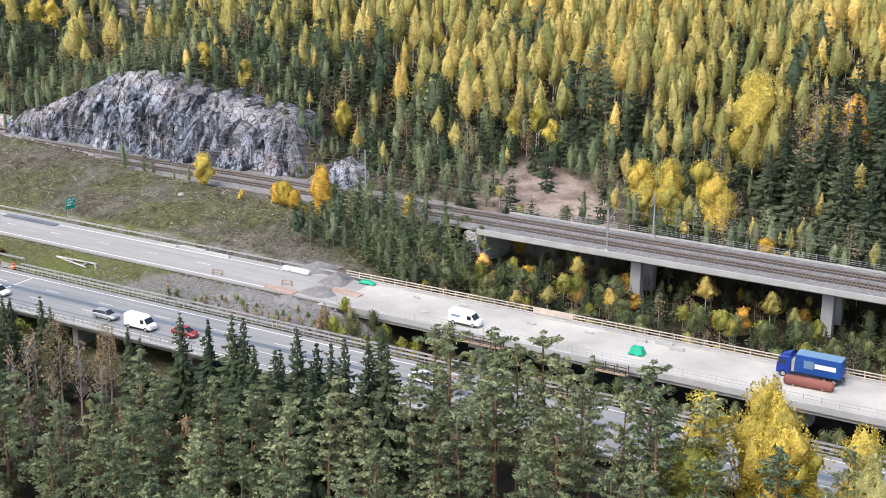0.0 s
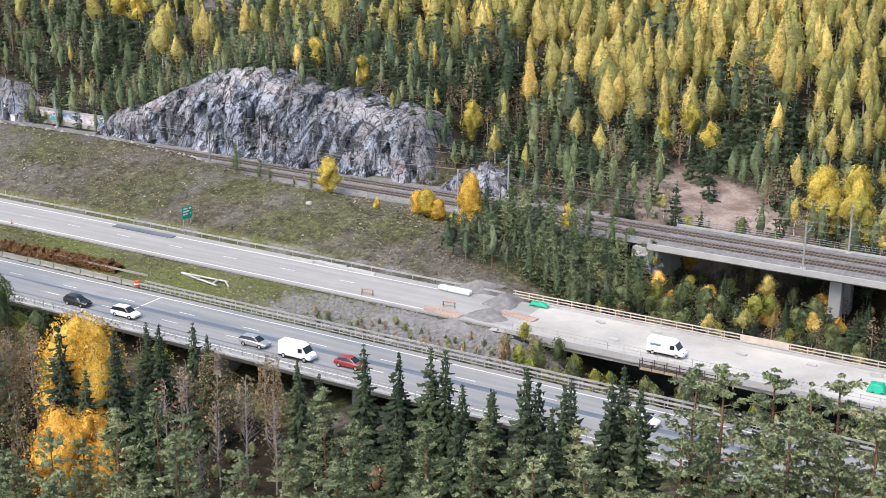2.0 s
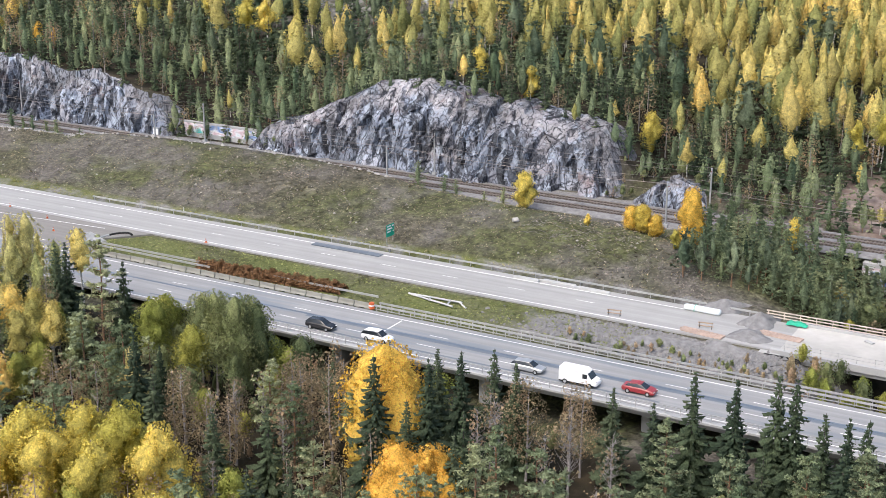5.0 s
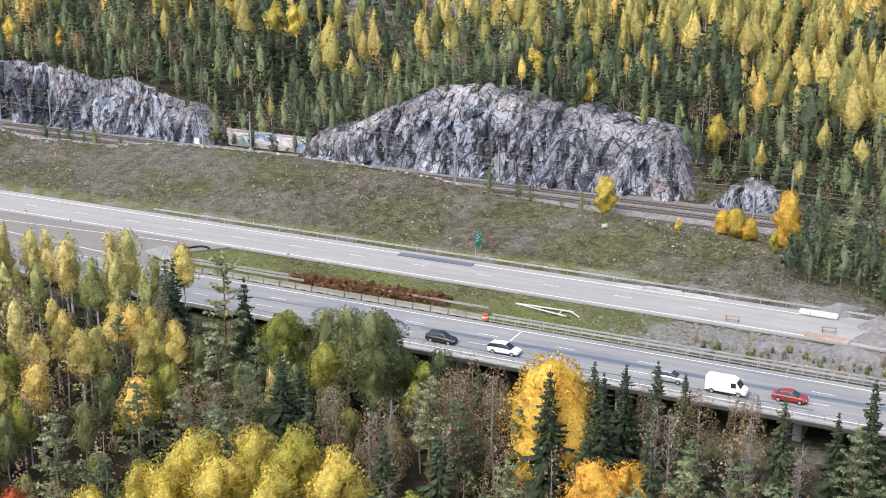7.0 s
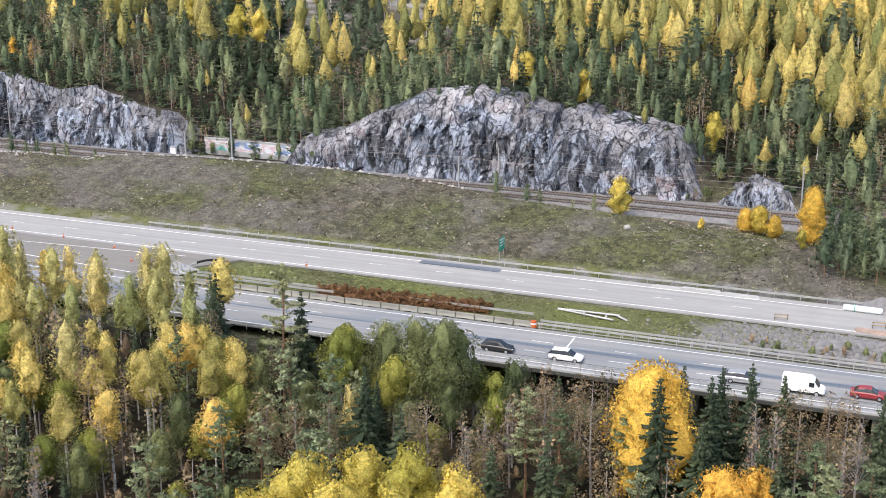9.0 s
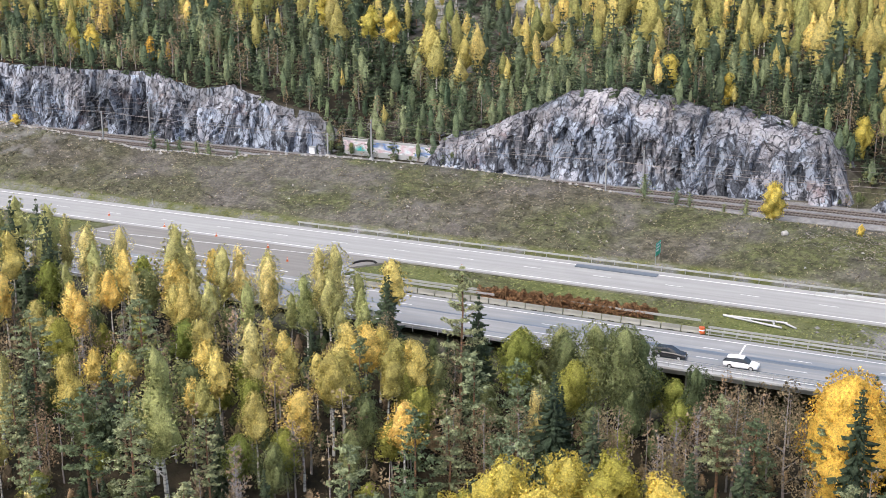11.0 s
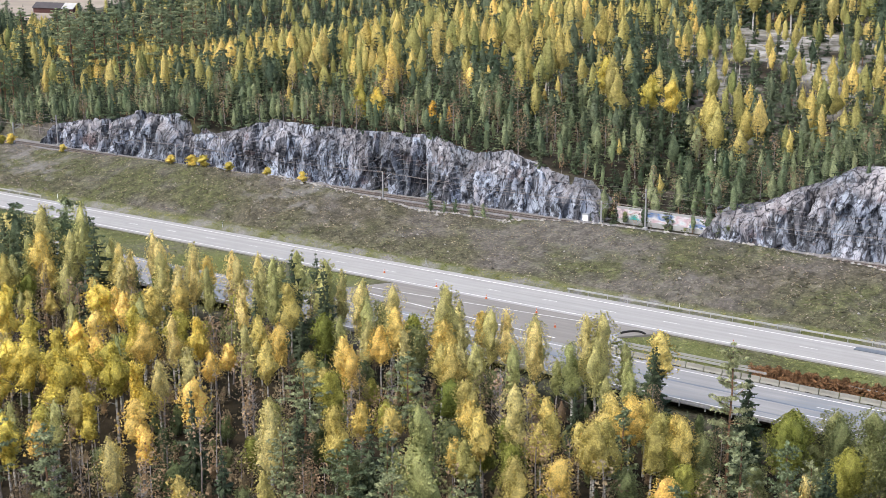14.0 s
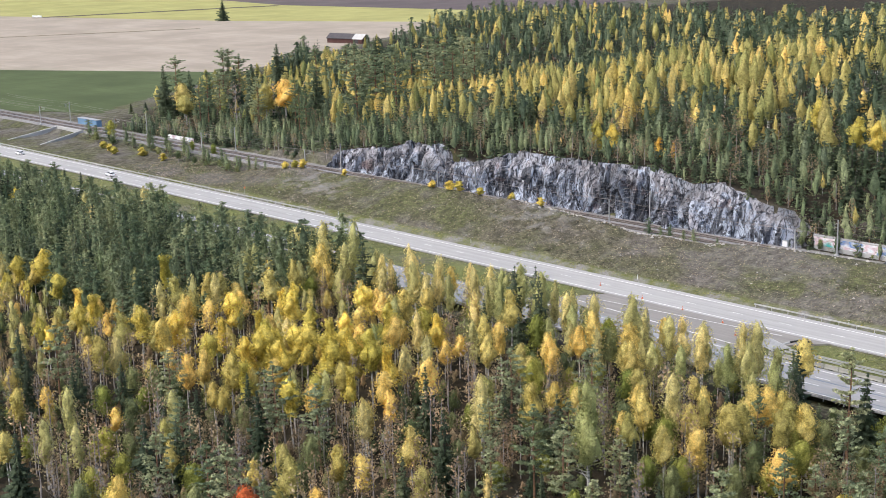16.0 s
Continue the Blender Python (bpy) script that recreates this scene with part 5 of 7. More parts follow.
spots = scatter(30000, -560, 30, 14, 124, 3.35, lambda x, y: (y < 124 - 3 * (x > -210)) * (y > np.interp(x, [-560, -469, -405, -325, -279, -232, -198, -159, -111, -70, -18, 30], [128, 84, 54, 16, 8, 14, 28, 36, 46, 66, 92, 104])) * 0.95, 51)
rest = {}
count = {}
for x, y in spots[np.argsort(-spots[:, 1] + 0.0 * spots[:, 0])]:
    where = zone(x, y)
    if not free(x, y, 4.3 if where in ("pines", "spruces") else 2.6):
        continue
    mixd = ZONES[where]
    kind = list(mixd)[rng.choice(len(mixd), p=np.array(list(mixd.values())) / sum(mixd.values()))]
    h = rng.uniform(*dict(pine=(12, 17), full_pine=(9, 16), spruce=(8, 15), birch=(8, 14), pale_birch=(8, 14), bare=(8, 13), brown=(7, 12), willow=(4.5, 9.5), lime=(5, 9.5), young_pine=(11, 15), aspen=(12, 15)).get(kind))
    h = min(h, (reach(x, y) - float(land(x, y))) * rng.uniform(0.75, 1.0))
    if x < -330 and y < 70:
        h *= 0.82
    if y > 106 and -345 < x < -236:
        h = max(h, rng.uniform(11.5, 15.5) - 3.5 * float(step(-275, -245, x))) if kind in ("birch", "pale_birch") else h * 1.2
    if h < 2.5:
        continue
    take(x, y)
    count[kind] = count.get(kind, 0) + 1
    if count[kind] % 4 == 0 and count[kind] < 330:
        tree(kind, float(x), float(y), h)
    else:
        rest.setdefault(kind, []).append((x, y, h))
for kind, some in rest.items():
    some = np.array(some)
    shape = {"spruce": "mid_spruce"}.get(kind, kind)
    wood_lot(KIND[kind]["name"].replace("_tree", "_thicket"), "close-grown " + KIND[kind]["label"].split(" with")[0] + "s before the road", shape, some[:, 0], some[:, 1], some[:, 2], keep=0.36 if "pine" in kind else 0.27, grow=1.55 if "pine" in kind else 1.75, leaves=MID)

# low undergrowth between the stems
pts = scatter(9000, -430, 10, 20, 123, 3.0, lambda x, y: (y > np.interp(x, [-469, -405, -325, -279, -232, -198, -159, -111, -70, -18, 30], [84, 54, 16, 10, 16, 30, 38, 48, 68, 94, 106])) * (x < -60) * (0.25 + 0.65 * step(-120, -150, x)), 52)
hs = rng.uniform(1.4, 3.8, len(pts))
green = rng.uniform(size=len(pts)) < 0.45
wood_lot("brown_undergrowth", "withered brown undergrowth between the trees", "brown_scrub", pts[~green, 0], pts[~green, 1], hs[~green], keep=1.0, grow=1.0, wide=1.2)
wood_lot("green_undergrowth", "dull green undergrowth between the trees", "green_scrub", pts[green, 0], pts[green, 1], hs[green], keep=1.0, grow=1.0, wide=1.2)

# ---- more materials ----
GUARD = plain("zinc_guard_rail", (0.46, 0.46, 0.45), 0.55, 0.3, 0.2, 1.5)
FENCE_WOOD = plain("pale_fence_timber", (0.60, 0.52, 0.45), 0.8, var=0.25, scale=1.2)
RED_PLANK = plain("form_board", (0.46, 0.35, 0.29), 0.75, var=0.3, scale=1.0)
WHITE_PAINT = plain("white_car_paint", (0.80, 0.80, 0.80), 0.3, var=0.05, scale=1.0, spec=0.5)
BLACK_PAINT = plain("black_car_paint", (0.02, 0.02, 0.022), 0.25, var=0.2, spec=0.5)
RED_PAINT = plain("red_car_paint", (0.30, 0.035, 0.04), 0.3, var=0.1, spec=0.5)
GREY_PAINT = plain("silver_car_paint", (0.42, 0.43, 0.44), 0.3, 0.4, 0.1, spec=0.5)
BLUE_PAINT = plain("blue_truck_paint", (0.012, 0.045, 0.30), 0.4, var=0.2, scale=0.8)
BLUE_BOX = plain("blue_container_paint", (0.02, 0.09, 0.36), 0.5, var=0.25, scale=0.5)
PALE_BLUE = plain("faded_blue_roof", (0.16, 0.28, 0.42), 0.6, var=0.2, scale=0.5)
GLASS = plain("dark_window_glass", (0.02, 0.025, 0.03), 0.08, var=0.1, spec=0.6)
RUBBER = plain("tyre_rubber", (0.02, 0.02, 0.02), 0.9, var=0.3)
RUST = plain("rust_red_tank", (0.26, 0.10, 0.08), 0.75, var=0.3, scale=0.7)
GREEN_SHEET = plain("green_tarpaulin", (0.02, 0.42, 0.26), 0.45, var=0.3, scale=1.0)
SIGN_GREEN = plain("green_sign_face", (0.01, 0.36, 0.24), 0.4, var=0.1)
SIGN_WHITE = plain("white_sign_film", (0.82, 0.82, 0.82), 0.4, var=0.05)
ORANGE = plain("orange_plastic", (0.60, 0.13, 0.04), 0.5, var=0.15)
WRAP = plain("white_plastic_wrap", (0.82, 0.86, 0.86), 0.25, var=0.1, scale=1.5, spec=0.5)
PALE_BEAM = plain("pale_steel_beam", (0.46, 0.46, 0.45), 0.6, var=0.2, scale=1.0)
DARK_STEEL = plain("dark_scaffold_steel", (0.11, 0.09, 0.08), 0.7, 0.3, 0.3)
CRUSHED = plain("crushed_stone", (0.24, 0.235, 0.235), 0.95, var=0.4, scale=2.0, bump=1.0, local=False)
BLUE_BAND = plain("fresh_blue_grey_asphalt", (0.15, 0.175, 0.205), 0.55, var=0.25, scale=0.25, local=False)
STONE = plain("pale_boulder", (0.40, 0.38, 0.355), 0.85, var=0.25, scale=1.0, bump=0.4)
BARN_RED = plain("dull_red_boards", (0.10, 0.05, 0.045), 0.85, var=0.25, scale=0.6)
BARN_ROOF = plain("dark_tile_roof", (0.07, 0.065, 0.07), 0.7, var=0.3, scale=0.6)


def graffiti_material():
    m, nt, b = nodes_of("graffiti_paint", 0.7)
    vec = coords(nt, (0.45, 1, 0.8))
    v = node(nt, "TexVoronoi", Scale=0.9)
    warp = mix(nt, 0.35, vec, node(nt, "TexNoise", Scale=0.6).outputs["Color"], "ADD")
    nt.links.new(warp, v.inputs["Vector"])
    c = ramp(nt, noisy(nt, vec, 0.55, 1), (0.30, (0.03, 0.46, 0.44)), (0.42, (0.72, 0.75, 0.77)), (0.50, (0.62, 0.44, 0.48)), (0.58, (0.78, 0.78, 0.77)), (0.66, (0.10, 0.22, 0.50)), (0.74, (0.75, 0.76, 0.78)))
    c = mix(nt, ramp(nt, v.outputs["Distance"], (0.10, 0.55), (0.25, 0.0)), c, (0.06, 0.07, 0.16))
    c = mix(nt, ramp(nt, noisy(nt, vec, 2.5, 3), (0.5, 0.0), (0.7, 0.4)), c, (0.30, 0.30, 0.31))
    c = mix(nt, ramp(nt, noisy(nt, coords(nt), 0.5, 3), (0.58, 0.0), (0.68, 0.6)), c, (0.22, 0.22, 0.22))
    nt.links.new(c, b.inputs["Base Color"])
    return m


GRAFFITI = graffiti_material()


def shared(name, bm, material):
    me = bpy.data.meshes.new(name)
    bm.to_mesh(me)
    bm.free()
    me.materials.append(material)
    return me


# ---- rails and barriers along the roads ----
def railing(name, x0, x1, y, z, gap, post, rails, label, mat, category="railing"):
    """A rail fence along x: separate posts and rails."""
    root = holder(name, x0, y, z, label=label, category=category)
    w, d, h = post
    post_me = shared("post", boxes((-w / 2, w / 2, -d / 2, d / 2, -0.05, h)), mat)
    n = int((x1 - x0) / gap)
    for k in range(n + 1):
        sharing("post", post_me, root, pose(k * gap, 0, 0))
    for zz, th, dy in rails:
        part("rail", boxes((-0.3, x1 - x0 + 0.3, dy - 0.04, dy + 0.04, zz - th / 2, zz + th / 2), bevel=0.012), mat, root)
    return root


railing("bridge_railing", -186, 50, 128.05, 0.25, 2.0, (0.09, 0.09, 1.05), ((1.02, 0.10, -0.02), (0.70, 0.06, -0.03), (0.38, 0.06, -0.03)), "grey galvanised railing along the bridge edge", GUARD)
railing("guard_rail", -350, -187, 127.9, -0.35, 4.0, (0.1, 0.14, 0.95), ((0.85, 0.30, 0.1),), "grey steel guard rail beside the road", GUARD, "guard rail")
railing("guard_rail", -170, 50, 142.75, -0.1, 2.0, (0.1, 0.14, 0.9), ((0.78, 0.31, -0.1), (0.2, 0.12, -0.05)), "grey steel guard rail along the median", GUARD, "guard rail")
railing("guard_rail", -170, 50, 143.9, -0.3, 2.0, (0.1, 0.14, 1.1), ((0.98, 0.31, 0.1),), "grey steel guard rail along the median", GUARD, "guard rail")
railing("guard_rail", -252, -119, 169.15, -0.1, 4.0, (0.1, 0.14, 0.8), ((0.66, 0.31, -0.1),), "grey steel guard rail at the foot of the bank", GUARD, "guard rail")
railing("guard_rail", -640, -400, 169.0, -0.1, 4.0, (0.1, 0.14, 0.8), ((0.66, 0.31, -0.1),), "grey steel guard rail at the foot of the bank", GUARD, "guard rail")
railing("timber_fence", -117, 50, 168.55, 0.35, 2.4, (0.12, 0.12, 1.15), ((1.12, 0.17, -0.07), (0.66, 0.15, -0.07), (0.2, 0.15, -0.07)), "pale raw timber safety fence on the bridge edge", FENCE_WOOD, "fence")
part("board", boxes((36, 43, -0.14, -0.1, 0.15, 1.1)), FENCE_WOOD, bpy.data.objects["timber_fence"], "boarded-over fence bay")
railing("deck_railing", -111, 50, 156.25, 0.35, 2.5, (0.05, 0.05, 1.1), ((1.08, 0.05, 0), (0.6, 0.05, 0)), "thin grey steel railing on the stripped bridge deck", GUARD)
railing("rail_bridge_fence", -107, 70, 210.25, 3.2, 2.5, (0.06, 0.06, 1.15), ((1.12, 0.05, 0), (0.75, 0.04, 0), (0.4, 0.04, 0)), "thin steel fence along the railway bridge", STEEL, "fence")

block_bm = profile(bmesh.new(), [(-0.32, 0), (-0.32, 0.12), (-0.13, 0.35), (-0.1, 0.85), (0.1, 0.85), (0.13, 0.35), (0.32, 0.12), (0.32, 0)], -1.42, 1.42)
block_me = shared("concrete_barrier", block_bm, plain("weathered_block_concrete", (0.30, 0.295, 0.26), 0.9, var=0.3, scale=0.5, bump=0.2, local=False))
# black strip on the solid foot, painting the shade inside its slot
foot_shade_me = shared("slot", boxes((-0.5, 0.5, -0.335, -0.31, 0.0, 0.1)), RUBBER)
for k in range(20):
    b_ob = sharing("concrete_barrier", block_me, None, pose(-229.5 + 3.0 * k, 142.75 + rng.uniform(-0.06, 0.06), -0.02, 0, 0, rng.uniform(-1, 1)))
    tagged(b_ob, "pale grey concrete barrier block in a row", "barrier", "median barrier blocks")
    sharing("slot", foot_shade_me, b_ob)
crash = holder("crash_cushion", -171.0, 142.9, -0.02, label="orange and white plastic crash cushion at the rail end", category="barrier")
part("drum", tube(bmesh.new(), (0, 0, 0), (0, 0, 0.95), 0.5, 0.42, 14), ORANGE, crash)
part("band", tube(bmesh.new(), (0, 0, 0.45), (0, 0, 0.65), 0.475, 0.455, 14), SIGN_WHITE, crash, "white reflective band")

# road paint and patches
strip("fresh_band", -178, 60, 135.2, 136.25, 0.005, BLUE_BAND, road_near, 0.01, "blue-grey resurfaced strip")
strip("fresh_band", -205, -120, 131.2, 131.6, 0.005, BLUE_BAND, road_near, 0.01, "blue-grey resurfaced strip")
for x in (-164.2,):
    part("cross_line", boxes((x - 0.12, x + 0.12, 132.0, 140.6, -0.004, 0.0085)), PAINT_WHITE, road_near)
bm = boxes((-24, 24, -0.09, 0.09, -0.02, 0.0))
ob = part("guide_line", bm, PAINT_WHITE, bpy.data.objects["pavement_crossing"])
ob.matrix_basis = pose(-260, 153.0, -0.008, 0, 0, 4.5)
bm = boxes((-22, 22, -0.12, 0.12, -0.02, 0.0))
ob = part("guide_line", bm, PAINT_WHITE, bpy.data.objects["pavement_crossing"])
ob.matrix_basis = pose(-262, 146.0, -0.008, 0, 0, -5)
kerb = holder("nose_kerb", -230, 150, -0.05, label="dark rubber kerb round the end of the median", category="kerb")
prev = None
for k in range(15):
    a = math.radians(60 + 16 * k)
    here = Vector((3.2 * math.cos(a) * 0.8, 4.5 * math.sin(a), 0.12))
    if prev is not None:
        part("kerb_piece", tube(bmesh.new(), prev, here, 0.22, 0.22, 6), RUBBER if k < 7 else CONCRETE, kerb)
    prev = here
part("guard_beam", boxes((1, 58, -3.6, -3.5, 0.5, 0.85)), GUARD, kerb, "grey steel guard beam")
part("guard_beam", boxes((1, 26, -5.0, -4.9, 0.5, 0.85)), GUARD, kerb, "grey steel guard beam")
grate = holder("steel_grating", -234, 148.3, 0, -24, label="grey slatted steel grating lying on the crossing", category="grating")
part("frame", boxes((-3.5, 3.5, -2.0, -1.85, 0, 0.2), (-3.5, 3.5, 1.85, 2.0, 0, 0.2)), PALE_BEAM, grate)
slat_me = shared("slat", boxes((-0.12, 0.12, -1.9, 1.9, 0.08, 0.2)), PALE_BEAM)
for k in range(15):
    sharing("slat", slat_me, grate, pose(-3.3 + 0.47 * k, 0, 0))
cone_src = None
for x, y in ((-214.6, 157.2), (-250, 154.5), (-262, 156.8), (-274, 158.2), (-243, 149), (-288, 160.5)):
    if cone_src is None:
        cone_src = holder("traffic_cone", x, y, 0, label="orange traffic cone with a white band", category="traffic cone", group="cones on the closed road")
        part("base", boxes((-0.22, 0.22, -0.22, 0.22, 0, 0.04), bevel=0.01), ORANGE, cone_src)
        part("cone", tube(bmesh.new(), (0, 0, 0.04), (0, 0, 0.75), 0.16, 0.03, 12), ORANGE, cone_src)
        part("band", tube(bmesh.new(), (0, 0, 0.36), (0, 0, 0.5), 0.115, 0.085, 12), SIGN_WHITE, cone_src, "white band")
    else:
        copy_thing(cone_src, pose(x, y, 0, 0, 0, 30))

# ---- sign, marker posts ----
sign = holder("road_sign", -185.4, 171.6, float(land(-185.4, 171.6)), -4, label="green direction sign on two grey posts", category="road sign")
for y in (-0.9, 0.9):
    part("post", tube(bmesh.new(), (0, y, -0.3), (0, y, 3.3), 0.06, 0.06, 8), STEEL, sign)
panel = part("panel", boxes((0.06, 0.11, -1.2, 1.2, 1.2, 3.4), bevel=0.02), SIGN_GREEN, sign, "green sign panel")
for y0, y1, z0 in ((-0.9, 0.2, 2.95), (-1.0, 0.55, 2.45), (-1.0, 0.1, 1.95), (0.5, 1.05, 2.9), (0.7, 1.0, 1.9)):
    part("legend_bar", boxes((0.112, 0.122, y0, y1, z0, z0 + 0.26)), SIGN_WHITE, panel)
post_src = None
for x in (-230.3, -285, -340.2, -395, -450, -505):
    y = 170.1
    if post_src is None:
        post_src = holder("marker_post", x, y, 0, label="white roadside marker post with a dark band", category="marker post", group="marker posts along the road")
        part("post", boxes((-0.06, 0.06, -0.05, 0.05, -0.3, 1.05), bevel=0.015), SIGN_WHITE, post_src)
        part("band", boxes((-0.063, 0.063, -0.053, 0.053, 0.72, 0.86)), RUBBER, post_src)
    else:
        copy_thing(post_src, pose(x, y, float(land(x, y)) + 0.0))
lamp = holder("warning_lamp", -442, 170.5, float(land(-442, 170.5)), label="amber warning lamp on a thin post", category="warning lamp")
part("post", tube(bmesh.new(), (0, 0, -0.2), (0, 0, 1.9), 0.05, 0.05, 8), STEEL, lamp)
part("lens", tube(bmesh.new(), (0, -0.1, 2.1), (0, 0.1, 2.1), 0.28, 0.28, 14), ORANGE, lamp)


# ---- loose building material on the closed road ----
def mound(name, x, y, rx, ry, h, seed, mat, label, z=None):
    rg = np.random.default_rng(seed)
    n, m = 30, 12
    V, T = [(0, 0, h)], []
    for j in range(1, m + 1):
        for i in range(n):
            a = 2 * math.pi * i / n
            r = j / m
            lump = 1 + 0.16 * math.sin(3 * a + seed) + 0.1 * math.sin(5 * a + 2 * seed) + rg.normal(0, 0.03)
            V.append((rx * r * lump * math.cos(a), ry * r * lump * math.sin(a), h * (1 - r) ** 1.15 * (1 + rg.normal(0, 0.05)) + rg.normal(0, 0.04) - (0.25 if j == m else 0)))
    for i in range(n):
        T.append((0, 1 + i, 1 + (i + 1) % n))
    for j in range(m - 1):
        for i in range(n):
            a, b = 1 + j * n + i, 1 + j * n + (i + 1) % n
            T += [(a, a + n, b + n), (a, b + n, b)]
    ob = new(name, mesh_from(name, V, T, [mat], None, True))
    ob.matrix_basis = pose(x, y, float(land(x, y)) if z is None else z, 0, 0, seed * 40)
    return tagged(ob, label, name.replace("_", " "))


mound("gravel_mound", -124.2, 169.8, 5.0, 2.2, 1.6, 1, CRUSHED, "heap of grey crushed stone at the road edge", 0.0)
mound("gravel_mound", -117.6, 166.3, 4.2, 2.6, 1.9, 2, CRUSHED, "heap of grey crushed stone before the bridge", -0.1)
mound("gravel_mound", -117.2, 160.2, 3.6, 3.4, 1.0, 3, CRUSHED, "low heap of grey crushed stone before the bridge", -0.1)
mound("gravel_mound", -119, 154.6, 5.6, 2.8, 1.4, 4, CRUSHED, "slumped grey rubble beside the abutment", -0.7)
mound("gravel_mound", -128, 152.6, 6.5, 2.6, 0.9, 5, CRUSHED, "slumped grey rubble beside the closed road", -0.5)
bundle = holder("wrapped_bundle", -126.6, 166.6, 0.0, -2, label="long bundle wrapped in white plastic lying on the road", category="bundle")
part("wrap", boxes((-2.9, 2.9, -0.55, 0.55, 0.05, 0.85), bevel=0.28), WRAP, bundle, smooth=True)
part("strap", boxes((-1.2, -1.1, -0.57, 0.57, 0.04, 0.87)), GREEN_SHEET, bundle, "green strap")
for x, ln, dy in ((-156.5, 4.5, 0), (-151.2, 6.5, 0.5), (-145.0, 6.2, 0.1)):
    bb = holder("concrete_beam", x, 167.2 + dy, 0.0, rng.uniform(-2, 1), label="pale precast concrete beam lying at the road edge", category="beam", group="beams at the road edge")
    part("beam", boxes((-ln / 2, ln / 2, -0.5, -0.05, 0, 0.35), bevel=0.03), PALE_BEAM, bb)
    part("beam", boxes((-ln / 2 + 0.5, ln / 2 - 0.3, 0.05, 0.5, 0, 0.3), bevel=0.03), PALE_BEAM, bb)
plate = holder("drain_plate", -190.7, 166.0, 0.0, 0, label="dark wet steel trench plates at the road edge", category="plate")
for k in range(5):
    part("plate", boxes((-7 + 2.8 * k, -4.25 + 2.8 * k, -0.75, 0.75, 0, 0.16), bevel=0.02), BLUE_BAND, plate)
frame_b = holder("steel_beams", -164.5, 151.6, float(land(-164.5, 151.6)), 0, label="pale steel beams lying in the median grass", category="beam")
for a, b in (((-5.5, 0.6, 0.3), (4.0, 0.9, 0.3)), ((-5.3, 0.5, 0.3), (3.6, -1.4, 0.3)), ((-1.5, 0.7, 0.3), (-1.0, -0.7, 0.3)), ((2.0, 0.8, 0.35), (2.4, -1.0, 0.35)), ((3.4, 1.0, 0.3), (5.6, -0.9, 0.3))):
    bm = tube(bmesh.new(), a, b, 0.17, 0.17, 4)
    part("beam", bm, PALE_BEAM, frame_b)
for x, y, mat, lab in ((-123.5, 157.9, RED_PLANK, "stack of reddish form boards"), (-113.2, 162.3, RED_PLANK, "stack of reddish form boards before the deck")):
    st = holder("board_stack", x, y, 0.02, -7, label=lab, category="boards")
    for k in range(5):
        part("board", boxes((-3.4 + rng.uniform(-0.3, 0.3), 3.2, -0.85 + 0.34 * k, -0.55 + 0.34 * k, 0.0, 0.14 + 0.05 * (k % 3))), mat, st)
for x, y in ((-123.8, 160.0), (-137.6, 158.4)):
    tr = holder("trestle", x, y, 0, 10, label="small steel barrier trestle on the closed road", category="trestle", group="trestles on the closed road")
    for a in (-0.9, 0.9):
        part("leg", tube(bmesh.new(), (a, -0.25, 0), (a, 0, 1.0), 0.03, 0.03, 6), DARK_STEEL, tr)
        part("leg", tube(bmesh.new(), (a, 0.25, 0), (a, 0, 1.0), 0.03, 0.03, 6), DARK_STEEL, tr)
    part("bar", boxes((-1.1, 1.1, -0.03, 0.03, 0.82, 1.0)), TIMBER, tr)
    part("bar", boxes((-1.1, 1.1, -0.03, 0.03, 0.35, 0.5)), TIMBER, tr)


def sheet(name, x, y, z, w, d, h, seed, mat, label):
    """A tarpaulin slung over something."""
    rg = np.random.default_rng(seed)
    n = 14
    X, Y = np.meshgrid(np.linspace(-w / 2, w / 2, n), np.linspace(-d / 2, d / 2, n))
    e = np.maximum(np.abs(X) / (w / 2), np.abs(Y) / (d / 2))
    Z = h * (1 - step(0.62, 1.0, e)) + rg.normal(0, 0.05, X.shape) + 0.12 * np.sin(5 * X) * np.cos(4 * Y) + 0.12
    i = np.arange(n * n).reshape(n, n)
    Q = np.stack([i[:-1, :-1], i[:-1, 1:], i[1:, 1:], i[1:, :-1]], -1).reshape(-1, 4)
    ob = new(name, mesh_from(name, np.stack([X, Y, np.maximum(Z, 0.01)], -1).reshape(-1, 3), Q, [mat], None, True))
    ob.matrix_basis = pose(x, y, z)
    return tagged(ob, label, "tarpaulin")


sheet("tarpaulin", -60.2, 161.6, 0.0, 2.4, 1.7, 1.1, 4, GREEN_SHEET, "bright green tarpaulin over machinery on the deck")
sheet("tarpaulin", -112.4, 167.6, 0.1, 3.2, 0.9, 0.5, 5, GREEN_SHEET, "bright green tarpaulin beside the timber fence")
for x, y, ln in ((-58, 167.2, 3.0), (-55.5, 165.9, 2.2), (-61.5, 166.6, 1.6)):
    rb = holder("concrete_block", x, y, 0.0, rng.uniform(-15, 15), label="pale broken concrete kerb block on the deck", category="block", group="blocks on the bridge deck")
    part("block", boxes((-ln / 2, ln / 2, -0.3, 0.3, 0, 0.55), bevel=0.05), PALE_BEAM, rb)
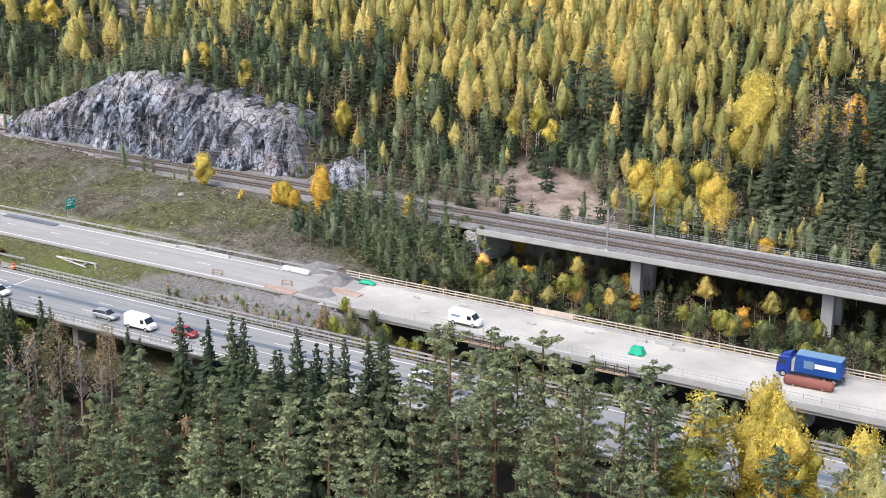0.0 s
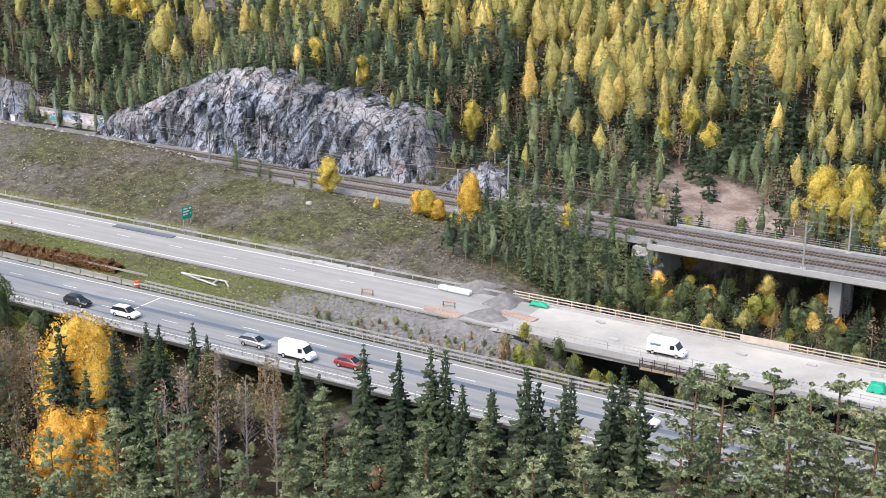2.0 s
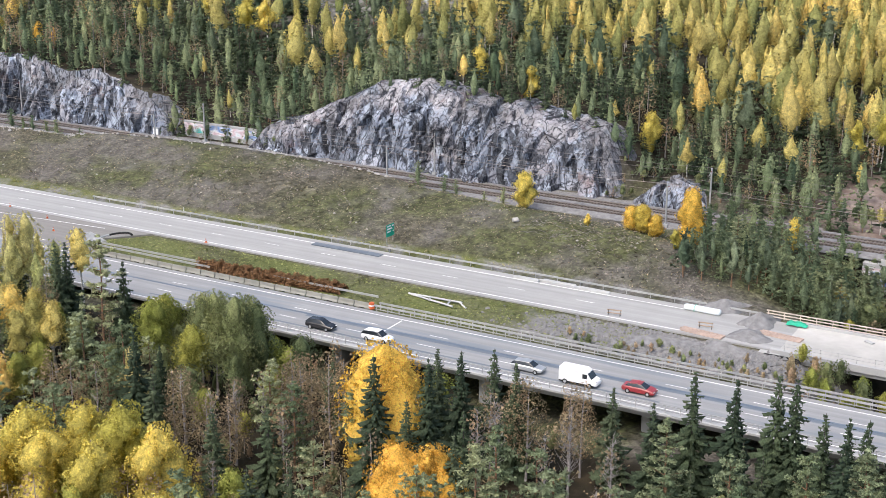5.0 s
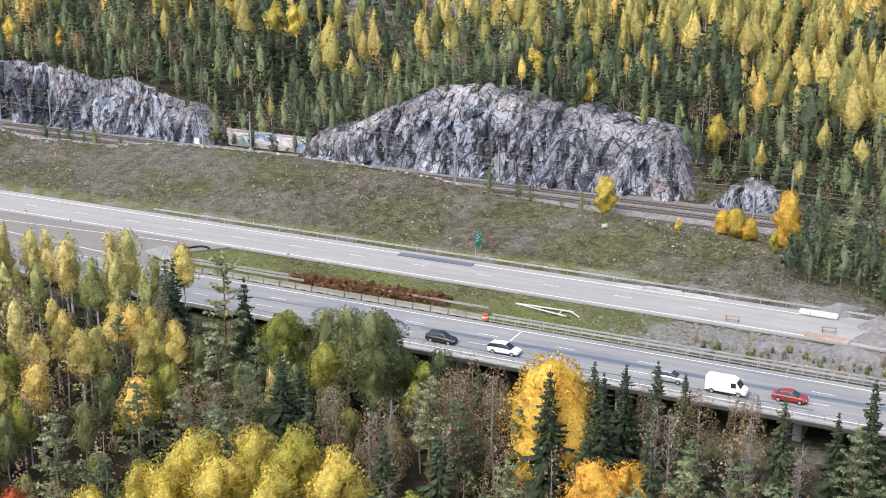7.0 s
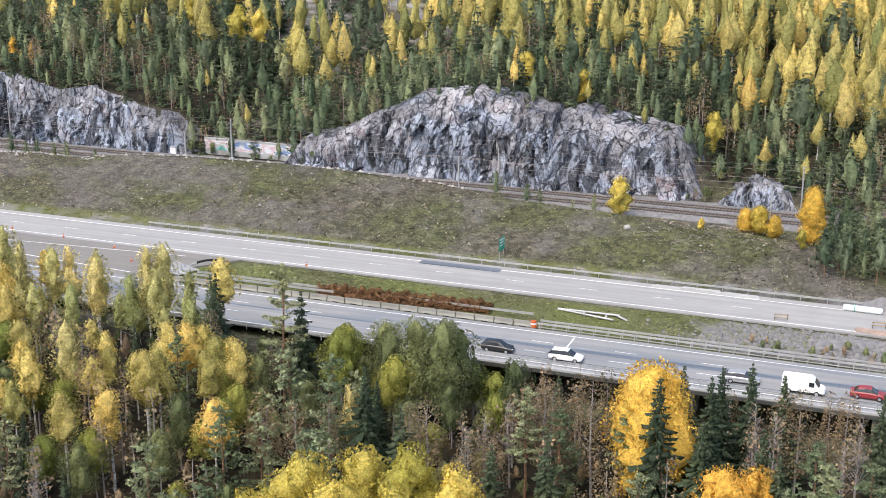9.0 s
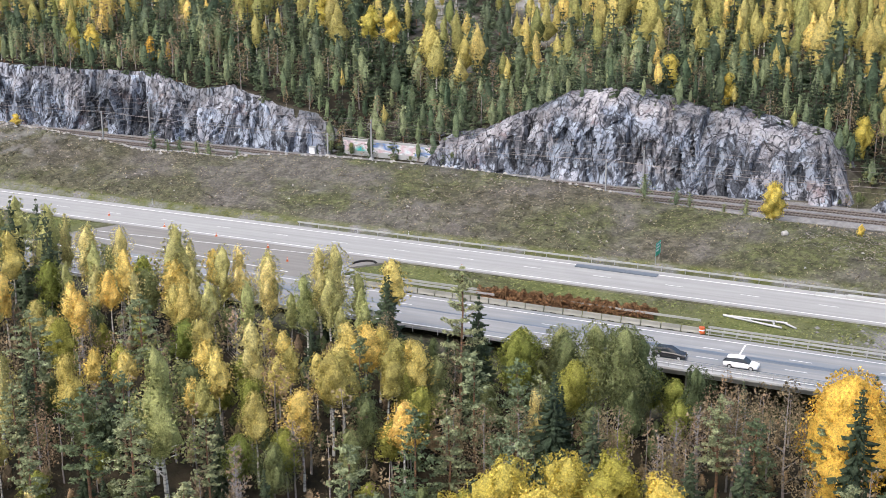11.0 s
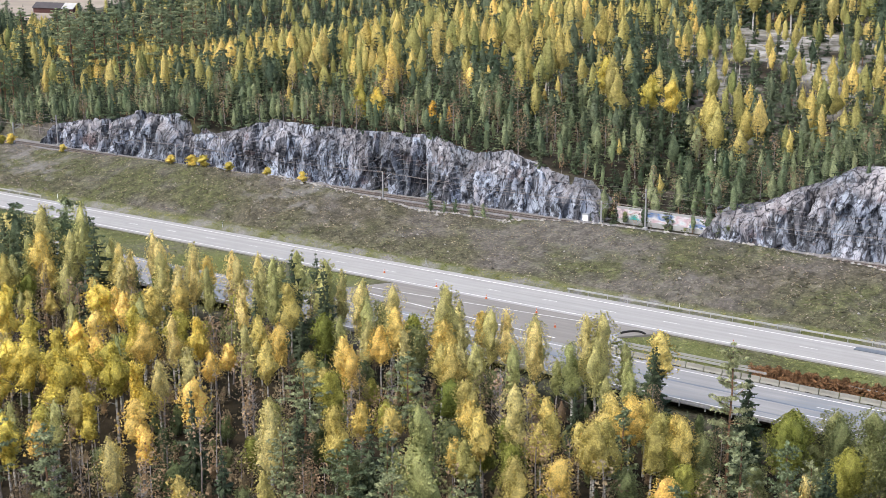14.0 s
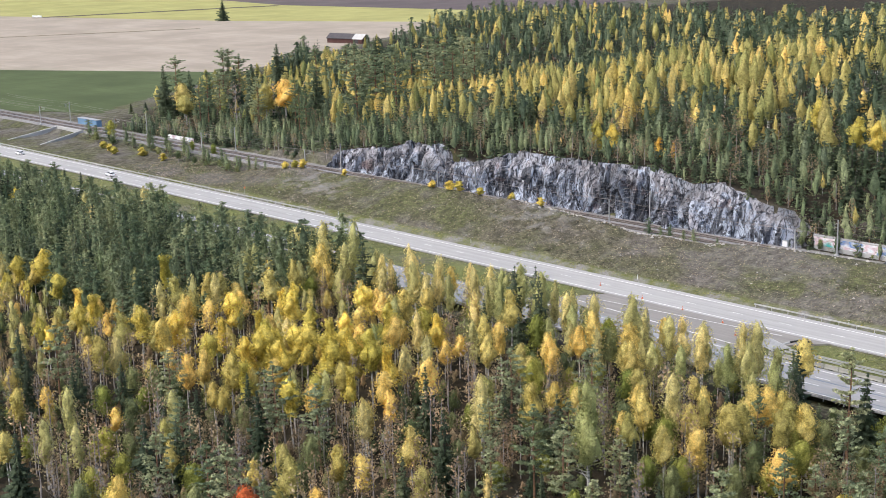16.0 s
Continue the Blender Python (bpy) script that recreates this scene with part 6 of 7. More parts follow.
for x, y in ((-101.5, 166.2), (-93.0, 166.8), (-79.5, 164.9), (-70, 166.0), (-97.0, 160.8)):
    rb = holder("rubble_slab", x, y, 0.0, rng.uniform(-30, 30), label="flat broken slab lying on the bridge deck", category="slab", group="slabs on the bridge deck")
    part("slab", boxes((-0.7, 0.7, -0.35, 0.35, 0, 0.22), bevel=0.04), CONCRETE, rb)
for x0, ln in ((-90.5, 11.0), (-64.5, 5.5)):
    plat = holder("work_platform", x0, 155.4, -0.9, label="dark steel scaffold platform hung on the bridge edge", category="scaffold", group="scaffolds under the deck edge")
    part("floor", boxes((0, ln, -0.6, 0.45, -0.1, 0)), TIMBER, plat)
    for k in range(int(ln / 1.8) + 1):
        part("upright", boxes((k * 1.8 - 0.05, k * 1.8 + 0.05, -0.62, -0.52, -0.2, 1.35)), DARK_STEEL, plat)
        part("hanger", boxes((k * 1.8 - 0.05, k * 1.8 + 0.05, 0.3, 0.4, -0.2, 1.3)), DARK_STEEL, plat)
    for zz in (0.35, 0.75, 1.2):
        part("bar", boxes((0, ln, -0.63, -0.57, zz, zz + 0.1)), DARK_STEEL, plat)
bearing = part("pier_cap", boxes((-86.4, -83.6, 156.6, 160.6, -2.4, -1.88), bevel=0.08), CONCRETE, deck)


# ---- vehicles ----
def loft(sections, mat_name=None):
    """A closed skin through rings of the same number of points."""
    bm = bmesh.new()
    rings = [[bm.verts.new(p) for p in ring] for ring in sections]
    n = len(rings[0])
    for a, b in zip(rings, rings[1:]):
        for i in range(n):
            bm.faces.new((a[i], a[(i + 1) % n], b[(i + 1) % n], b[i]))
    bm.faces.new(rings[0][::-1])
    bm.faces.new(rings[-1])
    bmesh.ops.recalc_face_normals(bm, faces=bm.faces[:])
    return bm


def ring(x, half, z0, z1, r=0.12, lean=0.0):
    """A rounded box section at x."""
    h = half
    return [(x, -h + r, z0), (x, h - r, z0), (x, h, z0 + r), (x, h - lean, z1 - r), (x, h - lean - r, z1), (x, -h + lean + r, z1), (x, -h + lean, z1 - r), (x, -h, z0 + r)]


wheel_me = rim_me = None


def wheels(parent, xs, half, r=0.33, w=0.22):
    global wheel_me, rim_me
    if wheel_me is None:
        wheel_me = shared("tyre", tube(bmesh.new(), (0, -0.5, 0), (0, 0.5, 0), 1.0, 1.0, 18), RUBBER)
        rim_me = shared("rim", tube(bmesh.new(), (0, -0.515, 0), (0, 0.515, 0), 0.62, 0.62, 12), STEEL)
    for x in xs:
        for s in (-1, 1):
            wh = holder("wheel", 0, 0, 0)
            wh.parent = parent
            wh.matrix_basis = pose(x, s * (half - w / 2 + 0.02), r)
            for me, nm in ((wheel_me, "tyre"), (rim_me, "rim")):
                sharing(nm, me, wh, Matrix.Diagonal((r, w, r, 1)))


def car(x, y, heading, paint, label, long=4.5, high=1.48, half=0.9, estate=False):
    root = holder("car", x, y, 0.0, heading, label=label, category="car")
    L = long / 2
    body = [ring(-L, half * 0.86, 0.42, 0.82), ring(-L + 0.12, half * 0.96, 0.3, 0.95), ring(-L * 0.6, half, 0.24, 1.0), ring(L * 0.25, half, 0.24, 0.98), ring(L * 0.72, half * 0.97, 0.25, 0.86), ring(L - 0.1, half * 0.9, 0.3, 0.74), ring(L, half * 0.8, 0.4, 0.62)]
    part("body", loft(body), paint, root, smooth=False)
    back = -L + (0.25 if estate else 0.75)
    cabin = [ring(back - 0.28, half * 0.86, 0.9, 0.98, 0.04, 0.02), ring(back + 0.2, half * 0.88, 0.9, high - 0.12, 0.1, 0.14), ring(-L * 0.1, half * 0.88, 0.9, high, 0.12, 0.17), ring(L * 0.16, half * 0.88, 0.9, high - 0.06, 0.12, 0.16), ring(L * 0.52, half * 0.86, 0.86, 0.94, 0.04, 0.02)]
    part("window_band", loft(cabin), GLASS, root, "dark glass")
    roof = [ring(back + 0.22, half * 0.70, high - 0.17, high - 0.08, 0.03), ring(-L * 0.1, half * 0.72, high - 0.05, high + 0.015, 0.03), ring(L * 0.17, half * 0.71, high - 0.11, high - 0.035, 0.03)]
    part("roof", loft(roof), paint, root)
    for s in (-1, 1):
        part("headlight", boxes((L - 0.16, L - 0.02, s * half * 0.62 - 0.16, s * half * 0.62 + 0.16, 0.56, 0.72), bevel=0.03), SIGN_WHITE, root, "clear headlight")
        part("tail_light", boxes((-L - 0.01, -L + 0.1, s * half * 0.66 - 0.13, s * half * 0.66 + 0.13, 0.6, 0.8), bevel=0.02), RED_PAINT, root, "red tail light")
    wheels(root, (-L * 0.6, L * 0.62), half)
    return root


def van(x, y, heading, label, mark=False):
    root = holder("van", x, y, 0.0, heading, label=label, category="van")
    body = [ring(-2.7, 0.95, 0.4, 2.2, 0.1, 0.08), ring(-2.62, 1.0, 0.34, 2.36, 0.16, 0.08), ring(0.9, 1.0, 0.34, 2.36, 0.16, 0.08), ring(1.35, 1.0, 0.34, 2.12, 0.16, 0.1), ring(2.0, 0.98, 0.34, 1.22, 0.12, 0.06), ring(2.55, 0.94, 0.36, 1.02, 0.12, 0.03), ring(2.75, 0.8, 0.42, 0.82, 0.1, 0.0)]
    part("body", loft(body), WHITE_PAINT, root)
    bm = bmesh.new()
    q = [bm.verts.new(p) for p in ((1.42, -0.8, 2.02), (1.42, 0.8, 2.02), (2.02, 0.84, 1.24), (2.02, -0.84, 1.24), (1.36, -0.8, 1.96), (1.36, 0.8, 1.96), (1.96, 0.84, 1.2), (1.96, -0.84, 1.2))]
    for f in ((0, 1, 2, 3), (7, 6, 5, 4), (0, 4, 5, 1), (1, 5, 6, 2), (2, 6, 7, 3), (3, 7, 4, 0)):
        bm.faces.new([q[i] for i in f])
    part("windscreen", bm, GLASS, root, "dark glass windscreen")
    for s in (-1, 1):
        part("side_window", boxes((0.75, 1.4, s * 0.965 - 0.04, s * 0.965 + 0.04, 1.25, 1.85), bevel=0.02), GLASS, root, "dark glass")
        part("headlight", boxes((2.5, 2.66, s * 0.62 - 0.15, s * 0.62 + 0.15, 0.72, 0.96), bevel=0.03), GLASS, root)
        part("skirt", boxes((-2.6, 2.4, s * 0.985 - 0.03, s * 0.985 + 0.03, 0.3, 0.46)), RUBBER, root, "black sill trim")
    if mark:
        part("lettering_bar", boxes((-2.1, -0.6, -1.004, -0.97, 1.45, 1.72)), PALE_BLUE, root, "pale blue lettering bar")
    wheels(root, (-1.75, 1.75), 1.0, 0.36)
    return root


van(-88.4, 159.4, 0, "white panel van parked on the bridge deck", True)
van(-131.4, 131.9, 0, "white panel van driving on the damp road")
car(-163.0, 131.9, 0, WHITE_PAINT, "white car on the damp carriageway", 4.7, 1.6, 0.93, True)
car(-139.3, 132.5, 0, GREY_PAINT, "silver estate car on the damp carriageway", 4.6, 1.5, 0.9, True)
car(-123.4, 133.0, 0, RED_PAINT, "red car on the damp carriageway")
car(-82.4, 136.4, 0, WHITE_PAINT, "white hatchback on the damp carriageway", 4.4)
car(-172.8, 131.9, 0, BLACK_PAINT, "dark estate car on the damp carriageway", 4.6, 1.52, 0.9, True)
car(-292.4, 132.5, 0, WHITE_PAINT, "white car seen between roadside birches", 4.6, 1.55, 0.92, True)
car(-314.0, 133.0, 0, WHITE_PAINT, "white saloon seen between roadside birches")
car(-508.0, 161.0, 180, WHITE_PAINT, "white car on the pale carriageway")
car(-578.0, 162.5, 180, WHITE_PAINT, "white car on the pale carriageway")

truck = holder("truck", -36.5, 165.6, 0.0, 180, label="blue lorry with a blue box body on the bridge deck", category="truck")
part("chassis", boxes((-6.2, 3.2, -0.45, 0.45, 0.55, 0.95)), DARK_STEEL, truck)
part("cab", loft([ring(1.3, 1.2, 0.6, 3.0, 0.12), ring(1.6, 1.22, 0.5, 3.25, 0.16), ring(2.9, 1.22, 0.5, 3.1, 0.16, 0.05), ring(3.3, 1.18, 0.5, 2.0, 0.14, 0.02), ring(3.36, 1.1, 0.55, 1.6, 0.12)]), BLUE_PAINT, truck, "blue cab")
part("windscreen", boxes((3.02, 3.2, -1.0, 1.0, 1.95, 2.75), bevel=0.04), GLASS, truck, "dark glass windscreen")
for s in (-1, 1):
    part("side_window", boxes((2.1, 2.8, s * 1.2 - 0.03, s * 1.2 + 0.03, 1.95, 2.7)), GLASS, truck, "dark glass")
part("air_deflector", loft([ring(1.4, 0.9, 3.1, 3.75, 0.1), ring(2.5, 0.9, 3.1, 3.2, 0.04)]), BLUE_PAINT, truck)
cont = part("box_body", boxes((-5.9, 0.7, -1.22, 1.22, 1.1, 3.75), bevel=0.03), BLUE_BOX, truck, "blue box body with white lettering")
part("roof_sheet", boxes((-5.85, 0.65, -1.18, 1.18, 3.72, 3.78)), PALE_BLUE, cont)
for k in range(12):
    part("rib", boxes((-5.7 + 0.55 * k, -5.55 + 0.55 * k, 1.2, 1.25, 1.2, 3.65)), BLUE_BOX, cont)
part("logo_plate", boxes((-2.0, -0.6, 1.245, 1.26, 1.9, 3.1)), PALE_BLUE, cont, "pale blue square plate")
part("lettering_bar", boxes((-5.2, -2.15, 1.245, 1.262, 2.15, 2.85)), SIGN_WHITE, cont, "bold white lettering bar")
part("sleeper_gap", boxes((0.8, 1.25, -1.0, 1.0, 1.0, 2.7)), PALE_BEAM, truck)
wheels(truck, (-5.0, -3.7, 2.3), 1.2, 0.5, 0.35)
tank = holder("steel_tank", -34.4, 162.2, 0.0, 2, label="rust-red cylindrical steel tank lying on the deck", category="tank")
part("shell", tube(bmesh.new(), (-3.3, 0, 0.75), (3.3, 0, 0.75), 0.72, 0.72, 22), RUST, tank, smooth=False)
for x in (-3.32, 3.32):
    part("end_cap", tube(bmesh.new(), (x, 0, 0.75), (x + math.copysign(0.18, x), 0, 0.75), 0.72, 0.5, 22), RUST, tank)
for x in (-2, 2):
    part("saddle", boxes((x - 0.15, x + 0.15, -0.6, 0.6, 0, 0.35)), TIMBER, tank)

# ---- railway equipment ----
def mast(x, y, side, high=7.6):
    z = 2.75 if x < -120 else 2.95
    root = holder("catenary_mast", x, y, z, label="galvanised catenary mast with a bracket arm over the track", category="mast", group="catenary masts along the railway")
    part("post", boxes((-0.13, 0.13, -0.13, 0.13, -0.6, high), bevel=0.02), STEEL, root)
    part("footing", boxes((-0.4, 0.4, -0.4, 0.4, -0.7, 0.25), bevel=0.05), CONCRETE, root)
    part("bracket", tube(bmesh.new(), (0, 0, high - 0.5), (0.3, side * 2.3, high - 0.9), 0.06, 0.05, 6), GUARD, root)
    part("bracket", tube(bmesh.new(), (0, 0, high - 2.0), (0.3, side * 2.4, high - 1.0), 0.06, 0.05, 6), GUARD, root)
    part("steady_arm", tube(bmesh.new(), (0.3, side * 2.3, high - 1.7), (0.3, side * 1.2, high - 1.55), 0.04, 0.04, 6), GUARD, root)
    part("insulator", tube(bmesh.new(), (0.02, side * 0.25, high - 0.55), (0.08, side * 0.6, high - 0.62), 0.1, 0.1, 8), RUST, root)


MAST_X = (-17, -77, -141, -199, -258, -314, -380, -444, -505, -566, -628)
for x in MAST_X:
    mast(x - 4, 199.1 if x < -120 else 197.6, 1)
    mast(x, 210.9 if x < -120 else 209.6, -1, 8.4)


def wire(name, pts, r=0.02):
    cu = bpy.data.curves.new(name, "CURVE")
    cu.dimensions, cu.bevel_depth, cu.bevel_resolution = "3D", r, 0
    sp = cu.splines.new("POLY")
    sp.points.add(len(pts) - 1)
    for p, q in zip(sp.points, pts):
        p.co = (*q, 1)
    cu.materials.append(RAILSTEEL)
    return cu


wires = holder("overhead_wires", -77, 203, 9, label="thin overhead wires along the railway", category="overhead wire")
for y, zz, sag in ((202.0, 8.2, 0.05), (202.0, 9.7, 0.9), (206.6, 8.2, 0.05), (206.6, 9.8, 0.9), (199.0, 10.4, 0.8), (211.0, 11.2, 0.8), (211.0, 10.3, 0.7)):
    pts = []
    xs = [60] + [x - (4 if y < 204 else 0) for x in MAST_X] + [-700]
    for a, b in zip(xs, xs[1:]):
        for k in range(6):
            f = k / 6
            pts.append((a + (b - a) * f + 77, y - 203, zz - sag * 4 * f * (1 - f) - 9))
    cu = wire("wire", pts)
    ob = new("wire", cu)
    ob.parent = wires

wall_g = holder("graffiti_wall", -253.8, 214.0, 2.4, label="low concrete wall covered in graffiti beside the railway", category="wall")
part("wall", boxes((-12.5, 11.5, -0.2, 0.3, 0, 3.5), bevel=0.03), CONCRETE, wall_g)
part("painted_face", boxes((-12.3, 11.3, -0.215, -0.19, 1.1, 3.2)), GRAFFITI, wall_g, "graffiti in turquoise, pink and white")
part("coping", boxes((-12.6, 11.6, -0.28, 0.38, 3.5, 3.62)), CONCRETE, wall_g)
tagpatch = part("graffiti_patch", boxes((-110.02, -105.4, 197.35, 197.49, -1.6, 1.3)), GRAFFITI, rail_bridge, "graffiti on the abutment")
cab = holder("signal_cabinet", -272.4, 211.4, 2.4, label="white painted trackside cabinet", category="cabinet")
part("body", boxes((-0.7, 0.7, -0.4, 0.4, 0, 1.5), bevel=0.04), SIGN_WHITE, cab)
part("cap", boxes((-0.78, 0.78, -0.48, 0.48, 1.5, 1.6), bevel=0.03), STEEL, cab)
for k, (x, y) in enumerate(((-166.8, 183.4), (-326, 199.6), (-318, 199.0), (-243.0, 203.5), (-237, 202.8))):
    rg = np.random.default_rng(k)
    bm = bmesh.new()
    bmesh.ops.create_icosphere(bm, subdivisions=2, radius=0.55 if k else 0.7)
    for v in bm.verts:
        v.co *= 1 + rg.normal(0, 0.1)
        v.co.z *= 0.7
    bo = part("boulder", bm, STONE, None)
    bo.matrix_basis = pose(x, y, float(land(x, y)) + 0.2)
    tagged(bo, "pale rounded boulder on the bank crest", "boulder", "boulders on the bank")

# ---- the far left: underpass, fence, fields, barn ----
under = holder("underpass", -600, 196, -1.0, label="grey concrete underpass walls below the railway", category="underpass")
part("wing_wall", loft([[(-16, -22, -1), (-15.3, -22, -1), (-15.3, -22, 1.2), (-16, -22, 1.2)], [(-16, 2, -1), (-15.3, 2, -1), (-15.3, 2, 4.4), (-16, 2, 4.4)]]), CONCRETE, under)
part("wing_wall", loft([[(8, -20, -1), (8.7, -20, -1), (8.7, -20, 1.2), (8, -20, 1.2)], [(4, 2, -1), (4.7, 2, -1), (4.7, 2, 4.4), (4, 2, 4.4)]]), CONCRETE, under)
part("portal", boxes((-16, 5, 1.6, 2.6, 2.6, 4.6), bevel=0.05), CONCRETE, under)
part("roadway", boxes((-15.2, 4.2, -22, 2, -0.2, 0.15)), ASPHALT, under)
# added black panel: paints the shade of the passage, which has no depth here
part("back_shade", boxes((-15.4, 4.4, 2.0, 2.6, 0.1, 2.7)), RUBBER, under, "black panel in place of the shade in the opening under the tracks")
for k in range(2):
    wg = holder("equipment_hut", -617 + 8.2 * k, 211.6, 2.4, label="blue-grey trackside equipment hut", category="hut", group="huts beside the railway")
    part("body", boxes((-3.8, 3.8, -1.2, 1.2, 0, 2.7), bevel=0.05), PALE_BLUE, wg)
    part("roof", boxes((-3.95, 3.95, -1.35, 1.35, 2.7, 2.85)), STEEL, wg)
fen = holder("noise_fence", -545, 213, 2.0, label="white trackside fence marked with graffiti", category="fence")
for k in range(6):
    part("panel", boxes((-9 + 3 * k, -6.1 + 3 * k, -0.08, 0.08, 0.1, 1.9)), GRAFFITI if k % 2 else SIGN_WHITE, fen)
    part("post", boxes((-9.1 + 3 * k, -8.95 + 3 * k, -0.12, 0.12, -0.4, 2.0)), STEEL, fen)


def field(name, pts, col, var, label, lift, scale=0.02, lines=(0.02, 0.3)):
    m, nt, b = nodes_of(name + "_soil", 0.95, 0, 0.1)
    c = mix(nt, ramp(nt, noisy(nt, coords(nt), scale, 5, 0.65), (0.35, 0.0), (0.68, 1.0)), tuple(v * (1 - var) for v in col), tuple(v * (1 + var * 0.5) for v in col))
    c = mix(nt, ramp(nt, noisy(nt, coords(nt, (lines[0], lines[1], 1)), 1.0, 2), (0.45, 0.0), (0.6, 0.4)), c, tuple(v * 0.8 for v in col))
    nt.links.new(c, b.inputs["Base Color"])
    bm = bmesh.new()
    top = [bm.verts.new((x, y, -3.0 + lift)) for x, y in pts]
    bot = [bm.verts.new((x, y, -4.0)) for x, y in pts]
    bm.faces.new(top)
    for i in range(len(pts)):
        bm.faces.new((top[i], bot[i], bot[(i + 1) % len(pts)], top[(i + 1) % len(pts)]))
    bmesh.ops.recalc_face_normals(bm, faces=bm.faces[:])
    tagged(part(name, bm, m), label, "field", kind="structure")


field("field_green", [(-1500, 14), (-760, 217), (-668, 262), (-680, 330), (-745, 424), (-829, 378), (-930, 323), (-1500, 20)], (0.085, 0.11, 0.05), 0.25, "green winter crop field beyond the railway", 0.25)
field("field_straw", [(-1500, 13), (-930, 323), (-745, 424), (-800, 520), (-950, 775), (-1189, 671), (-1491, 593), (-2400, 300)], (0.345, 0.30, 0.245), 0.2, "pale straw-coloured stubble field", 0.35)
field("field_meadow", [(-2400, 300), (-1491, 593), (-1189, 671), (-950, 775), (-1000, 900), (-1348, 858), (-1574, 900), (-3000, 700)], (0.34, 0.33, 0.13), 0.22, "yellow-green meadow strips", 0.3)
field("field_ploughed", [(-3000, 700), (-1574, 900), (-1348, 858), (-1000, 900), (-1100, 1500), (-2600, 2200), (-4600, 2000)], (0.12, 0.10, 0.10), 0.2, "dark ploughed field towards the horizon", 0.32)
field("field_strip", [(-1430, 606), (-1416, 606), (-1340, 850), (-1354, 850)], (0.10, 0.085, 0.07), 0.2, "dark ploughed strip between meadows", 0.45)
field("ditch_line", [(-1300, 440), (-1196, 453), (-1120, 600), (-1124, 602), (-1200, 456), (-1300, 444)], (0.14, 0.12, 0.07), 0.2, "dark weedy ditch through the stubble", 0.42)
barn = holder("barn", -886, 575, -2.7, 10, label="long red timber barn with a dark roof in the stubble field", category="barn")
part("wall", boxes((-17, 17, -4, 4, 0, 3.4)), BARN_RED, barn, "red board walls")
part("roof", profile(bmesh.new(), [(-4.7, 3.2), (0, 6.6), (4.7, 3.2), (4.7, 3.5), (0, 6.95), (-4.7, 3.5)], -17.6, 7.5), BARN_ROOF, barn, "dark roof")
part("roof", profile(bmesh.new(), [(-4.7, 3.2), (0, 6.6), (4.7, 3.2), (4.7, 3.5), (0, 6.95), (-4.7, 3.5)], 7.5, 17.6), PALE_BEAM, barn, "pale sheet-metal roof")
part("gable", loft([[(-17, -4, 3.4), (-17, 4, 3.4), (-17, 0, 6.5)], [(17, -4, 3.4), (17, 4, 3.4), (17, 0, 6.5)]]), BARN_RED, barn)
part("door", boxes((9, 13, -4.1, -3.95, 0, 2.8)), BARN_ROOF, barn, "dark plank door")
silage = holder("silage_bale", -1430, 604, -2.6, 20, label="long white plastic-wrapped silage roll in the field", category="bale")
part("wrap", tube(bmesh.new(), (-6, 0, 0.9), (6, 0, 0.9), 1.0, 1.0, 14), WRAP, silage)

# ---- shrubs and trees near the road and the tracks ----
stand("amber", 1.2, [-148, 190, 4.4, -145.5, 189.4, 5.2, -143, 189, 4.2])
stand("amber", 0.8, [-136.8, 189.4, 10.5])
stand("golden", 1.0, [-138, 185, 3.5, -171.2, 195.7, 7.5, -155, 187.5, 2.2, -121, 196, 6])
stand("golden", 1.8, [-560, 188, 3, -552, 186, 3, -545, 184, 3, -530, 187, 3.5, -516, 187, 3])
stand("willow", 1.5, [-536, 190, 4, -524, 190, 4, -509, 189, 4, -497, 188, 3.5, -573, 192, 5, -558, 191, 4.5])
stand("young_pine", 1.5, [-540, 196, 7, -534, 194, 6, -528, 196, 7, -521, 193, 6, -514, 195, 7, -507, 192, 6, -500, 194, 6, -493, 191, 6, -486, 192, 6.5, -479, 189, 6, -474, 190, 5.5, -585, 196, 7, -578, 195, 6, -570, 196, 6.5, -563, 194, 6, -556, 196, 6.5, -548, 194, 6])
stand("lime", 1.0, [-566, 195, 9])
stand("golden", 1.9, [-377, 190.6, 2.3, -369.5, 190.6, 2.8, -366, 190.8, 3.0, -357.6, 190.8, 2.2, -345.4, 190.8, 2.0, -334.6, 190.8, 2.5, -417, 190.6, 2.1, -442, 190.4, 2.6, -438, 190.6, 2.9, -447, 190.2, 2.4])
stand("young_pine", 1.2, [-131, 188, 7, -127, 190.5, 9, -124, 187, 8, -120, 187, 9, -117, 190, 8, -113, 187, 9, -111, 190, 8, -126, 184, 6, -119, 183, 7, -108, 186, 7, -112, 182, 6, -130, 192, 6])
stand("young_pine", 1.2, [-108, 191, 8, -105, 188, 8, -111, 193.5, 8.5, -107, 194, 7, -102, 190, 6])
stand("pine", 1.1, [-128, 186, 8, -122, 190, 9, -116, 186, 9, -110, 184, 8, -114, 192, 9])
stand("young_pine", 1.25, [-195, 197.6, 5.4, -189, 197.4, 4.0, -186.5, 197.2, 3.4, -176, 196.5, 3.4, -304, 198, 5.0, -297, 197.5, 4.0, -290, 198, 4.0, -293, 197.8, 3.4, -300, 197.7, 3.2, -330, 197, 2.6, -283, 198, 2.6, -180, 196.5, 2, -470, 192, 5, -463, 190, 4.4, -478, 194, 4, -455, 188, 3])
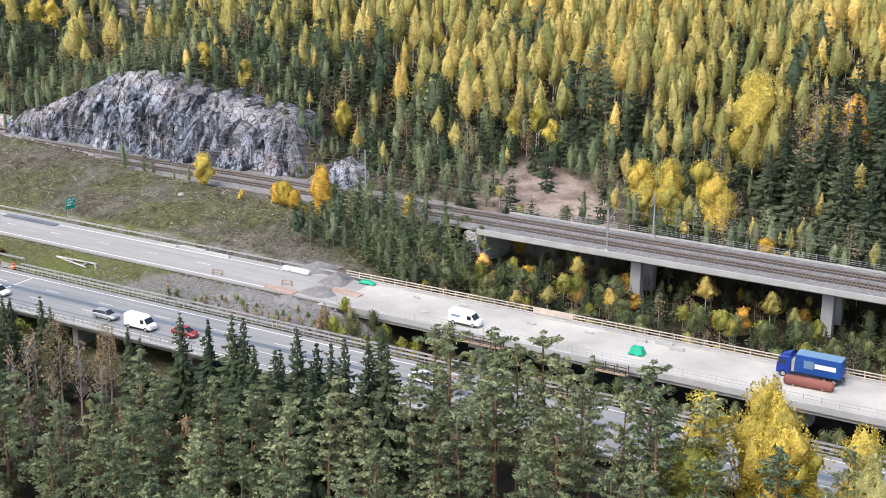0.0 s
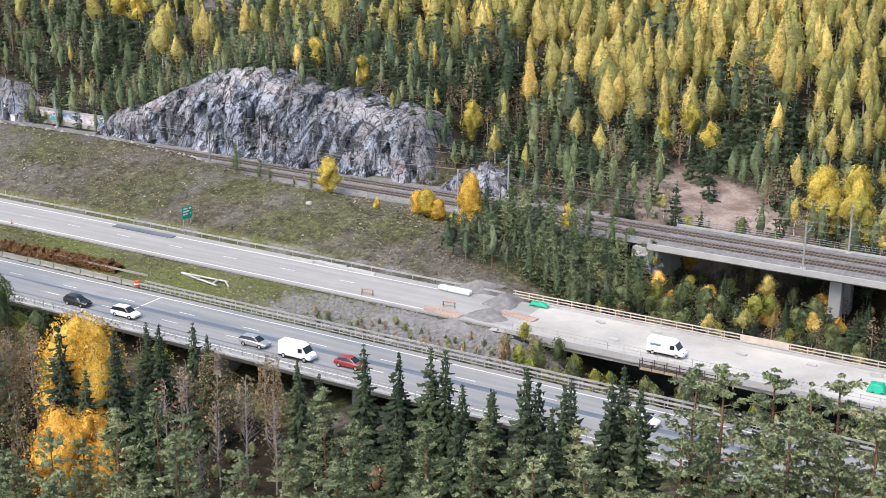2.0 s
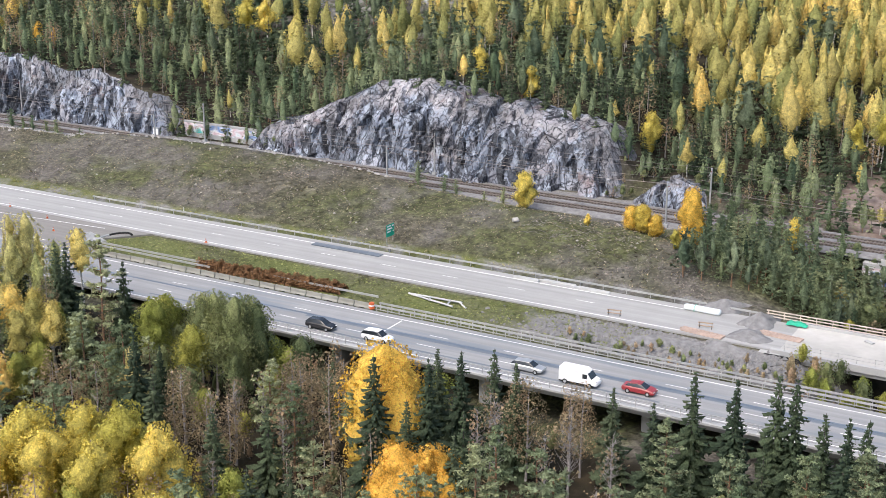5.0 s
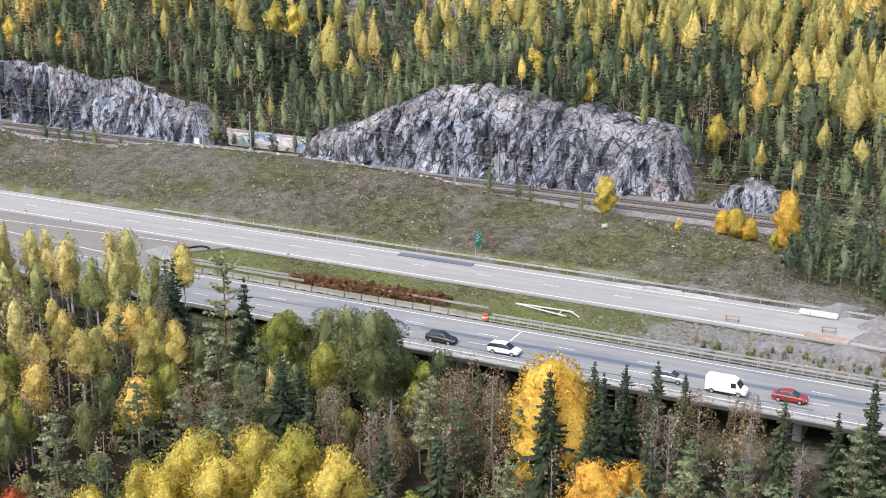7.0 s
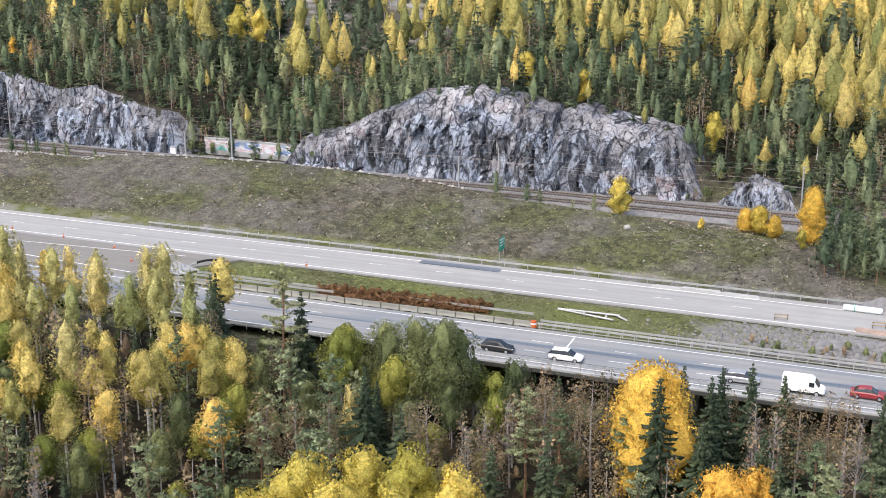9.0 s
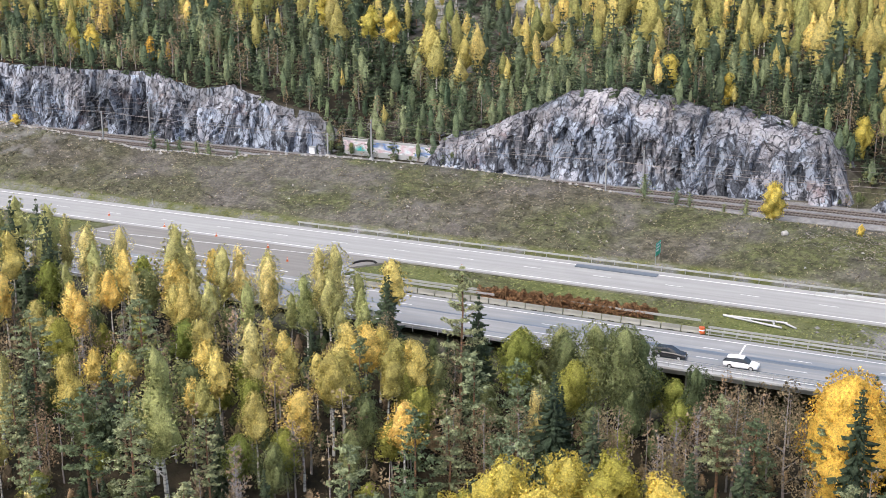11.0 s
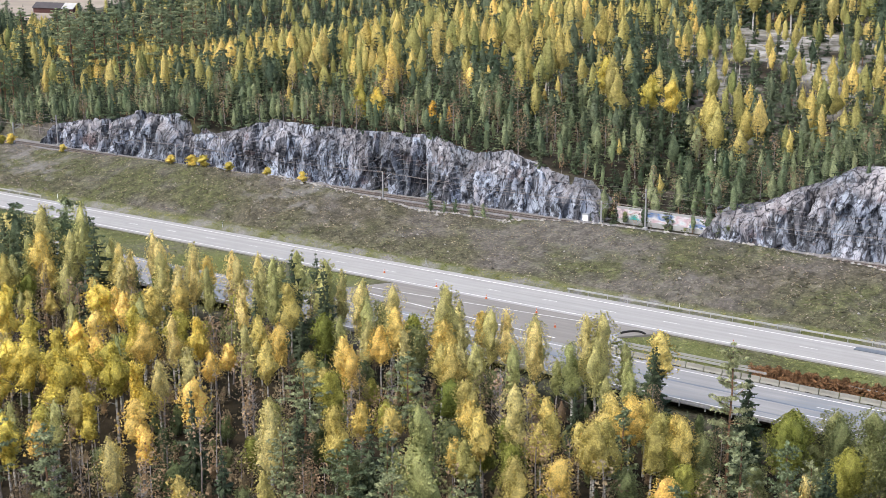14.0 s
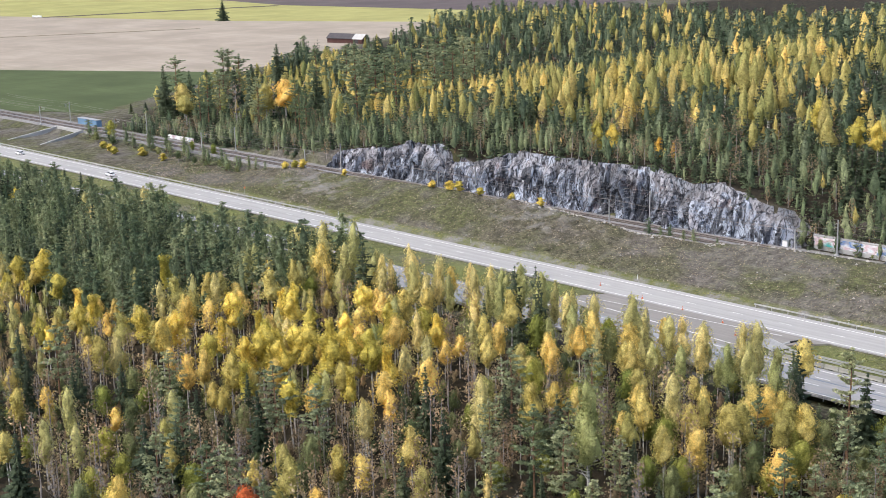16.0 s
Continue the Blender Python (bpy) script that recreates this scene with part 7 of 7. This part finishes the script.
stand("willow", 1.4, [-105, 183, 6, -99, 186, 5, -92, 184, 5, -97, 180, 4.5, -72, 184, 6, -60, 186, 5, -48, 186, 6, -36, 184, 5, -468, 186, 3, -476, 188, 3.4, -484, 190, 3, -490, 188, 2.6])
stand("lime", 1.0, [-102, 189, 6, -84, 192, 6, -54, 187, 5, -41, 191, 6, -107, 178, 4, -497, 196, 6, -512, 197, 5])
stand("orange", 0.9, [-95, 193, 5, -58, 192, 4])
stand("birch", 1.3, [-103, 192, 7, -86, 196, 8, -62, 197, 8, -50, 195, 8, -24, 192, 9, -76, 188, 6, -12, 190, 8])
stand("spruce", 1.1, [-99, 193, 6, -93, 196, 7, -81, 190, 6, -45, 189, 6, -20, 187, 7, -33, 193, 8, -70, 197, 6])
# the wooded gully under the bridges
pts = scatter(5000, -116, 60, 170.5, 214, 2.5, lambda x, y: ((y < 196) | (y > 196)) * (x > -112 + 0.3 * np.maximum(0, 190 - y)) * (1 - 0.9 * step(-124, -116, -0.0 * x + x * 0 - 200)), 61)
u = rg.uniform(size=len(pts))
mixk = ("willow", "lime", "hill_spruce", "birch", "brown", "orange")
kk = np.digitize(u, (0.32, 0.38, 0.78, 0.83, 0.97))
hh = rg.uniform(2.8, 6.6, len(pts)) * np.where((pts[:, 1] > 195) & (pts[:, 1] < 212), 0.75, 1.0)
for k, kind in enumerate(mixk):
    w = kk == k
    wood_lot("gully_" + KIND[kind]["name"].replace("_tree", "_scrub"), "dense autumn " + KIND[kind]["name"].replace("_tree", "") + " scrub in the gully", kind, pts[w, 0], pts[w, 1], hh[w], keep=0.1, grow=2.5, wide=1.35)
pts = scatter(900, -134, -106, 176, 197, 2.3, lambda x, y: 0.8 * step(-140, -128, x + 0.5 * (y - 176)), 62)
for k, kind in enumerate(("hill_pine", "young_pine")):
    w = np.arange(len(pts)) % 2 == k
    wood_lot("bank_conifers", "dense dark young conifers beside the rail bridge", kind, pts[w, 0], pts[w, 1], rg.uniform(4.5, 8.5, w.sum()), keep=0.3, grow=1.7, wide=1.2)
pts = scatter(1300, -272, -112, 211.2, 221, 1.7, lambda x, y: np.where((x > -158) & (x < -141) & (y < 216), 0.0, np.where(x > -162, 0.8, np.where((x < -240) & ((y > 214.6) | (y < 213.2)), 0.9, 0.0))), 63)
for k, kind in enumerate(("willow", "brown", "small_spruce")):
    w = np.arange(len(pts)) % 3 == k
    wood_lot("trackside_scrub", "low autumn scrub beside the railway", kind, pts[w, 0], pts[w, 1], rg.uniform(1.3, 3.4, w.sum()), keep=0.1, grow=2.6, wide=1.3)
# trees that stand out on the hill
stand("golden", 0.9, [-75, 229, 14, -80, 225, 14, -87, 228, 12, -86, 226, 12, -70, 224, 13, -78, 221, 10, -84, 222, 9, -161, 232, 9, -61, 262, 15, -200, 232, 8, -188, 232, 7, -352, 234, 10, -348, 236, 9])
stand("golden", 0.85, [-74, 257, 23])
stand("brown", 1.5, [-60, 254, 22, -55, 257, 20])
stand("orange", 0.7, [-326, 230, 7, -322, 231, 5, -56, 268, 16])
stand("aspen", 1.1, [-281, 258, 16, -276, 259, 15, -122, 240, 11, -118, 243, 12, -112, 238, 11, -296, 262, 16])
stand("pine", 1.2, [-601, 347, 27, -567, 327, 27, -558, 335, 28, -571, 356, 26, -590, 385, 27, -612, 350, 25, -580, 335, 26, -610, 410, 26, -625, 440, 25])
stand("spruce", 1.2, [-604, 362, 28, -578, 345, 25, -618, 375, 27, -630, 420, 26, -646, 455, 26, -640, 330, 26])
stand("pine", 1.0, [-112, 262, 20, -108, 258, 17, -560, 232, 22, -566, 240, 24, -572, 250, 23, -540, 246, 22, -530, 240, 21, -520, 250, 22, -510, 244, 20, -500, 240, 21])
stand("spruce", 1.2, [-592, 236, 25, -588, 246, 23, -578, 262, 24, -556, 256, 25, -548, 262, 24, -530, 268, 25, -62, 240, 20, -56, 246, 22, -50, 238, 20, -44, 244, 21, -38, 236, 19, -48, 228, 20, -42, 225, 18, -57, 231, 19, -36, 228, 20, -64, 236, 17, -30, 232, 20, -25, 240, 22, -52, 252, 22, -46, 258, 22, -40, 250, 21, -33, 246, 21, -50, 266, 22, -38, 262, 22, -28, 254, 21])
stand("pine", 1.15, [-624, 262, 26, -607, 275, 29, -611, 281, 28, -598, 278, 27, -585, 312, 28, -497, 262, 30, -492, 268, 30, -485, 272, 29, -503, 308, 30, -512, 340, 31, -520, 330, 30, -505, 320, 29, -530, 350, 31, -540, 362, 30, -524, 300, 28])
stand("bare", 1.2, [-546, 240, 21, -538, 252, 20])
stand("birch", 1.6, [-534, 246, 20, -526, 250, 21, -584, 240, 18, -570, 232, 16])
for x, y, h in ((-1188, 670, 20), (-947, 762, 16), (-640, 255, 5), (-648, 252, 5)):
    tree("spruce", x, y, h, 1.6)

# the rust-coloured hedge in the median
rg = np.random.default_rng(77)
bend = lambda x: 146.0 + (x + 207) / 28 * 1.5
hump = lambda x: 0.85 + 0.18 * np.sin(x * 1.9) * np.cos(x * 0.7) + 0.12 * np.sin(x * 4.3)
hx, ha, hr = rg.uniform(-207, -179, 9000), rg.uniform(0, np.pi, 9000), 0.8 + 0.3 * rg.uniform(0, 1, 9000)
C = np.stack([hx, bend(hx) + 1.25 * hr * np.cos(ha), 1.75 * hr * hump(hx) * np.sin(ha)], -1)
O = np.stack([0 * hx, np.cos(ha), np.sin(ha) + 0.3], -1)
hv, ht, hn = leaf_tris(C, 0.15, rg, out=O)
gx, ga = (q.ravel() for q in np.meshgrid(np.linspace(-206.8, -179.2, 90), np.linspace(0, np.pi, 9), indexing="ij"))
gr = 0.85 + rg.normal(0, 0.06, len(gx))
core = np.stack([gx, bend(gx) + 1.15 * gr * np.cos(ga), 1.6 * gr * hump(gx) * np.sin(ga)], -1)
ct = np.array([t for i in range(89) for k in range(8) for a in (9 * i + k,) for t in ((a, a + 9, a + 10), (a, a + 10, a + 1))])
hv, ht, hn = filled((hv, ht, hn), (core, ct, np.stack([0 * ga, np.cos(ga), np.sin(ga)], -1)))
HEDGE = foliage("rust_hedge_leaf", (0.13, 0.08, 0.045), (0.29, 0.165, 0.08), False, 0.25, 0.6)
hv[:, 2] -= 0.25
tagged(new("hedge", mesh_from("hedge", hv, ht, [HEDGE], normals=hn)), "rust-brown autumn hedge along the median", "hedge")


# tufts and low scrub on the banks
def tufts(name, label, n, x0, x1, y0, y1, h, mat, seed, keep=None):
    rg = np.random.default_rng(seed)
    X, Y = rg.uniform(x0, x1, n), rg.uniform(y0, y1, n)
    if keep is not None:
        k = rg.uniform(size=n) < keep(X, Y)
        X, Y = X[k], Y[k]
    n = len(X)
    Z = land(X, Y)
    H = h * rg.uniform(0.4, 1.5, n)
    a = rg.uniform(0, 6.28, n)
    w = H * rg.uniform(0.35, 0.9, n)
    base = np.stack([X, Y, Z - 0.05], -1)
    d = np.stack([np.cos(a) * w, np.sin(a) * w, 0 * a], -1)
    tip = base + np.stack([rg.normal(0, 0.9, n) * H, rg.normal(0, 0.9, n) * H, 0.6 * H], -1)
    V = np.stack([base - d, base + d, tip], 1).reshape(-1, 3)
    down = np.cross(V[1::3] - V[0::3], V[2::3] - V[0::3])[:, 2] < 0
    V[0::3][down], V[1::3][down] = V[1::3][down].copy(), V[0::3][down].copy()
    up = rg.normal(0, 0.2, (n, 3)) + [0, -0.25, 1]
    tagged(new(name, mesh_from(name, V, np.arange(3 * n).reshape(-1, 3), [mat], None, False, [("tint", np.repeat(rg.uniform(size=n), 3))], np.repeat(up / np.linalg.norm(up, axis=1, keepdims=True), 3, 0))), label, "grass", kind="stuff")


DRY = foliage("dry_grass", (0.20, 0.17, 0.115), (0.36, 0.31, 0.20), True, 0.2, 0.4)
GREENISH = foliage("green_grass", (0.15, 0.175, 0.065), (0.25, 0.27, 0.105), True, 0.2, 0.4)
HEATH = foliage("grey_heath", (0.19, 0.165, 0.14), (0.34, 0.30, 0.26), True, 0.15, 0.4)
bank_ok = lambda x, y: step(-128, -136, x + 0.35 * (y - 185))
tufts("dry_grass", "dry brown grass on the bank", 30000, -520, -115, 170.5, 197, 0.26, DRY, 1, bank_ok)
tufts("green_grass", "dull green grass on the bank", 16000, -520, -115, 170.5, 196, 0.2, GREENISH, 2, lambda x, y: bank_ok(x, y) * np.clip(0.15 + 1.3 * wave(x, y, 15, 4), 0, 1))
tufts("heath", "grey-brown heath and dead stalks on the bank", 22000, -520, -115, 171, 197, 0.36, HEATH, 3, lambda x, y: bank_ok(x, y) * np.clip(0.2 + 1.1 * wave(x, y, 19, 8), 0, 1))
tufts("median_grass", "green grass in the median", 9000, -232, -130, 144.3, 156, 0.28, GREENISH, 4)
pts = scatter(900, -150, -98, 144.4, 155.5, 1.1, lambda x, y: 0.5 * step(-150, -118, x) * step(151, 147, y), 71)
for k, kind in enumerate(("brown_scrub", "green_scrub")):
    w = np.arange(len(pts)) % 2 == k
    wood_lot("median_scrub", "low olive and brown scrub on the rubble slope", kind, pts[w, 0], pts[w, 1], rg.uniform(0.7, 1.7, w.sum()), keep=1.0, grow=1.0, wide=1.3)
pts = scatter(700, -108, 40, 145.2, 154.6, 2.1, lambda x, y: np.full(len(x), 0.8), 72)
for k, (kind, tall) in enumerate((("willow", 1.0), ("brown_scrub", 0.8), ("lime", 0.9), ("willow", 1.1))):
    w = np.arange(len(pts)) % 4 == k
    wood_lot("bridge_scrub", "autumn scrub growing up between the road bridges", kind, pts[w, 0], pts[w, 1], tall * rg.uniform(4.2, 6.4, w.sum()), keep=0.2 if kind != "brown_scrub" else 1.0, grow=2.0 if kind != "brown_scrub" else 1.0, wide=0.9)


# fallen brushwood and stones on the bank
def twigs(name, label, spots, spread, n, seed, mat):
    rg = np.random.default_rng(seed)
    pieces = []
    for x, y in spots:
        for _ in range(n):
            p = np.array([x, y, 0]) + np.append(rg.normal(0, spread, 2), 0)
            p[2] = float(land(p[0], p[1])) + rg.uniform(0, 0.3)
            q = p + np.append(rg.normal(0, 0.6, 2), rg.uniform(0, 0.4))
            pieces.append(limb(p, q, 0.035))
    v, t = joined(pieces)
    tagged(new(name, mesh_from(name, v, t, [mat])), label, "brushwood", kind="stuff")


twigs("brushwood_heaps", "grey heaps of cut branches on the bank", ((-157, 180), (-150, 178), (-153, 184), (-140, 177), (-145, 182), (-133, 176), (-162, 183)), 1.6, 70, 9, GREY_BARK)


def stones(name, label, n, x0, x1, y0, y1, size, mat, seed, keep):
    rg = np.random.default_rng(seed)
    X, Y = rg.uniform(x0, x1, n), rg.uniform(y0, y1, n)
    k = rg.uniform(size=n) < keep(X, Y)
    X, Y = X[k], Y[k]
    Z = land(X, Y)
    base = np.array([(1, 0, 0), (0, 1, 0), (-1, 0, 0), (0, -1, 0), (0, 0, 0.8), (0, 0, -0.6)])
    faces = np.array([(0, 1, 4), (1, 2, 4), (2, 3, 4), (3, 0, 4), (1, 0, 5), (2, 1, 5), (3, 2, 5), (0, 3, 5)])
    V, T = [], []
    for i, (x, y, z) in enumerate(zip(X, Y, Z)):
        s = size * rg.uniform(0.4, 1.8)
        V.append(base * s * rg.uniform(0.6, 1.3, (6, 3)) + [x, y, z + 0.1 * s])
        T.append(faces + 6 * i)
    tagged(new(name, mesh_from(name, np.concatenate(V), np.concatenate(T), [mat])), label, "stones", kind="stuff")


stones("crest_stones", "pale broken stones along the bank crest", 2200, -345, -200, 189, 199.5, 0.3, STONE, 3, lambda x, y: 0.8 * step(-1, 1.5, y - np.interp(x, [-330, -300, -275, -262, -235, -208, -194], [190, 191, 195, 197, 197.3, 197, 194])))
stones("bank_stones", "grey stones scattered on the bank", 160, -450, -140, 171, 196, 0.2, STONE, 4, lambda x, y: np.full(len(x), 0.6))
stones("rubble", "grey rubble on the slope by the abutment", 1800, -160, -100, 144.5, 156, 0.28, CRUSHED, 5, lambda x, y: step(-160, -125, x))

# the damp joint along the nearer road, and the bright grass at the edge of the far one
strip("damp_joint", -430, 55, 135.95, 136.4, 0.012, plain("damp_blue_asphalt", (0.12, 0.155, 0.20), 0.4, var=0.3, scale=0.2, local=False), road_near, 0.01, "bluish damp asphalt joint")
tufts("verge_grass", "yellow-green grass along the edge of the far road", 9000, -520, -150, 169.0, 171.0, 0.24, foliage("verge_leaf", (0.17, 0.18, 0.05), (0.33, 0.31, 0.09), True, 0.25, 0.4), 14, lambda x, y: np.clip(0.55 + 0.7 * wave(x, y, 9, 3), 0.1, 1))
tufts("median_grass", "dull green grass between the carriageways", 9000, -520, -290, 142.6, 156.2, 0.3, GREENISH, 15)
